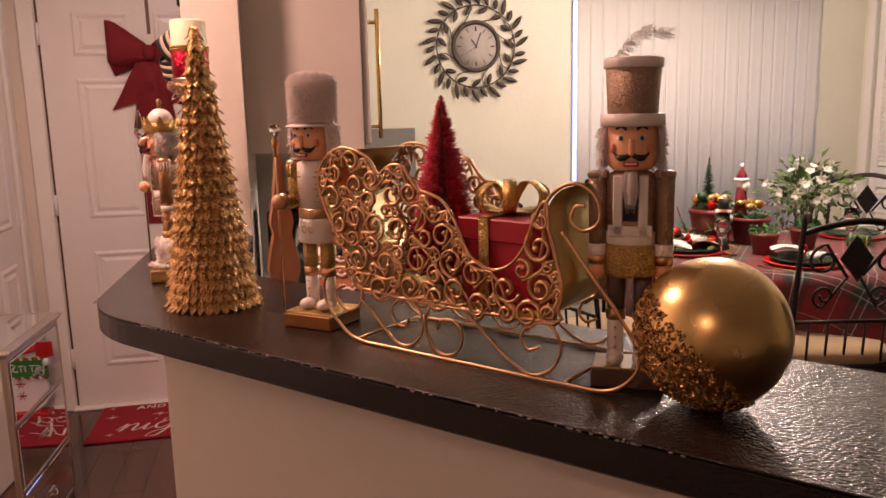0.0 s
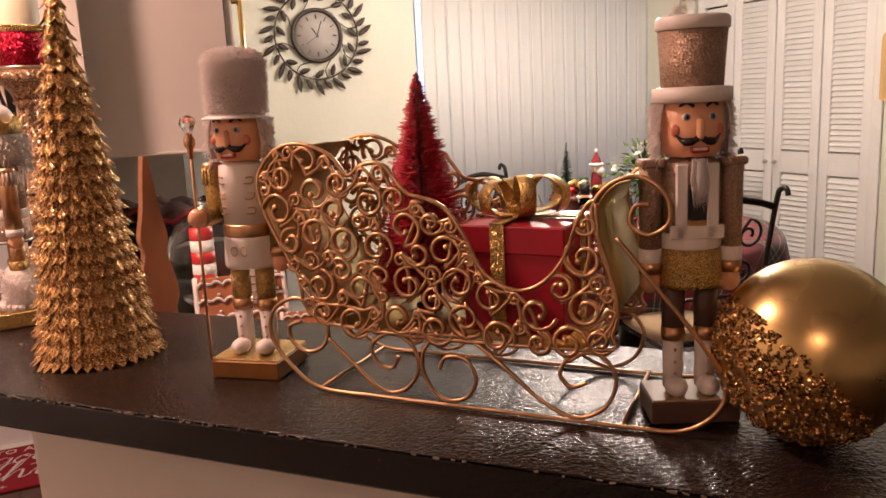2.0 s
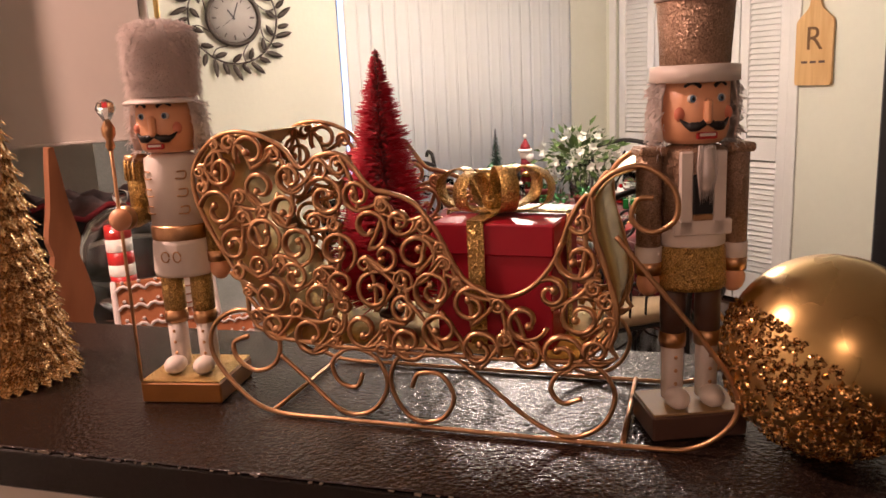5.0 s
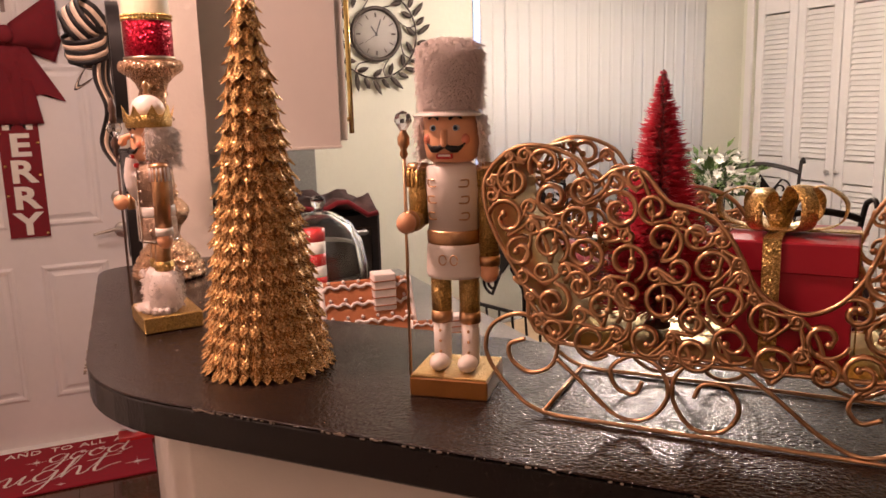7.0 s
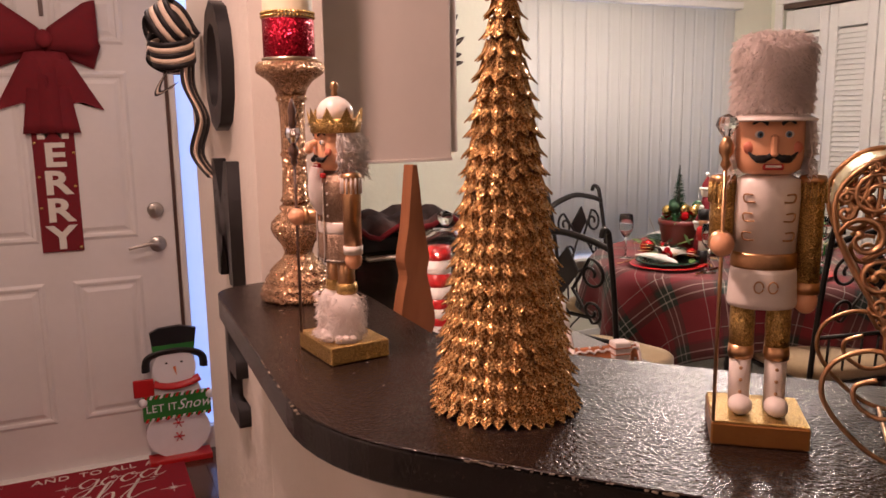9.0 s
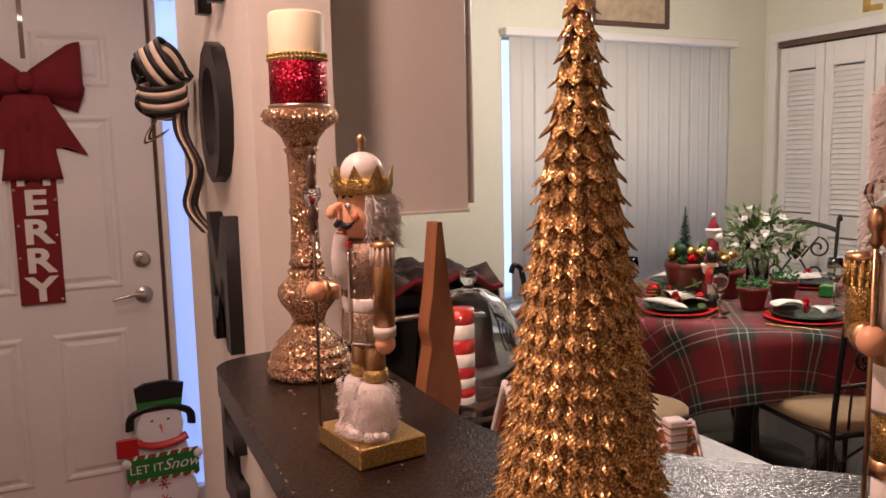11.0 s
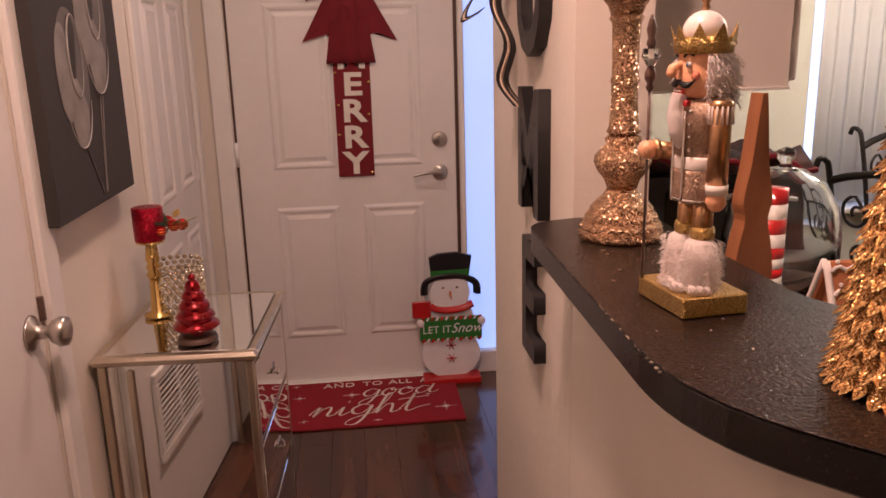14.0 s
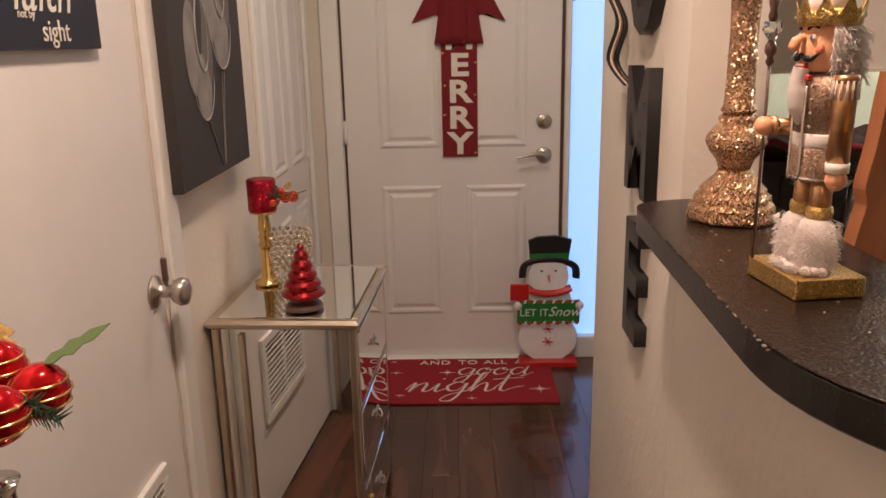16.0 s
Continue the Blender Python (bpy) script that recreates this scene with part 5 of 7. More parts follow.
# ---- gold bauble ----
ba = thing("bauble", pose(0.555, 0.877, Z_BAR + 0.0755), "large shiny gold ball ornament half covered in sequins", "ornament")
part("ball", Geo().ball((0, 0, 0), 0.0735, 64), mat("satin_gold_ball", (0.68, 0.46, 0.19), 0.27, 1.0, vary=0.12, scale=10), ba)
g, rnd = Geo(), random.Random(8)
for i in range(2600):
    u, a = rnd.random(), rnd.random() * 6.2832
    d = Vector((math.sqrt(1 - u * u) * math.cos(a), math.sqrt(1 - u * u) * math.sin(a), u))
    u = 0.22 + 0.78 * u + rnd.uniform(-0.05, 0.0)
    d = Vector((math.sqrt(max(0, 1 - u * u)) * math.cos(a), math.sqrt(max(0, 1 - u * u)) * math.sin(a), u))
    d = Vector((-0.66, 0.30, -0.68)).to_track_quat("Z", "Y") @ d
    r = 0.0737 + rnd.uniform(0, 0.0018)
    q = d.to_track_quat("Z", "Y").to_matrix().to_4x4()
    g.m = Matrix.Translation(d * r) @ q @ pose(0, 0, 0, rnd.uniform(-50, 50), rnd.uniform(-50, 50), rnd.uniform(0, 90))
    s = rnd.uniform(0.0016, 0.003)
    if rnd.random() < 0.15:
        g.ball((0, 0, 0), s * 0.8, 6)
    else:
        g.add([(s, 0, 0), (0, s, 0), (-s, 0, 0), (0, -s, 0), (0, 0, 0.0006)], [(0, 1, 4), (1, 2, 4), (2, 3, 4), (3, 0, 4), (3, 2, 1, 0)], False)
part("sequin_cover", g, SEQUIN, ba, "loose gold sequins and beads")["kind"] = "stuff"

# ---- candlestick ----
cs = thing("candlestick", pose(-0.026, 2.03, Z_BAR), "tall rose-gold glitter candlestick holding a pillar candle", "candlestick")
FOOT = [(0.055, 0), (0.062, 0.003), (0.063, 0.011), (0.0585, 0.0155), (0.061, 0.019), (0.0575, 0.0255), (0.052, 0.0285), (0.0545, 0.0325), (0.051, 0.039), (0.045, 0.0425), (0.047, 0.0465), (0.040, 0.054), (0.027, 0.066), (0.022, 0.075)]
part("foot", Geo().lathe(FOOT, n=44), GLITP, cs, "ridged glitter foot")
part("bulb", Geo().lathe([(0.022, 0.0752), (0.026, 0.088), (0.037, 0.102), (0.042, 0.114), (0.0405, 0.124), (0.031, 0.135), (0.0235, 0.1405), (0.0265, 0.1445), (0.0265, 0.149), (0.021, 0.1535)], n=40), GLITP, cs)
part("shaft", Geo().lathe([(0.021, 0.1537), (0.025, 0.158), (0.0215, 0.165), (0.0195, 0.2), (0.019, 0.225), (0.0215, 0.23), (0.019, 0.236), (0.019, 0.275), (0.0205, 0.31), (0.0245, 0.315), (0.022, 0.3205)], n=40), GLITP, cs)
part("cup", Geo().lathe([(0.022, 0.3207), (0.026, 0.332), (0.034, 0.342), (0.046, 0.350), (0.052, 0.355), (0.053, 0.363), (0.049, 0.370), (0.001, 0.370)], n=44), GLITP, cs)
cd = thing("candle", pose(-0.026, 2.03, Z_BAR + 0.3705), "ivory pillar candle wrapped in red glitter with a bead band", "candle")
part("wax", Geo().lathe([(0.036, 0), (0.0375, 0.002), (0.0375, 0.124), (0.035, 0.128), (0.02, 0.125), (0.001, 0.124)], n=36), WAX, cd)
part("glitter_wrap", Geo().lathe([(0.0377, 0.006), (0.0392, 0.007), (0.0392, 0.062), (0.0377, 0.063)], n=40), GLITR, cd, "red glitter wrap")
g = Geo()
for k in range(44):
    a = k * 2 * math.pi / 44
    for z in (0.066, 0.0715):
        g.ball((0.039 * math.cos(a), 0.039 * math.sin(a), z), 0.0027, 6)
part("bead_band", g, GOLD, cd, "gold rhinestone band")
part("rim", Geo().lathe([(0.038, 0.0015), (0.042, 0.0015), (0.042, 0.006), (0.038, 0.0062)], n=40), SILVER, cd)


# ---- hall ----
def flat_sign(parent, body, size, depth, material, at, name="lettering", **kw):
    return part(name, lettering(body, size, depth, material, **kw), None, parent, at=at)


# mirrored chest
ch = thing("mirrored_chest", pose(-0.836, 2.878, 0, 0, 0, -3.0), "mirrored chest of drawers with champagne silver trim", "chest")
cw, cdp, chh = 0.350, 0.466, 0.735
for y in (-1, 1):
    part("top_moulding", Geo().box((0, y * (cdp / 2 - 0.002), chh + 0.012), (cw + 0.02, 0.024, 0.022), 0.005).box((0, y * (cdp / 2 + 0.002), chh + 0.014), (cw + 0.026, 0.024, 0.009), 0.003), SILVER, ch)
    part("top_moulding", Geo().box((y * (cw / 2 - 0.002), 0, chh + 0.012), (0.024, cdp - 0.028, 0.0215), 0.005).box((y * (cw / 2 + 0.002), 0, chh + 0.014), (0.024, cdp - 0.03, 0.0088), 0.003), SILVER, ch)
part("top_board", Geo().box((0, 0, chh + 0.010), (cw - 0.03, cdp - 0.03, 0.016)), SILVER, ch)
part("top_glass", Geo().box((0, 0, chh + 0.0215), (cw - 0.028, cdp - 0.028, 0.005), 0.001), MIRROR, ch, "mirror glass top")
part("body", Geo().box((0, 0, 0.41), (cw - 0.02, cdp - 0.02, 0.64)), MIRROR, ch)
for sx in (-1, 1):
    for sy in (-1, 1):
        part("corner_post", Geo().box((sx * (cw / 2 - 0.008), sy * (cdp / 2 - 0.008), chh / 2), (0.018, 0.018, chh), 0.003), SILVER, ch)
for z in (0.10, 0.30, 0.515, 0.725):
    part("rail", Geo().box((cw / 2 - 0.006, 0, z), (0.012, cdp - 0.036, 0.014), 0.002), SILVER, ch)
for y in (-1, 1):
    part("side_rail", Geo().box((0, y * (cdp / 2 - 0.006), 0.09), (cw - 0.036, 0.012, 0.014), 0.002), SILVER, ch)
    part("side_strip", Geo().box((-0.105, y * (cdp / 2 - 0.005), 0.41), (0.014, 0.01, 0.62), 0.002), SILVER, ch)
for z0, z1 in ((0.307, 0.508), (0.108, 0.293), (0.523, 0.717)):
    dr = part("drawer", Geo().box((cw / 2 - 0.004, 0, (z0 + z1) / 2), (0.012, cdp - 0.05, z1 - z0 - 0.006), 0.002), MIRROR, ch)
    g = Geo()
    zc = (z0 + z1) / 2
    g.tube(smooth_path([(cw / 2 + 0.002, -0.019, zc), (cw / 2 + 0.013, -0.015, zc - 0.008), (cw / 2 + 0.015, 0, zc - 0.016), (cw / 2 + 0.013, 0.015, zc - 0.008), (cw / 2 + 0.002, 0.019, zc)]), 0.0023, 8)
    g.box((cw / 2 + 0.0035, 0, zc), (0.003, 0.05, 0.016), 0.001)
    part("handle", g, STEEL, dr, "nickel bail handle")
part("key_tassel", Geo().tube([(cw / 2 + 0.012, -0.19, 0.33), (cw / 2 + 0.012, -0.19, 0.27)], 0.001, 5).ball((cw / 2 + 0.012, -0.19, 0.262), 0.008, 10).box((cw / 2 + 0.012, -0.19, 0.245), (0.004, 0.014, 0.02), 0.002), GOLD, ch)

# red mercury glass tree on the chest
rt = thing("red_glass_tree", pose(-0.808, 2.722, 0.763), "red mercury glass tiered tree ornament on the chest", "christmas tree")
prof = [(0.034, 0.0), (0.036, 0.003), (0.034, 0.007), (0.018, 0.012), (0.016, 0.026)]
for k in range(5):
    r = 0.054 * (1 - 0.165 * k)
    z = 0.03 + 0.023 * k
    prof += [(r * 0.86, z), (r, z + 0.006), (r * 0.98, z + 0.012), (r * 0.74, z + 0.0225)]
prof += [(0.006, 0.146), (0.009, 0.152), (0.008, 0.159), (0.001, 0.163)]
part("body", Geo().lathe(prof, n=32), mat("red_mercury_glass", (0.30, 0.004, 0.009), 0.2, 0.7, vary=0.5, scale=90, coat=0.5), rt)
part("stand", Geo().lathe([(0.046, 0), (0.047, 0.004), (0.043, 0.012), (0.03, 0.016), (0.001, 0.0165)], n=32), BROWN, rt, "dark turned foot")


def sprig(parent, c, r, seed, n=26, baubles=4):
    """Fir, gold holly leaves and small striped baubles round a candle."""
    rnd = random.Random(seed)
    g = Geo()
    for k in range(max(5, n // 4)):
        d = Vector((rnd.gauss(0, 1), rnd.gauss(0, 1), rnd.gauss(0, 0.8))).normalized()
        e = Vector(c) + d * r * rnd.uniform(0.8, 1.05)
        g.tube([Vector(c), (Vector(c) + e) / 2 + Vector((0, 0, r * 0.06)), e], [0.0016, 0.0013, 0.0006], 4)
        for i in range(34):
            q = 0.3 + 0.7 * i / 33
            p = Vector(c).lerp(e, q)
            w = Vector((rnd.uniform(-1, 1), rnd.uniform(-1, 1), rnd.uniform(-1, 1)))
            w = (w - d * w.dot(d)).normalized() + d * 0.8
            g.tube([p, p + w * r * 0.14], [0.0011, 0.0004], 3)
    part("fir_sprig", g, FIR, parent)["kind"] = "stuff"
    for k in range(7):
        d = Vector((rnd.gauss(0, 1), rnd.gauss(0, 1), rnd.gauss(0, 0.7))).normalized()
        g = Geo()
        g.m = Matrix.Translation(Vector(c) + d * r * 0.75) @ d.to_track_quat("Y", "Z").to_matrix().to_4x4()
        L, wd = r * 0.85, r * 0.26
        out = [(0, 0), (wd * 0.7, L * 0.15), (wd * 0.45, L * 0.3), (wd, L * 0.42), (wd * 0.5, L * 0.58), (wd * 0.75, L * 0.72), (0, L), (-wd * 0.75, L * 0.72), (-wd * 0.5, L * 0.58), (-wd, L * 0.42), (-wd * 0.45, L * 0.3), (-wd * 0.7, L * 0.15)]
        part("holly_leaf", g.prism(out, -0.0005, 0.0005), GLITG if k % 2 else LEAFGR, parent)
    for k in range(baubles):
        a = 6.28 * k / baubles + 0.5
        p = Vector(c) + Vector((math.cos(a), math.sin(a), 0.35 * math.sin(2.3 * k))) * r * 0.62
        bb = part("small_bauble", Geo().ball(p, r * 0.34, 16), REDSH, parent, "red bauble with gold bands")
        g = Geo()
        for z in (-0.14, 0.0, 0.14):
            q = math.sqrt(0.34 ** 2 - z * z) * r * 1.01
            g.tube([(p.x + q * math.cos(i * 0.35), p.y + q * math.sin(i * 0.35), p.z + z * r) for i in range(18)], r * 0.02, 5, True)
        part("gold_band", g, GOLD, bb)


def crystal_candle(name, m, label, seed):
    t = thing(name, m, label, "candle holder")
    g = Geo()
    for j in range(9):
        z, r = 0.01 + 0.0145 * j, 0.066
        for k in range(22):
            a = 6.2832 * (k + 0.5 * (j % 2)) / 22
            g.ball((0.045 + r * math.cos(a), 0.05 + r * math.sin(a), z), 0.0068, 6)
    part("bead_bowl", g, mat("gold_crystal_bead", (0.74, 0.66, 0.50), 0.14, 0.8, vary=0.4, scale=90), t, "gold crystal bead bowl")
    part("base", Geo().lathe([(0.036, 0), (0.036, 0.006), (0.018, 0.012), (0.013, 0.1), (0.001, 0.101)]), GOLD, t)
    part("stem", Geo().lathe([(0.015, 0.1), (0.02, 0.11), (0.013, 0.12), (0.019, 0.13), (0.013, 0.14), (0.018, 0.15), (0.014, 0.188), (0.036, 0.196), (0.036, 0.2), (0.001, 0.201)], n=20), GOLD, t)
    part("candle", Geo().lathe([(0.036, 0.201), (0.0375, 0.203), (0.0375, 0.284), (0.034, 0.287), (0.001, 0.284)], n=32), GLITR, t, "dark red glitter pillar candle")
    sprig(t, (0.055, 0.0, 0.235), 0.045, seed)
    return t


crystal_candle("candle_holder", pose(-0.945, 2.93, 0.763), "red glitter candle on a gold crystal holder with holly sprig", 5)

# side table near the closet door with its ornament
st = thing("side_table", pose(-0.87, 1.49, 0), "small mirrored side table with silver trim by the closet", "side table")
part("top", Geo().box((0, 0, 0.738), (0.30, 0.36, 0.022), 0.005), SILVER, st)
part("top_glass", Geo().box((0, 0, 0.751), (0.28, 0.34, 0.004), 0.001), MIRROR, st)
for sx in (-1, 1):
    for sy in (-1, 1):
        part("leg", Geo().box((sx * 0.135, sy * 0.165, 0.363), (0.018, 0.018, 0.726), 0.003), SILVER, st)
sv = thing("ornament_vase", pose(-0.845, 1.525, 0.754), "silver mercury glass vase filled with red baubles and holly", "vase")
part("vase", Geo().lathe([(0.03, 0), (0.034, 0.004), (0.014, 0.03), (0.02, 0.06), (0.036, 0.10), (0.04, 0.14), (0.03, 0.19), (0.018, 0.22), (0.016, 0.25), (0.022, 0.262), (0.001, 0.263)], n=28), mat("mercury_silver", (0.7, 0.66, 0.58), 0.12, 1.0, vary=0.3, scale=60), sv)
sprig(sv, (0.0, 0.0, 0.34), 0.078, 9, 44, 5)

# flower painting
pt = thing("painting", pose(X_LEFT + 0.002, 2.775, 1.09, 0, 0, 90), "dark canvas painting of two grey poppies on the hall wall", "painting")
part("canvas", Geo().box((0, -0.02, 0.42), (0.54, 0.04, 0.84), 0.003), CANVAS, pt)
for fx, fz, k in ((-0.085, 0.275, 1.0), (0.075, 0.40, 1.12)):
    fl = part("painted_petal", Geo().ball((fx, -0.039, fz + 0.03), 0.085 * k, 36, (1.0, 0.05, 1.5)), GREYPAINT, pt)
    for dx, dz, r, q, m in ((-0.048, 0.02, 0.046, 2.2, PALEPAINT), (0.045, 0.02, 0.05, 2.0, GREYPAINT), (0.015, -0.055, 0.056, 1.5, PALEPAINT), (0.012, 0.055, 0.040, 2.1, CANVAS)):
        part("painted_petal", Geo().ball((fx + dx * k, -0.0405 - 0.0004 * q, fz + dz * k), r * k, 36, (1.0, 0.07, q)), m, fl)
    for dx, dz, rx, rz, a0, a1 in ((0.012, 0.055, 0.041, 0.085, 0.0, 6.28), (0.0, -0.02, 0.078, 0.118, 3.4, 6.1)):
        part("painted_rim", Geo().tube([(fx + k * (dx + rx * math.cos(a0 + (a1 - a0) * i / 30)), -0.0465, fz + k * (dz + rz * math.sin(a0 + (a1 - a0) * i / 30))) for i in range(31)], [0.0004 + 0.0016 * math.sin(math.pi * i / 30) for i in range(31)], 5), WHITELINE, fl)
for pts in (((-0.055, -0.0412, 0.13), (-0.02, -0.0412, 0.08), (0.02, -0.0412, 0.02)), ((0.075, -0.0412, 0.24), (0.055, -0.0412, 0.14), (0.035, -0.0412, 0.02)), ((0.095, -0.0412, 0.24), (0.065, -0.0412, 0.14), (0.04, -0.0412, 0.02))):
    part("painted_stem", Geo().tube(smooth_path(pts), 0.0035, 5, flat=0.3), PALEPAINT, pt)

# faith sign on the closet door
fs_ = thing("word_sign", pose(X_LEFT - 0.0035, 2.065, 1.390, 0, 0, 90), "small black wooden sign lettered walk by faith not by sight", "sign")
part("board", Geo().box((0, -0.008, 0.11), (0.42, 0.014, 0.22), 0.002), BLACK, fs_)
UP = pose(0, -0.0155, 0, 90)
for body, size, x, z, sh in (("we walk", 0.04, -0.14, 0.10, 0), ("by", 0.04, -0.14, 0.055, 0), ("faith", 0.10, 0.03, 0.085, 0.3), ("not by", 0.018, -0.02, 0.05, 0), ("sight", 0.045, 0.06, 0.026, 0)):
    flat_sign(fs_, body, size, 0.001, PRINT, pose(x, -0.0155, z, 90), shear=sh)

# door hanging: bow and letter strip
mh = thing("door_banner", pose(-0.415, Y_ENTRY - 0.001, 0), "dark red burlap door banner with bow lettered merry", "wall banner")
part("strip", Geo().box((0, -0.006, 1.19), (0.148, 0.006, 0.55), 0.001), REDFAB, mh)
for k, l in enumerate("MERRY"):
    flat_sign(mh, l, 0.125, 0.002, PRINT, pose(0, -0.0105, 1.395 - 0.107 * k, 90) @ Matrix.Diagonal((1.25, 1, 1, 1)), bold=0.004)
for k, (x, z) in enumerate(((-0.066, 1.34), (0.066, 1.30), (0.062, 1.17), (-0.063, 1.09), (0.064, 0.93), (-0.06, 1.21))):
    part("jingle_bell", Geo().ball((x, -0.013, z), 0.0065, 8), GOLD, mh)
part("hanger", Geo().box((0.0, -0.0025, 1.93), (0.016, 0.004, 0.24)), BROWN, mh)
for s in (-1, 1):
    g = Geo()
    rows = []
    for q in range(9):
        u = q / 8
        zc, hh2, dy = 1.725 + 0.05 * u, 0.038 + 0.078 * u - 0.02 * max(0, u - 0.8) * 5, 0.03 * math.sin(math.pi * u)
        rows.append([(s * (0.012 + 0.175 * u), -0.025 - dy * (1 - abs(v)) - 0.012, zc + hh2 * v) for v in (-1, -0.5, 0, 0.5, 1)])
    part("bow_loop", g.strip(rows, 0.003), REDFAB, mh)
    rows = []
    for q in range(9):
        u = q / 8
        zc, hh2, dy = 1.715 - 0.012 * u, 0.034 + 0.052 * u, 0.022 * math.sin(math.pi * u)
        rows.append([(s * (0.01 + 0.185 * u - 0.03 * u * abs(v)), -0.012 - dy * (1 - abs(v)), zc + hh2 * v) for v in (-1, -0.5, 0, 0.5, 1)])
    part("bow_loop", Geo().strip(rows, 0.003), REDFAB, mh)
    g = Geo()
    rows = [[(s * (0.015 + 0.03 * u + w * (0.04 + 0.045 * u)) + s * 0.06 * u, -0.022 - 0.012 * math.sin(5 * u + w), 1.70 - 0.24 * u + (0.035 * (1 - abs(w)) if u > 0.95 else 0)) for w in (-1, 0, 1)] for u in [i / 8 for i in range(9)]]
    part("bow_tail", g.strip(rows, 0.003), REDFAB, mh)
    g = Geo()
    rows = [[(s * (0.01 + 0.02 * u + w * (0.04 + 0.03 * u)), -0.026 - 0.008 * math.sin(4 * u + w + 1), 1.68 - 0.305 * u) for w in (-1, 0, 1)] for u in [i / 8 for i in range(9)]]
    part("bow_tail", g.strip(rows, 0.003), REDFAB, mh)
part("bow_knot", Geo().ball((0, -0.045, 1.725), 0.03, 16, (1, 0.7, 1.15)), REDFAB, mh)

# doormat
dm = thing("doormat", pose(-0.405, 3.95, 0.001), "dark red doormat with cream script before the entry door", "doormat")
part("mat", Geo().box((0, 0, 0.005), (0.735, 0.455, 0.008), 0.003), MATRED, dm)
for body, x in (("AND", -0.135), ("TO", 0.01), ("ALL", 0.13), ("A", 0.235)):
    flat_sign(dm, body, 0.060, 0.0012, PRINT, pose(x, 0.165, 0.0098), spacing=1.08)
SCRIPT = {
    "g": [((0.46, 0.40), (0.25, 0.5), (0.06, 0.28), (0.14, 0.04), (0.34, 0.08), (0.48, 0.44), (0.42, -0.1), (0.28, -0.48), (0.04, -0.46), (0.16, -0.2), (0.62, 0.06))],
    "o": [((0.36, 0.48), (0.14, 0.42), (0.04, 0.18), (0.16, 0.0), (0.36, 0.1), (0.42, 0.34), (0.3, 0.48), (0.3, 0.36), (0.58, 0.36))],
    "d": [((0.42, 0.42), (0.2, 0.48), (0.04, 0.22), (0.14, 0.0), (0.34, 0.12), (0.54, 0.6), (0.6, 1.0), (0.5, 0.5), (0.44, 0.1), (0.54, 0.0), (0.7, 0.12))],
    "n": [((0.0, 0.1), (0.1, 0.4), (0.16, 0.44), (0.12, 0.0), (0.24, 0.34), (0.4, 0.46), (0.44, 0.3), (0.42, 0.06), (0.5, 0.0), (0.64, 0.14))],
    "i": [((0.0, 0.12), (0.12, 0.42), (0.1, 0.08), (0.18, 0.0), (0.32, 0.14)), ((0.17, 0.66), (0.19, 0.70), (0.2, 0.72))],
    "h": [((0.0, 0.1), (0.22, 0.6), (0.3, 1.0), (0.2, 0.96), (0.12, 0.4), (0.1, 0.0), (0.24, 0.36), (0.38, 0.44), (0.42, 0.24), (0.42, 0.04), (0.5, 0.0), (0.64, 0.12))],
    "t": [((0.0, 0.12), (0.2, 0.6), (0.26, 0.92), (0.18, 0.4), (0.16, 0.08), (0.26, 0.0), (0.46, 0.16), (0.7, 0.24)), ((-0.1, 0.62), (0.2, 0.68), (0.62, 0.72))],
}


def script(word, x, y, size, step):
    """A word in one brush stroke a letter, thin and thick by turns."""
    for c in word:
        g = Geo()
        for stroke in SCRIPT[c]:
            pts = [(x + size * (u + 0.22 * v), y + size * v, 0.0096) for u, v in stroke]
            pts = smooth_path(pts, 5)
            rad = [size * (0.012 + 0.026 * max(0.0, (pts[i - 1].y - pts[i].y) / max(1e-6, (pts[i - 1] - pts[i]).length))) if i else size * 0.012 for i in range(len(pts))]
            g.tube(pts, rad, 6, flat=1.0)
        g.v = [(p[0], p[1], 0.0092 + min(max(p[2] - 0.0092, 0.0), 0.0012)) for p in g.v]
        part("script_letter", g, PRINT, dm)
        x += size * step[c]


ADV = {"g": 0.56, "o": 0.5, "d": 0.66, "n": 0.6, "i": 0.3, "h": 0.6, "t": 0.6}
script("good", -0.045, 0.035, 0.145, ADV)
script("night", -0.255, -0.125, 0.175, ADV)
for k, (x, y, r) in enumerate(((-0.30, 0.06, 0.03), (-0.08, 0.06, 0.038), (0.30, -0.11, 0.045), (-0.27, -0.16, 0.02), (0.31, 0.15, 0.02), (-0.32, 0.18, 0.015), (0.02, -0.19, 0.02), (-0.2, -0.06, 0.012), (0.24, 0.02, 0.015), (-0.13, 0.2, 0.014))):
    st8 = []
    for i in range(16):
        q = r if i % 4 == 0 else (r * 0.45 if i % 4 == 2 else r * 0.12)
        st8.append((x + q * math.cos(i * math.pi / 8), y + q * math.sin(i * math.pi / 8)))
    part("star_print", Geo().prism(st8, 0.0092, 0.0102), PRINT, dm)

# wooden snowman
sn = thing("snowman_sign", pose(-0.045, Y_ENTRY - 0.075, 0.0), "painted wooden snowman sign in black hat standing on the floor", "snowman")


def disc(cx, cz, rx, rz, y, th, n=40, a0=0.0):
    g = Geo()
    g.m = pose(0, y, 0, 90)
    return g.prism([(cx + rx * math.cos(a0 + i * 6.2832 / n), cz + rz * math.sin(a0 + i * 6.2832 / n)) for i in range(n)], -th / 2, th / 2)


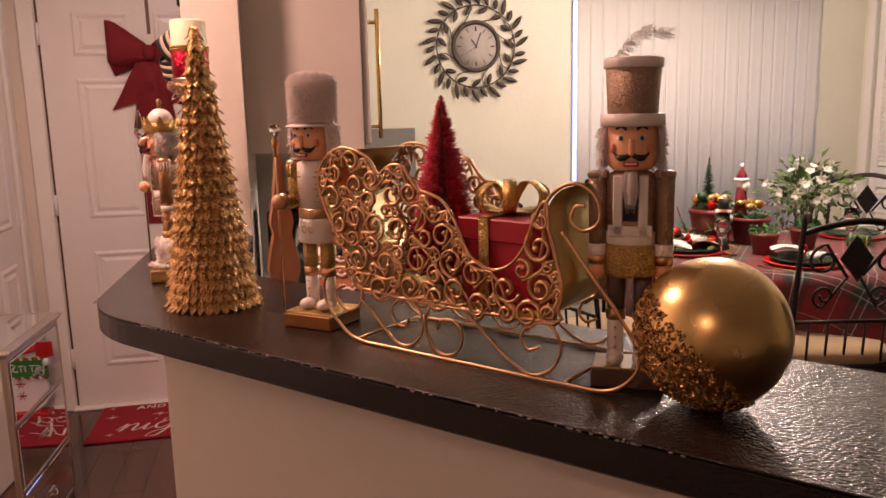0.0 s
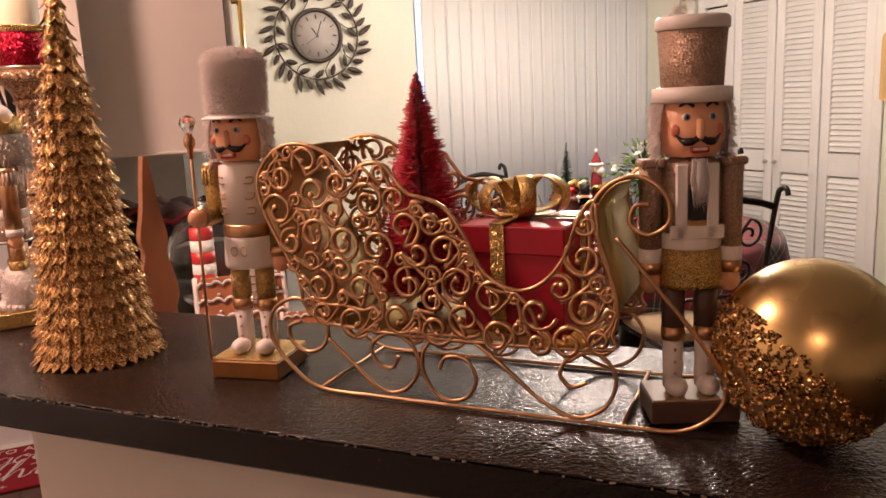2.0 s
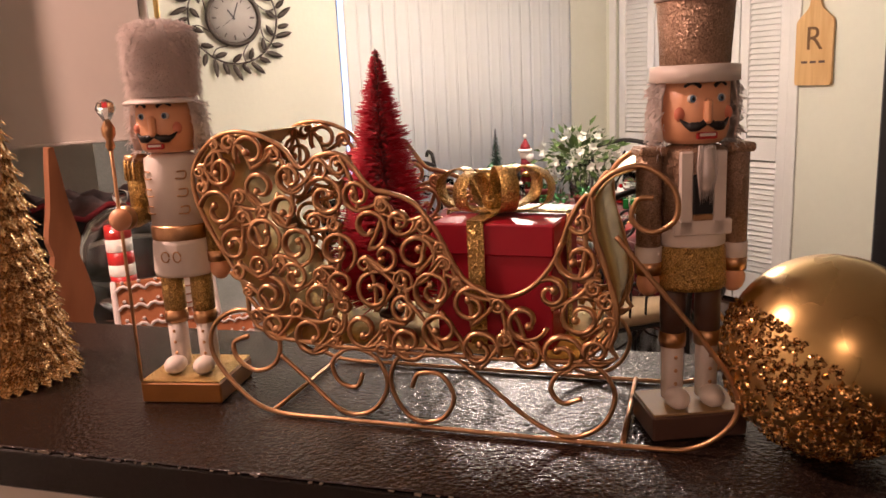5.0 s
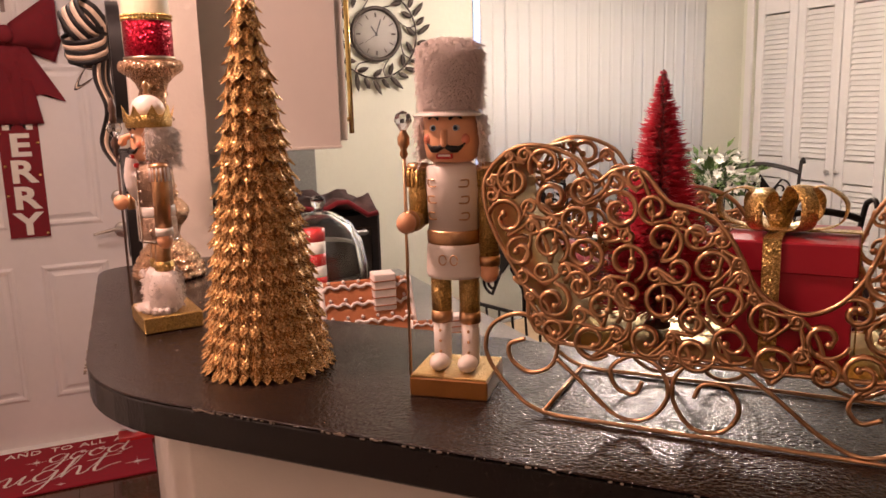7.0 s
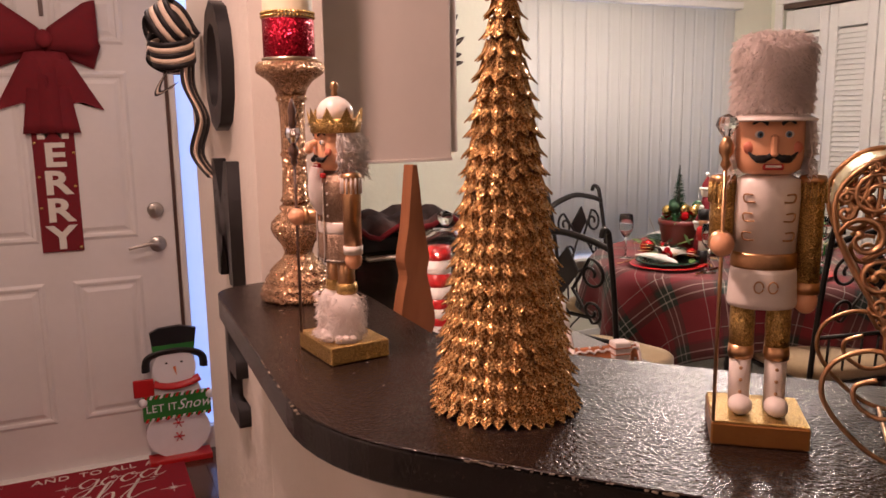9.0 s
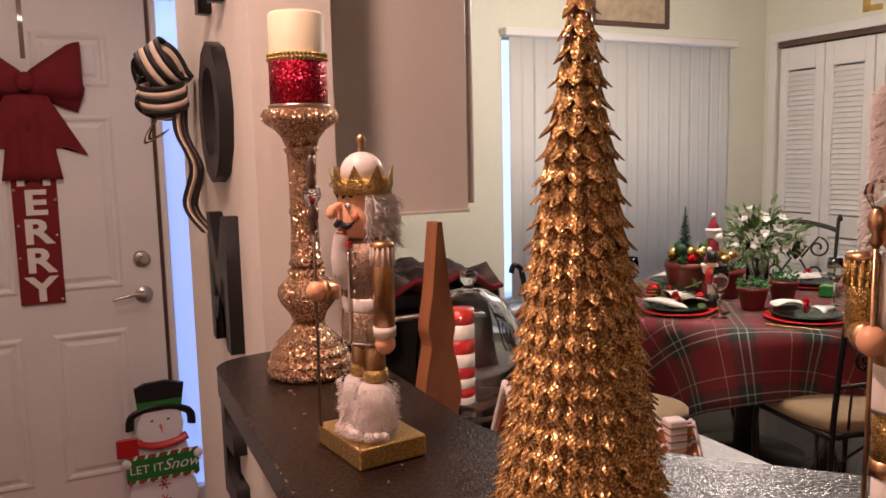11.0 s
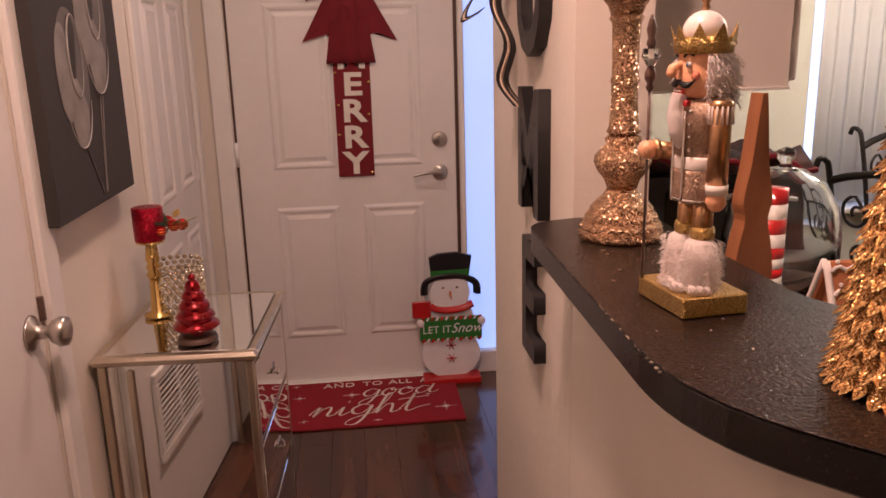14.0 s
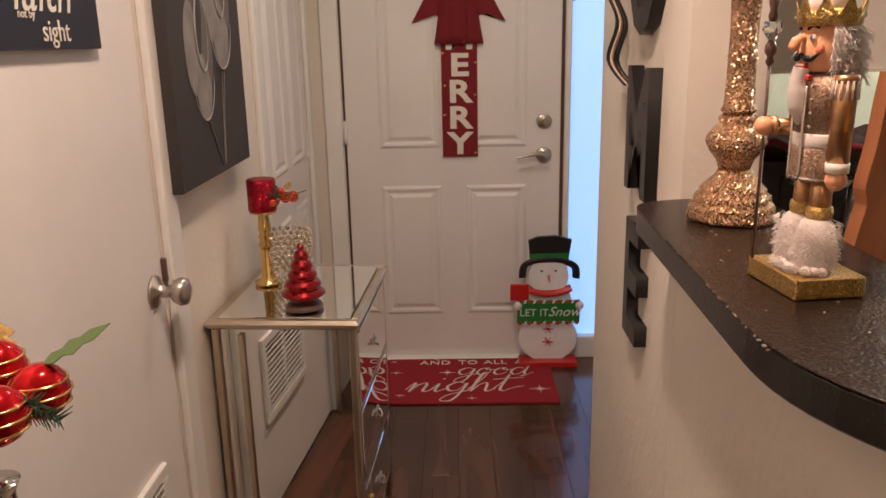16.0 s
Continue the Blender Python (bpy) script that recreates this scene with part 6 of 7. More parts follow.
SNOWW = mat("painted_snow_white", (0.80, 0.80, 0.82), 0.5, vary=0.06, scale=15)
part("stand", Geo().box((0.0, -0.01, 0.013), (0.25, 0.09, 0.026), 0.003), REDP, sn)
part("lower_body", disc(0, 0.125, 0.128, 0.112, 0, 0.022), SNOWW, sn)
part("upper_body", disc(0, 0.29, 0.10, 0.09, 0.004, 0.022), SNOWW, sn)
hd = part("head", disc(0, 0.405, 0.086, 0.082, 0.0, 0.02), SNOWW, sn)
part("nose", Geo().tube([(0, -0.012, 0.41), (0.006, -0.014, 0.375)], [0.009, 0.001], 8, flat=0.4), mat("carrot_orange", (0.7, 0.18, 0.04), 0.5), hd)
for s in (-1, 1):
    part("eye", Geo().ball((s * 0.03, -0.011, 0.428), 0.006, 8, (1, 0.4, 0.7)), BLACK, hd)
    part("mitten", Geo().ball((s * 0.133, -0.022, 0.275), 0.018, 12, (1, 0.6, 1.1)), SNOWW, sn)
part("hat_brim", Geo().tube(smooth_path([(-0.112, -0.004, 0.40), (-0.10, -0.004, 0.455), (-0.03, -0.004, 0.475), (0.05, -0.004, 0.472), (0.11, -0.004, 0.445), (0.118, -0.004, 0.395)]), 0.021, 10, flat=0.55), BLACK, sn)
g = Geo()
g.m = pose(0, -0.002, 0, 90)
part("hat", g.prism([(-0.078, 0.465), (0.08, 0.468), (0.096, 0.565), (0.03, 0.582), (-0.05, 0.578), (-0.088, 0.562)], -0.011, 0.011), BLACK, sn)
g = Geo()
g.m = pose(0, -0.004, 0, 90)
part("hat_band", g.prism([(-0.08, 0.475), (0.082, 0.478), (0.087, 0.508), (-0.083, 0.506)], -0.011, 0.0115), GREENP, sn)
g = Geo()
part("scarf", g.tube(smooth_path([(-0.085, -0.01, 0.345), (-0.03, -0.013, 0.33), (0.04, -0.013, 0.333), (0.098, -0.01, 0.352)]), 0.018, 10, flat=0.5).box((-0.125, -0.012, 0.335), (0.08, 0.012, 0.075), 0.004), REDP, sn)
sg = part("sign_board", Geo().box((0, -0.016, 0.245), (0.27, 0.012, 0.105), 0.002), GREENP, sn, "green sign board lettered let it snow")
for z in (0.196, 0.294):
    for k in range(13):
        g = Geo()
        g.m = pose(0, -0.0225, 0, 90)
        x = -0.13 + 0.0205 * k
        g.prism([(x, z - 0.008), (x + 0.0105, z - 0.008), (x + 0.0185, z + 0.008), (x + 0.008, z + 0.008)], -0.001, 0.001)
        part("stripe", g, SNOWW if k % 2 else REDP, sg)
flat_sign(sg, "LET IT", 0.046, 0.001, SNOWW, pose(-0.062, -0.0228, 0.243, 90))
flat_sign(sg, "Snow", 0.062, 0.001, SNOWW, pose(0.066, -0.0228, 0.246, 90), shear=0.4)
for z in (0.165, 0.105):
    g = Geo()
    for k in range(3):
        a = k * math.pi / 3
        g.tube([(0.022 * math.cos(a), -0.0125, z + 0.022 * math.sin(a)), (-0.022 * math.cos(a), -0.0125, z - 0.022 * math.sin(a))], 0.003, 5, flat=0.4)
    part("snowflake_button", g, REDP, sn)

# big black letters on the end wall of the hall, with a ribbon bow
for k, (l, z) in enumerate((("H", 1.81), ("O", 1.505), ("M", 1.20), ("E", 0.90))):
    lt = lettering(l, 0.34, 0.02, BLACK, bold=0.006)
    ob = solid("wall_letter", lt, None, "large black wooden letter hung on the cream wall", "letter", pose(-0.0665, 2.43, z, 90, 0, -90) @ Matrix.Diagonal((0.78, 1, 1.3, 1)), "letters on the hall wall")
rb = thing("ribbon_bow", pose(-0.080, 2.72, 1.595, 0, 0, -90), "black and cream striped ribbon bow with trailing tails", "bow")
CREAMR = mat("cream_ribbon", (0.72, 0.58, 0.46), 0.7, vary=0.1, scale=40, bump=0.2, bump_scale=900)
BLACKR = mat("black_ribbon", (0.014, 0.012, 0.013), 0.55, vary=0.1, scale=40, bump=0.2, bump_scale=900)


def striped_ribbon(name, pts, across, cuts=5):
    """A ribbon along pts in even stripes, dark outside, each stripe a thin sheet."""
    dark, pale = Geo(), Geo()
    for k in range(cuts):
        a, b = -1 + 2 * k / cuts, -1 + 2 * (k + 1) / cuts
        (pale if k % 2 else dark).strip([[p + w * a, p + w * b] for p, w in zip(pts, across)], 0.0011)
    ob = part(name, dark, BLACKR, rb)
    part("stripe", pale, CREAMR, ob, "cream ribbon stripe")


for deg, out, turn, L in ((150, 0.8, 20, 0.112), (35, 0.8, -15, 0.115), (205, 0.9, -30, 0.108), (-30, 0.9, 35, 0.110), (95, 1.1, 60, 0.098), (-90, 1.2, -70, 0.088)):
    d = Vector((math.cos(radians(deg)), -out, math.sin(radians(deg)))).normalized()
    side = d.orthogonal().normalized()
    side = Matrix.Rotation(radians(turn), 3, d) @ side
    bulge = d.cross(side)
    ring = [(0.0, 0.0), (0.25, 0.26), (0.6, 0.44), (0.92, 0.30), (1.02, 0.0), (0.92, -0.30), (0.6, -0.44), (0.25, -0.26), (0.0, 0.0)]
    pts = smooth_path([d * L * u + bulge * L * v for u, v in ring], 4)
    striped_ribbon("loop", pts, [side * 0.030] * len(pts))
part("knot", Geo().ball((0, -0.022, 0), 0.017, 14, (1, 1, 1.2)), BLACKR, rb)
for x0, y0 in ((0.0, 0.0), (0.03, -0.012)):
    pts = smooth_path([(x0, y0, -0.02), (x0 + 0.05, y0 - 0.012, -0.10), (x0 + 0.11, y0 + 0.006, -0.175), (x0 + 0.12, y0 - 0.012, -0.25), (x0 + 0.18, y0 + 0.012, -0.30)], 6)
    striped_ribbon("tail", pts, [Vector((0.015, -0.013, 0.003))] * len(pts), 3)
pts = smooth_path([(-0.01, -0.02, -0.03), (-0.035, -0.062, -0.085), (-0.02, -0.075, -0.118), (0.012, -0.04, -0.10)], 5)
striped_ribbon("tail", pts, [Vector((0.010, 0.006, 0.006))] * len(pts), 3)

# ---- kitchen things ----
g = Geo()
g.m = pose(0, 0, 0, 90)
half = [(p.x, p.y) for p in smooth_path([(0.004, 0.43, 0), (0.009, 0.39, 0), (0.015, 0.335, 0), (0.023, 0.295, 0), (0.025, 0.275, 0), (0.020, 0.252, 0), (0.027, 0.222, 0), (0.034, 0.185, 0), (0.034, 0.165, 0), (0.027, 0.142, 0), (0.036, 0.105, 0), (0.044, 0.065, 0), (0.044, 0.045, 0)], 3)] + [(0.02, 0.04), (0.02, 0.0)]
g.prism([(x, z) for x, z in reversed(half)] + [(-x, z) for x, z in half], -0.012, 0.012)
solid("wooden_tree", g, PINE, "flat oiled wooden christmas tree cut-out behind the bar", "christmas tree", pose(0.147, 1.972, 0.91, 0, 0, 14))
ov = thing("toaster_oven", pose(0.294, 2.515, 0.91), "black countertop oven with glass door on the kitchen counter", "oven")
part("body", Geo().box((0, 0, 0.135), (0.37, 0.32, 0.25), 0.008), BLACK, ov)
part("door", Geo().box((0.02, -0.163, 0.13), (0.28, 0.008, 0.19), 0.003), mat("dark_oven_glass", (0.02, 0.015, 0.012), 0.08, vary=0), ov)
part("handle", Geo().tube([(-0.1, -0.19, 0.215), (0.14, -0.19, 0.215)], 0.006, 8).tube([(-0.1, -0.165, 0.215), (-0.1, -0.19, 0.215)], 0.005, 8).tube([(0.14, -0.165, 0.215), (0.14, -0.19, 0.215)], 0.005, 8), STEEL, ov)
for sx in (-1, 1):
    for sy in (-1, 1):
        part("foot", Geo().lathe([(0.012, 0), (0.012, 0.012)], (sx * 0.15, sy * 0.12, 0), 10), BLACK, ov)
rnd = random.Random(31)
kc = thing("kitchen_towel", pose(0.294, 2.48, 1.172), "rumpled dark red patterned kitchen towel over the oven", "towel")
rows = [[(-0.17 + 0.34 * i / 14, -0.15 + 0.26 * j / 9, 0.012 + 0.012 * math.sin(i * 1.3 + j) + 0.010 * math.cos(i * 0.7 - j * 1.6)) for j in range(10)] for i in range(15)]
part("cloth", Geo().strip(rows, 0.012), CLOTHK, kc)
part("red_trim", Geo().tube([Vector(r[0]) + Vector((0, -0.004, 0.002)) for r in rows], 0.006, 6), REDFAB, kc)
dmn = thing("glass_cloche", pose(0.262, 2.09, 0.91), "clear glass cake dome on a dark wooden stand", "cake dome")
part("stand", Geo().lathe([(0.07, 0), (0.07, 0.006), (0.03, 0.02), (0.03, 0.055), (0.098, 0.066), (0.102, 0.070), (0.102, 0.078), (0.001, 0.078)], n=32), BROWN, dmn)
dome = [(0.094, 0.0785), (0.09, 0.083), (0.09, 0.20), (0.083, 0.245), (0.062, 0.282), (0.030, 0.302), (0.010, 0.306), (0.008, 0.312), (0.014, 0.320), (0.014, 0.332), (0.001, 0.338)]
part("dome", Geo().lathe(dome, n=40).lathe([(r - 0.007, z - 0.005) for r, z in reversed(dome[1:7])], n=40), GLASS, dmn).visible_shadow = False
cn = thing("striped_canister", pose(0.250, 2.10, 0.989), "red and white striped canister under the glass dome", "canister")
for k in range(8):
    part("stripe", Geo().lathe([(0.0235, 0.024 * k), (0.024, 0.024 * k + 0.001), (0.024, 0.024 * k + 0.0235), (0.001, 0.0238 + 0.024 * k)], n=24), REDP if k % 2 else LINEN, cn)


def gingerbread(m, s, label):
    t = thing("gingerbread_house", m, label, "gingerbread house")
    w, d, h, rz = 0.10 * s, 0.085 * s, 0.08 * s, 0.085 * s
    g = Geo()
    g.m = pose(0, 0, 0, 0, 0, 90) @ pose(0, 0, 0, 90)
    g.prism([(-d / 2, 0), (d / 2, 0), (d / 2, h), (0, h + rz * 0.9), (-d / 2, h)], -w / 2, w / 2)
    part("walls", g, GINGER, t)
    for sd in (-1, 1):
        g = Geo()
        ang = math.degrees(math.atan2(rz, d / 2))
        L = math.hypot(rz, d / 2) * 1.28
        g.m = Matrix.Translation((0, 0, h + rz)) @ Matrix.Rotation(radians(-sd * ang), 4, "X") @ Matrix.Translation((0, sd * L / 2, 0))
        g.box((0, 0, 0), (w * 1.2, L, 0.008 * s), 0.002)
        rf = part("roof", g, GINGER, t, "gingerbread roof piped with icing")
        q = Geo()
        q.m = g.m
        for k in range(5):
            y = -L / 2 + L * (k + 0.5) / 5
            q.tube([(-w * 0.58 + w * 1.16 * i / 24, y + 0.006 * s * abs(math.sin(i * 0.9)), 0.006 * s) for i in range(25)], 0.0022 * s, 6)
        for e in (-1, 1):
            q.tube([(e * w * 0.6, -L / 2 + L * i / 10, 0.002 * s) for i in range(11)], 0.004 * s, 6)
        q.tube([(-w * 0.6 + w * 1.2 * i / 10, sd * L / 2, 0) for i in range(11)], 0.0045 * s, 6)
        for k in range(5):
            for i in range(6):
                q.ball((-w * 0.5 + w * i / 5, -L / 2 + L * (k + 0.95) / 5, 0.006 * s), 0.0025 * s, 6)
        part("icing", q, ICING, rf)
    cm = part("chimney", Geo().box((w * 0.22, -d * 0.16, h + rz * 0.85), (0.03 * s, 0.026 * s, 0.05 * s), 0.002), ICING, t, "iced chimney")
    q = Geo()
    for k in range(4):
        q.tube([(w * 0.22 + 0.0155 * s * a, -d * 0.16 + 0.0135 * s * b, h + rz * 0.98 - 0.018 * s - rz * 0.13 + 0.011 * s * k) for a, b in ((-1, -1), (1, -1), (1, 1), (-1, 1))], 0.0012, 5, True)
    part("brick_lines", q, GINGER, cm)
    part("window", Geo().box((-0.02 * s, -d / 2 - 0.001, h * 0.5), (0.022 * s, 0.004, 0.028 * s), 0.001), ICING, t)
    part("door", Geo().box((0.022 * s, -d / 2 - 0.001, h * 0.38), (0.022 * s, 0.004, 0.05 * s), 0.001), ICING, t)
    part("snow_base", Geo().box((0, 0, 0.004), (w * 1.45, d * 1.6, 0.008), 0.003), ICING, t)


gingerbread(pose(0.278, 1.862, 0.91, 0, 0, -6), 1.28, "gingerbread house ornament with pink roof and white icing")
gingerbread(pose(0.385, 1.775, 0.91, 0, 0, -12), 0.9, "small gingerbread cottage ornament with snowy iced roof")


# ---- dining side ----
# clock in a wreath of metal leaves
ck = thing("wall_clock", pose(1.30, Y_DINE, 1.785, 90) @ Matrix.Scale(1.08, 4), "round wall clock framed by a bronze metal leaf wreath", "clock")
part("dial", Geo().lathe([(0.118, 0.010), (0.118, 0.022), (0.001, 0.0225)], n=48), DIAL, ck)
part("bezel", Geo().tube([(0.125 * math.cos(a), 0.125 * math.sin(a), 0.024) for a in [i * 0.1309 for i in range(48)]], 0.011, 10, True), CLOCKM, ck)
for k in range(12):
    a = k * math.pi / 6
    g = Geo()
    g.m = pose(0, 0, 0, 0, 0, -30 * k)
    part("numeral_mark", g.box((0, 0.092, 0.0235), (0.004 if k % 3 else 0.008, 0.022, 0.002)), CLOCKM, ck)
for nm, deg, L, w in (("hour_hand", 325, 0.055, 0.006), ("minute_hand", 20, 0.085, 0.005), ("second_hand", 235, 0.08, 0.002)):
    g = Geo()
    g.m = pose(0, 0, 0, 0, 0, -deg)
    part(nm, g.box((0, L / 2 - 0.01, 0.026), (w, L, 0.0015)), BLACK, ck)
ring = [(0.215 * math.cos(a), 0.215 * math.sin(a), 0.02) for a in [i * 0.1047 for i in range(60)]]
part("wreath_ring", Geo().tube(ring, 0.0045, 8, True), CLOCKM, ck)
for k in range(8):
    a = k * math.pi / 4 + 0.2
    p = (0.215 * math.cos(a), 0.215 * math.sin(a))
    q = (0.135 * math.cos(a + 0.3), 0.135 * math.sin(a + 0.3))
    part("spoke", Geo().tube(smooth_path([(p[0], p[1], 0.02), ((p[0] + q[0]) / 2 + 0.02 * math.sin(a), (p[1] + q[1]) / 2 - 0.02 * math.cos(a), 0.02), (q[0], q[1], 0.02)]), 0.003, 6), CLOCKM, ck)
LG = Geo()
rowsL = [[(w * 0.0135 * math.sin(math.pi * min(1, u * 0.9 + 0.1)) ** 0.8, 0.06 * u, 0.004 * (1 - w * w) + 0.004 * u) for w in (-1, 0, 1)] for u in (0, 0.15, 0.35, 0.6, 0.82, 1.0)]
leafm = LG.strip(rowsL, 0.0015).mesh("leaf", CLOCKM)
rnd = random.Random(6)
for k in range(30):
    a = k * 2 * math.pi / 30
    for s, r0 in ((1, 0.222), (-1, 0.208)):
        if s < 0 and k % 2:
            continue
        x, y = r0 * math.cos(a), r0 * math.sin(a)
        tilt = math.degrees(a) + (90 if s > 0 else 90) + (-58 if s > 0 else 50) + rnd.uniform(-8, 8)
        L = 1.45 if (s > 0 and k % 2 == 0) else 1.0
        part("leaf", leafm, None, ck, at=pose(x, y, 0.022, 0, 0, tilt - 90 + 0) @ Matrix.Diagonal((1, L, 1, 1)))
    if k % 3 == 0:
        part("berry", Geo().ball((0.262 * math.cos(a + 0.1), 0.262 * math.sin(a + 0.1), 0.022), 0.008, 8), CLOCKM, ck)

# picture and letters above, cutting board
fp = thing("framed_picture", pose(2.77, Y_DINE, 2.155), "dark wood framed sepia print over the window", "picture")
g = Geo()
for c, s in (((-0.275, -0.012, 0.11), (0.03, 0.024, 0.22)), ((0.275, -0.012, 0.11), (0.03, 0.024, 0.22)), ((0, -0.012, 0.015), (0.52, 0.024, 0.03)), ((0, -0.012, 0.205), (0.52, 0.024, 0.03))):
    g.box(c, s, 0.004)
part("frame", g, BROWN, fp)
part("print", Geo().box((0, -0.006, 0.11), (0.525, 0.006, 0.165)), mat("sepia_print", (0.5, 0.40, 0.27), 0.7, vary=0.35, scale=18), fp)
for k, (l, y) in enumerate((("E", 3.99), ("A", 3.66), ("T", 3.36))):
    solid("wall_letter", lettering(l, 0.26, 0.02, GOLD, bold=0.004), None, "large gold letter above the closet doors", "letter", pose(X_RIGHT - 0.0115, y, 2.27, 90, 0, -90), "gold letters above the closet")
bd = thing("cutting_board", pose(X_RIGHT - 0.0175, 3.15, 1.295, 0, 0, -90), "bamboo paddle board engraved with the letter R", "cutting board")
g = Geo()
g.m = pose(0, 0, 0, 90)
part("board", g.prism(rounded([(-0.105, 0), (0.105, 0), (0.105, 0.33), (0.03, 0.40), (0.03, 0.49), (-0.03, 0.49), (-0.03, 0.40), (-0.105, 0.33)], [0.02] * 3 + [0.03, 0.02, 0.02, 0.03, 0.02], 5), -0.009, 0.009), BAMBOO, bd)
flat_sign(bd, "R", 0.17, 0.001, mat("burnt_engraving", (0.16, 0.08, 0.03), 0.7), pose(0, -0.0098, 0.235, 90))
for x in (-0.05, 0.0, 0.05):
    part("engraved_bar", Geo().box((x, -0.0095, 0.12), (0.035, 0.001, 0.012)), BROWN, bd)
# made-up box for a dark shape of unknown kind, such as a fridge
solid("tall_dark_box", Geo().box((X_RIGHT - 0.31, 2.05, 0.92), (0.60, 0.78, 1.84), 0.012), BLACK, "tall plain black box standing in for an unidentified dark object", "cabinet")

# table
TX, TY, TR = 2.47, 3.52, 0.66
tb = thing("dining_table", pose(TX, TY, 0), "round dining table on a dark iron pedestal", "table")
part("tabletop", Geo().lathe([(TR - 0.03, 0.715), (TR - 0.01, 0.72), (TR - 0.01, 0.742), (0.001, 0.743)], n=48), BROWN, tb)
part("pedestal", Geo().lathe([(0.26, 0.0), (0.26, 0.02), (0.06, 0.06), (0.045, 0.35), (0.07, 0.6), (0.22, 0.714), (0.001, 0.7145)], n=28), IRON, tb)
# tablecloth: a square sheet over the round top, hanging in folds
N = 57
SIDE = 0.93
ROT = math.radians(52)
vs, uvs = [], []
for i in range(N):
    for j in range(N):
        u, w = -SIDE + 2 * SIDE * i / (N - 1), -SIDE + 2 * SIDE * j / (N - 1)
        r, a = math.hypot(u, w), math.atan2(w, u)
        if r <= TR:
            rr, z = r, 0.7475
        else:
            o = r - TR
            bend = min(o, 0.06)
            fold = math.sin(a * 9 + 0.6 * math.sin(a * 3)) * min(o, 0.3) * 0.16
            rr = TR + 0.012 + 0.03 * math.sin(min(1, bend / 0.06) * math.pi / 2) + fold + 0.10 * o
            z = 0.7475 - (o - 0.012) * 0.985 if o > 0.03 else 0.7475 - o * 0.55
        vs.append((rr * math.cos(a + ROT), rr * math.sin(a + ROT), z))
        uvs.append((u, w))
fs = [(i * N + j, (i + 1) * N + j, (i + 1) * N + j + 1, i * N + j + 1) for i in range(N - 1) for j in range(N - 1)]
me = bpy.data.meshes.new("tablecloth")
me.from_pydata(vs, [], fs)
me.materials.append(PLAID)
uvl = me.uv_layers.new(name="UVMap")
for p in me.polygons:
    p.use_smooth = True
    for li, vi in zip(p.loop_indices, p.vertices):
        uvl.data[li].uv = uvs[vi]
tc_ = new("tablecloth", me)
tc_.matrix_world = pose(TX, TY, 0)
tc_.modifiers.new("thickness", "SOLIDIFY").thickness = 0.0025
tagged(tc_, "red tartan plaid tablecloth with pale stripes hanging in folds", "tablecloth")
ZT = 0.751


def place_setting(x, y, turn, label_side):
    m = pose(x, y, ZT, 0, 0, turn)
    chg = solid("charger_plate", Geo().lathe([(0.09, 0), (0.155, 0.008), (0.16, 0.012), (0.158, 0.014), (0.10, 0.006), (0.001, 0.006)], n=40), REDP, "red charger plate on the plaid cloth", "plate", m, "chargers")
    dp = solid("dinner_plate", Geo().lathe([(0.07, 0), (0.128, 0.014), (0.135, 0.02), (0.132, 0.022), (0.08, 0.008), (0.001, 0.008)], n=40), GREENPL, "dark green dinner plate on a charger", "plate", m @ pose(0, 0, 0.0075), "dinner plates")
    nk = thing("napkin", m @ pose(0, 0, 0.026), "folded white linen napkin in a red beaded ring", "napkin", "napkins")
    for k in range(5):
        a = radians(-40 + 20 * k)
        g = Geo()
        rows = [[((0.02 + 0.11 * u) * math.cos(a) + w * (0.012 + 0.025 * u) * -math.sin(a), (0.02 + 0.11 * u) * math.sin(a) + w * (0.012 + 0.025 * u) * math.cos(a), 0.012 + 0.018 * u * (1 - u) * 3 + 0.008 * abs(w) + 0.004 * k) for w in (-1, -0.4, 0.4, 1)] for u in [i / 6 for i in range(7)]]
        part("fold", g.strip(rows, 0.003), LINEN, nk)
        g = Geo()
        rows = [[(-(0.02 + 0.07 * u) + 0 * w, (w * (0.015 + 0.03 * u)) + 0.03 * (k - 2) * u, 0.012 + 0.012 * u * (1 - u) * 3 + 0.003 * k) for w in (-1, 0, 1)] for u in [i / 5 for i in range(6)]]
        part("fold", g.strip(rows, 0.003), LINEN, nk)
    part("napkin_ring", Geo().tube([(0.0, 0.022 * math.cos(a), 0.022 + 0.02 * math.sin(a)) for a in [i * 0.3927 for i in range(16)]], 0.006, 8, True).ball((0, 0, 0.045), 0.014, 12), REDSH, nk)
    for k, (dy, nm) in enumerate(((-0.19, "knife"), (0.185, "fork"))):
        g = Geo()
        g.m = m @ pose(0.0, dy, 0.003)
        g.box((-0.05, 0, 0), (0.10, 0.010, 0.003), 0.001).box((0.05, 0, 0), (0.10, 0.017 if k else 0.014, 0.002), 0.0008)
        solid(nm, g, GOLD, "gold table " + nm + " beside the plate", "cutlery", None, "cutlery")


for k, (x, y, tn) in enumerate(((2.30, 3.08, 115), (1.98, 3.47, 20), (2.95, 3.60, 190), (2.45, 3.97, -80))):
    place_setting(x, y, tn, k)


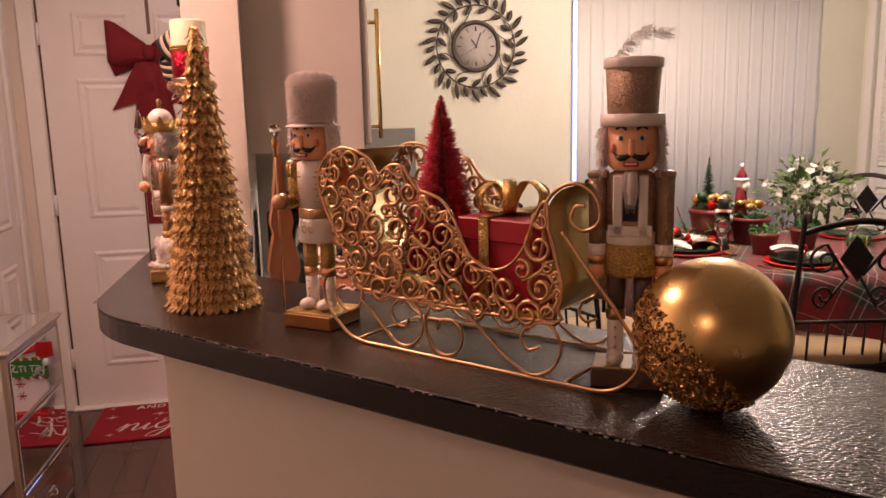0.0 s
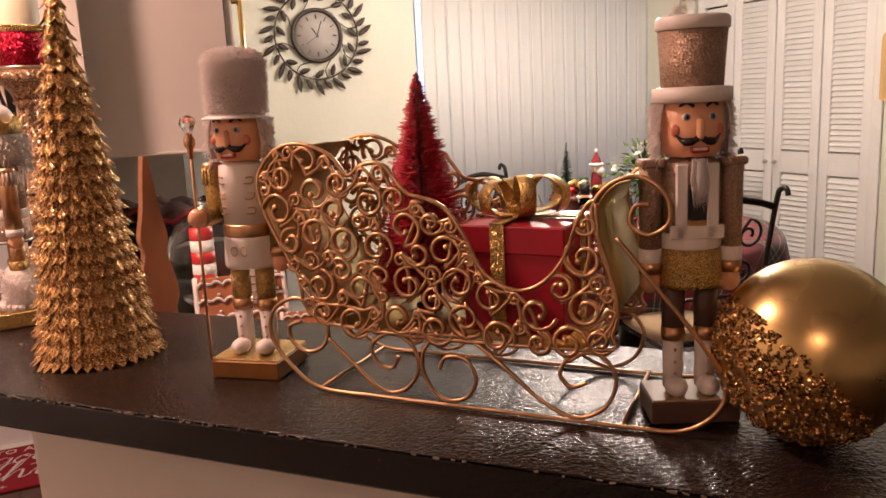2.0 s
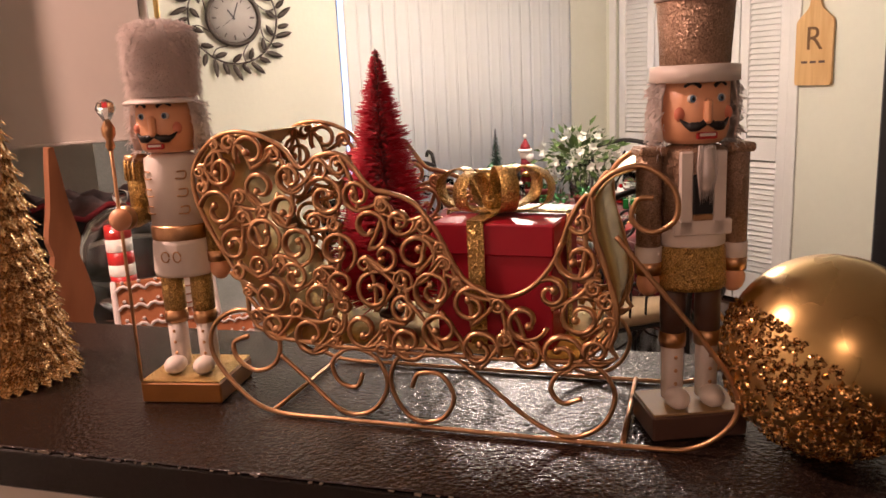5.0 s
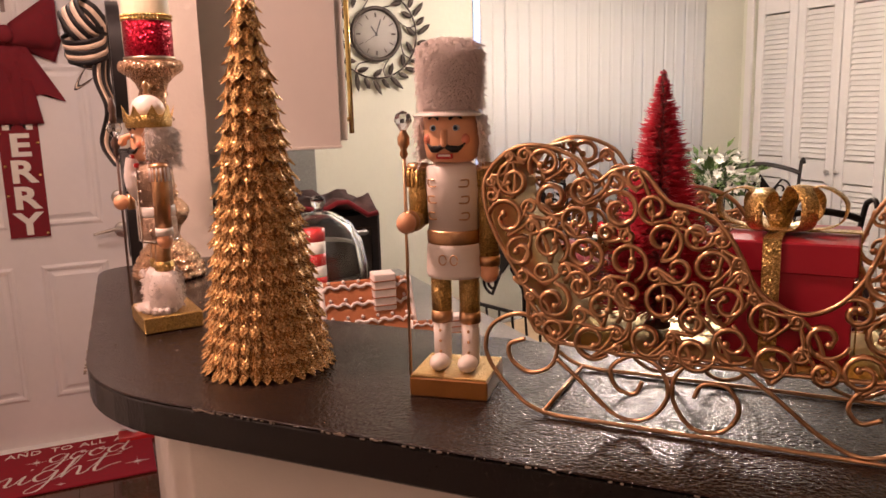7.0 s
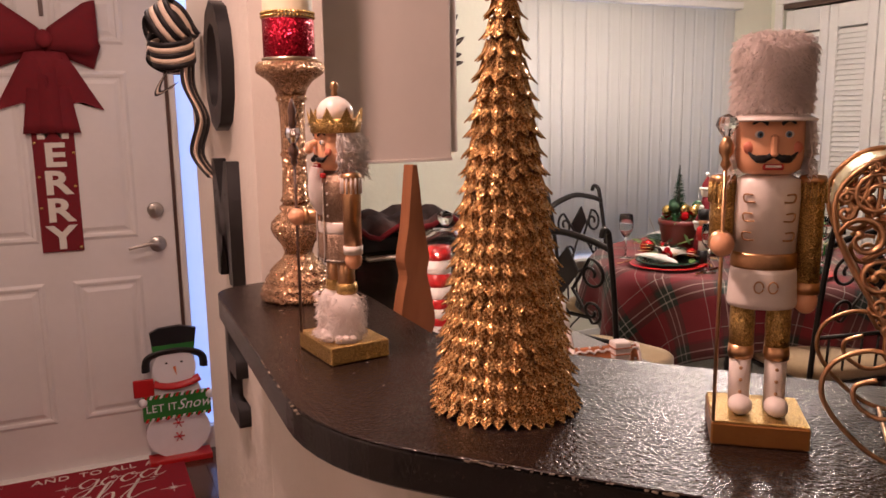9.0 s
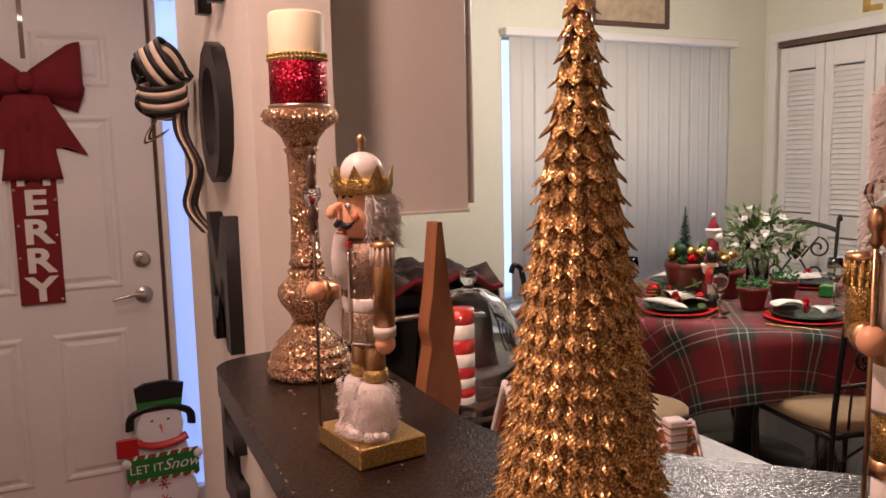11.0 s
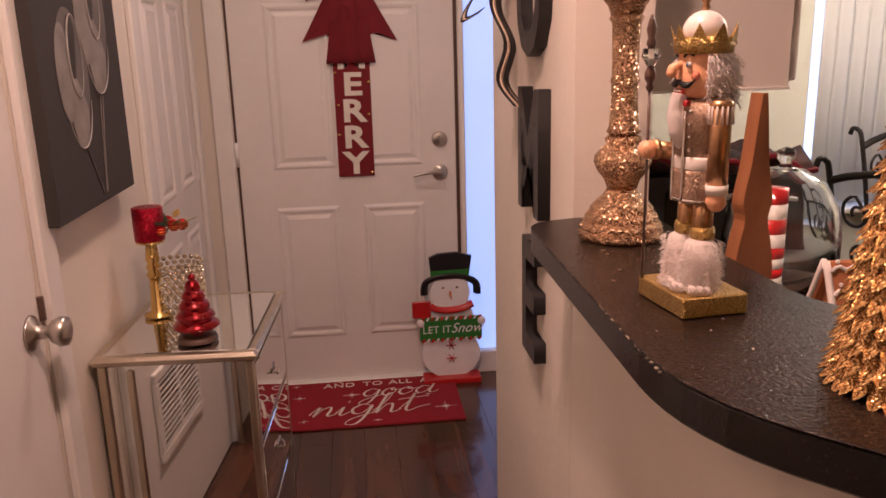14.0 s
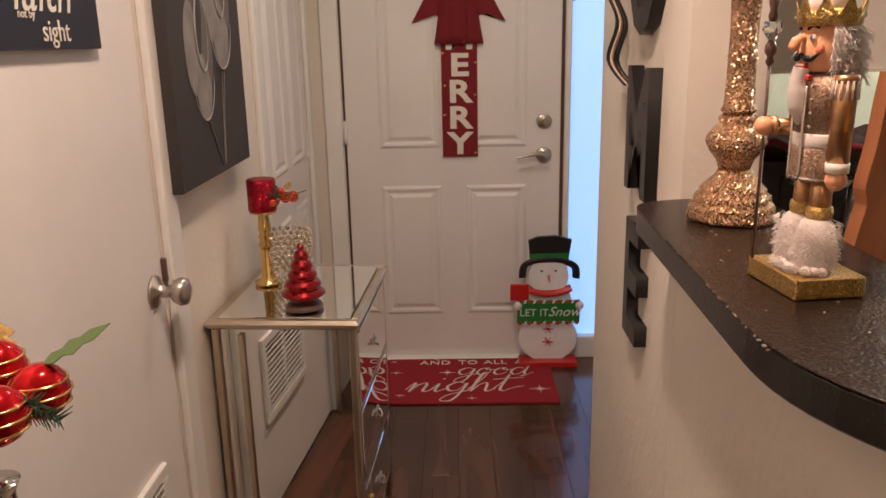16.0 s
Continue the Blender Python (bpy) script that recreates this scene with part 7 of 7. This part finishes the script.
def goblet(x, y):
    t = thing("wine_glass", pose(x, y, ZT), "clear stemmed wine glass on the table", "glass", "wine glasses")
    part("bowl", Geo().lathe([(0.032, 0), (0.03, 0.003), (0.005, 0.006), (0.004, 0.09), (0.012, 0.10), (0.03, 0.13), (0.034, 0.16), (0.030, 0.205), (0.0285, 0.205), (0.0325, 0.16), (0.0285, 0.132), (0.01, 0.104), (0.001, 0.102)], n=24), GLASS, t).visible_shadow = False


for x, y in ((2.03, 3.27), (1.95, 3.72), (2.62, 3.20), (2.75, 3.86)):
    goblet(x, y)


def flower_pot(x, y, r, h, label):
    t = thing("plant_pot", pose(x, y, ZT), label, "pot")
    part("pot", Geo().lathe([(r * 0.7, 0), (r * 0.72, 0.004), (r, h * 0.86), (r * 1.06, h * 0.88), (r * 1.06, h), (r * 0.9, h), (r * 0.88, h * 0.9), (0.001, h * 0.88)], n=28), mat("dark_red_pot", (0.16, 0.02, 0.018), 0.4, vary=0.2, scale=20), t)
    g, rnd = Geo(), random.Random(int(x * 100))
    for k in range(90):
        a, q = rnd.random() * 6.28, rnd.random() ** 0.5
        p = Vector((r * q * math.cos(a), r * q * math.sin(a), h * 0.95 + rnd.uniform(0, 0.04)))
        g.m = Matrix.Translation(p) @ pose(0, 0, 0, rnd.uniform(-70, 70), rnd.uniform(-70, 70), rnd.uniform(0, 360))
        s = rnd.uniform(0.012, 0.022)
        g.add([(0, 0, 0), (s * 0.4, s * 0.5, 0.002), (0, s * 1.2, 0.004), (-s * 0.4, s * 0.5, 0.002), (0, s * 0.5, 0.006)], [(0, 1, 4), (1, 2, 4), (2, 3, 4), (3, 0, 4), (3, 2, 1, 0)], False)
    part("foliage", g, mat("green_tinsel", (0.03, 0.20, 0.05), 0.35, 0.2, vary=0.3, scale=60, island=0.3), t)["kind"] = "stuff"
    return t


cp = flower_pot(2.17, 3.60, 0.098, 0.18, "tall dark red planter of christmas figures on the table")
rnd = random.Random(13)
for k in range(9):
    a = k * 0.698
    x, y = 0.068 * math.cos(a), 0.068 * math.sin(a)
    part("bauble", Geo().ball((x, y, 0.205 + 0.02 * (k % 3)), 0.024, 12), (REDSH, GOLD, FIR)[k % 3], cp)
for k in range(2):
    part("gold_bow", Geo().ball((-0.03 + 0.07 * k, -0.06, 0.235), 0.026, 12, (1.2, 0.6, 0.8)), GOLD, cp)
bp = flower_pot(2.38, 3.60, 0.095, 0.13, "wide dark red planter with gold ribbon and greenery")
for k in range(6):
    a = k * 1.047
    part("gold_leaf_bow", Geo().ball((0.045 * math.cos(a), 0.045 * math.sin(a), 0.185 + 0.015 * (k % 2)), 0.03, 12, (1.1, 0.7, 0.6)), GOLD, bp)
flower_pot(2.28, 3.33, 0.062, 0.095, "small red square pot with green tinsel shrub")
flower_pot(2.52, 3.38, 0.062, 0.095, "small red square pot with green tinsel shrub")
bottle_brush("mini_tree", pose(2.152, 3.60, ZT + 0.17), 0.262, 0.052, FIR, "small green bottle brush tree in the planter", 900, 0.02, 4)
fg = Geo()
fg.lathe([(0.03, 0), (0.03, 0.05), (0.026, 0.12), (0.02, 0.15), (0.002, 0.151)], n=16)
fg.k = 1
fg.ball((0, 0, 0.17), 0.03, 14)
fg.ball((0, -0.02, 0.155), 0.024, 12)
fg.k = 0
fg.lathe([(0.032, 0.18), (0.022, 0.21), (0.002, 0.25)], n=14)
fg.k = 1
fg.lathe([(0.03, 0.178), (0.036, 0.182), (0.036, 0.192), (0.028, 0.195)], n=16)
fg.ball((0, 0, 0.254), 0.011, 10)
gm = fg.mesh("santa_figure", [REDFAB, LINEN])
solid("santa_figure", gm, None, "small red and white santa figure on the table", "figurine", pose(2.14, 3.44, ZT, 0, 0, 30))
solid("santa_figure", gm, None, "small red and white santa figure in the planter", "figurine", pose(2.34, 3.62, ZT + 0.125, 0, 0, 30))
ts = Geo()
for k, prof in enumerate(([(0.034, 0.0), (0.034, 0.012), (0.002, 0.0122)], [(0.024, 0.012), (0.022, 0.07), (0.002, 0.0705)], [(0.017, 0.07), (0.018, 0.115), (0.002, 0.1152)], [(0.027, 0.114), (0.028, 0.165), (0.018, 0.178), (0.002, 0.1785)], [(0.018, 0.178), (0.02, 0.205), (0.002, 0.2055)], [(0.022, 0.205), (0.024, 0.25), (0.002, 0.2505)])):
    ts.k = (0, 1, 2, 0, 3, 1)[k]
    ts.lathe(prof, n=18)
solid("toy_soldier", ts, [REDP, BLACK, LINEN, SKIN], "small red painted wooden toy soldier in black hat", "figurine", pose(2.115, 3.40, ZT))
gx = thing("green_gift", pose(2.80, 3.36, ZT, 0, 0, 25), "small green foil gift box on the tablecloth", "gift box")
part("box", Geo().box((0, 0, 0.025), (0.10, 0.07, 0.048), 0.002), mat("green_foil", (0.015, 0.20, 0.04), 0.25, 0.5, vary=0.2, scale=30), gx)
part("ribbon", Geo().box((0, 0, 0.0252), (0.016, 0.0712, 0.0496), 0.0005), GOLD, gx)
gw = thing("table_garland", pose(2.02, 3.60, ZT), "frosted fir garland with red baubles round the planter", "garland")
sprig(gw, (0.02, -0.02, 0.05), 0.10, 17, 60, 3)
sprig(gw, (0.10, -0.15, 0.045), 0.07, 18, 40, 2)

# white poinsettia bouquet
vz = thing("flower_vase", pose(2.87, 3.84, ZT), "clear glass vase of white artificial flowers with green leaves", "flowers")
part("vase", Geo().lathe([(0.05, 0), (0.055, 0.005), (0.06, 0.15), (0.065, 0.2), (0.061, 0.2), (0.056, 0.15), (0.05, 0.01), (0.001, 0.008)], n=24), GLASS, vz).visible_shadow = False
lv, rnd = Geo(), random.Random(14)
for k in range(58):
    d = Vector((rnd.gauss(0, 1), rnd.gauss(0, 1), rnd.gauss(0.25, 0.75))).normalized()
    p = Vector((0, 0, 0.215)) + Vector((d.x * 0.20, d.y * 0.20, d.z * 0.15)) * rnd.uniform(0.8, 1.12)
    q = d.to_track_quat("Z", "Y").to_matrix().to_4x4()
    fl = Geo()
    for i in range(6):
        fl.m = Matrix.Translation(p) @ q @ pose(0, 0, 0, 0, 0, i * 60 + rnd.uniform(-8, 8)) @ pose(0, 0, 0, rnd.uniform(15, 40))
        s = rnd.uniform(0.026, 0.036)
        fl.add([(0, 0, 0), (s * 0.34, s * 0.5, 0.003), (0, s, 0), (-s * 0.34, s * 0.5, 0.003), (0, s * 0.5, -0.003)], [(0, 1, 4), (1, 2, 4), (2, 3, 4), (3, 0, 4), (3, 2, 1, 0)], False)
    part("bloom", fl, PETAL, vz)
for k in range(300):
    d = Vector((rnd.gauss(0, 1), rnd.gauss(0, 1), rnd.gauss(0.2, 0.8))).normalized()
    p = Vector((0, 0, 0.215)) + Vector((d.x * 0.22, d.y * 0.22, d.z * 0.17)) * rnd.uniform(0.3, 1.05)
    lv.m = Matrix.Translation(p) @ d.to_track_quat("Y", "Z").to_matrix().to_4x4() @ pose(0, 0, 0, rnd.uniform(-30, 30), rnd.uniform(-60, 60), 0)
    s = rnd.uniform(0.04, 0.075)
    lv.add([(0, 0, 0), (s * 0.22, s * 0.4, 0.004), (0, s, -0.006), (-s * 0.22, s * 0.4, 0.004), (0, s * 0.5, -0.001)], [(0, 1, 4), (1, 2, 4), (2, 3, 4), (3, 0, 4), (3, 2, 1, 0)], False)
part("leaves", lv, LEAFGR, vz, "green artificial leaves")["kind"] = "stuff"
g = Geo()
for k in range(12):
    a = k * 0.52
    g.tube([(0.01 * math.cos(a), 0.01 * math.sin(a), 0.01), (0.05 * math.cos(a), 0.05 * math.sin(a), 0.2), (0.11 * math.cos(a), 0.11 * math.sin(a), 0.26)], 0.0025, 5)
part("stems", g, LEAFGR, vz)


# wrought iron chairs
def iron_chair():
    t = thing("dining_chair", Matrix(), "dark wrought iron dining chair with tan cushion and diamond back", "chair", "chairs round the table")
    R = 0.010
    for s in (-1, 1):
        part("back_post", Geo().tube(smooth_path([(s * 0.20, 0.21, 0.0), (s * 0.20, 0.20, 0.25), (s * 0.20, 0.20, 0.46), (s * 0.205, 0.235, 0.75), (s * 0.21, 0.28, 0.99), (s * 0.212, 0.30, 1.03), (s * 0.215, 0.325, 1.035), (s * 0.217, 0.335, 1.01)]), R, 8), IRON, t)
        part("front_leg", Geo().tube(smooth_path([(s * 0.21, -0.19, 0.44), (s * 0.215, -0.2, 0.3), (s * 0.205, -0.19, 0.12), (s * 0.22, -0.225, 0.0)]), R, 8), IRON, t)
        part("side_rail", Geo().tube([(s * 0.205, 0.20, 0.435), (s * 0.21, -0.19, 0.435)], 0.008, 8), IRON, t)
        sp = [(x, 0.0, z) for x, y, z in spiral(s * 0.115, 0.86, 0.06, 0.012, math.pi / 2, s * -1.35)]
        part("back_scroll", Geo().tube([(x, 0.235 + (z - 0.75) * 0.16, z) for x, y, z in [(s * 0.03, 0, 0.80)] + sp], 0.006, 7), IRON, t)
        sp = spiral(s * 0.10, 0.72, 0.045, 0.012, -math.pi / 2, s * 1.3)
        part("back_scroll", Geo().tube([(x, 0.232 + (z - 0.75) * 0.16, z) for x, y, z in [(s * 0.02, 0, 0.80)] + sp], 0.006, 7), IRON, t)
        part("arm_brace", Geo().tube(smooth_path([(s * 0.205, 0.2, 0.25), (s * 0.15, 0.19, 0.34), (s * 0.03, 0.19, 0.40), (0, 0.19, 0.43)]), 0.005, 6), IRON, t)
    part("top_rail", Geo().tube(smooth_path([(-0.21, 0.27, 0.96), (-0.13, 0.275, 0.985), (0, 0.28, 1.005), (0.13, 0.275, 0.985), (0.21, 0.27, 0.96)]), 0.015, 8, flat=0.7), IRON, t)
    part("mid_rail", Geo().tube([(-0.203, 0.215, 0.62), (0.203, 0.215, 0.62)], 0.008, 8), IRON, t)
    for k in range(5):
        x = -0.14 + 0.07 * k
        part("spindle", Geo().tube([(x, 0.203, 0.46), (x, 0.215, 0.62)], 0.005, 6), IRON, t)
    g = Geo()
    g.m = pose(0, 0.252, 0.865, 98, 0, 0)
    part("diamond", g.prism([(0, -0.085), (0.06, 0), (0, 0.085), (-0.06, 0)], -0.004, 0.004), IRON, t)
    part("seat_frame", Geo().tube([(-0.205, 0.2, 0.438), (0.205, 0.2, 0.438), (0.21, -0.19, 0.438), (-0.21, -0.19, 0.438)], 0.010, 8, True), IRON, t)
    prof = []
    g = Geo()
    ns = 24
    vs = []
    rows = [(0.96, 0.448), (1.0, 0.458), (1.0, 0.485), (0.94, 0.50), (0.7, 0.508), (0.02, 0.511)]
    for k, z in rows:
        for i in range(ns):
            a = i * 2 * math.pi / ns
            c, s = math.cos(a), math.sin(a)
            e = 0.45
            vs.append((k * 0.222 * math.copysign(abs(c) ** e, c), k * 0.212 * math.copysign(abs(s) ** e, s), z))
    fs = [(j * ns + i, j * ns + (i + 1) % ns, (j + 1) * ns + (i + 1) % ns, (j + 1) * ns + i) for j in range(len(rows) - 1) for i in range(ns)] + [tuple(reversed(range(ns))), tuple(range((len(rows) - 1) * ns, len(rows) * ns))]
    part("seat", g.add(vs, fs), SEAT, t, "tan suede seat cushion")
    return t


chair = iron_chair()
chair.matrix_world = facing(2.22, 2.86, 0.0, 0.2, 0.97)
copy_thing(chair, facing(1.47, 3.22, 0.0, 0.95, 0.3))
copy_thing(chair, facing(2.07, 3.92, 0.0, 0.3, -0.95))
copy_thing(chair, facing(3.22, 3.95, 0.0, -0.86, -0.5))


# ---- ceiling lamps ----
def ceiling_lamp(p, glow, label, r=0.15, drop=0.0):
    t = thing("ceiling_lamp", pose(p[0], p[1], H), label, "ceiling lamp")
    part("plate", Geo().lathe([(r * 0.9, -0.001), (r, -0.006), (r, -0.02), (r * 0.9, -0.024)], n=32), STEEL, t)
    part("shade", Geo().lathe([(r * 0.88, -0.025 - drop), (r * 0.86, -0.045 - drop), (r * 0.6, -0.068 - drop), (0.001, -0.078 - drop)], n=32), glow, t, "white glass shade")
    if drop:
        part("stem", Geo().tube([(0, 0, -0.024), (0, 0, -0.03 - drop)], 0.012, 12), STEEL, t)


ceiling_lamp(HALL_LAMP, LAMPW, "round flush hall ceiling lamp with warm glass shade", 0.1)
ceiling_lamp(ENTRY_LAMP, LAMPW, "round flush entry ceiling lamp with warm glass shade", 0.1)
ceiling_lamp(DINING_LAMP, LAMPD, "round dining ceiling lamp with white glass shade on a short stem", 0.21, 0.15)
# unseen fixture, added only to carry the frontal fill light
ceiling_lamp(FRONT_FILL, LAMPW, "unseen round flush ceiling lamp added for the frontal fill", 0.17)
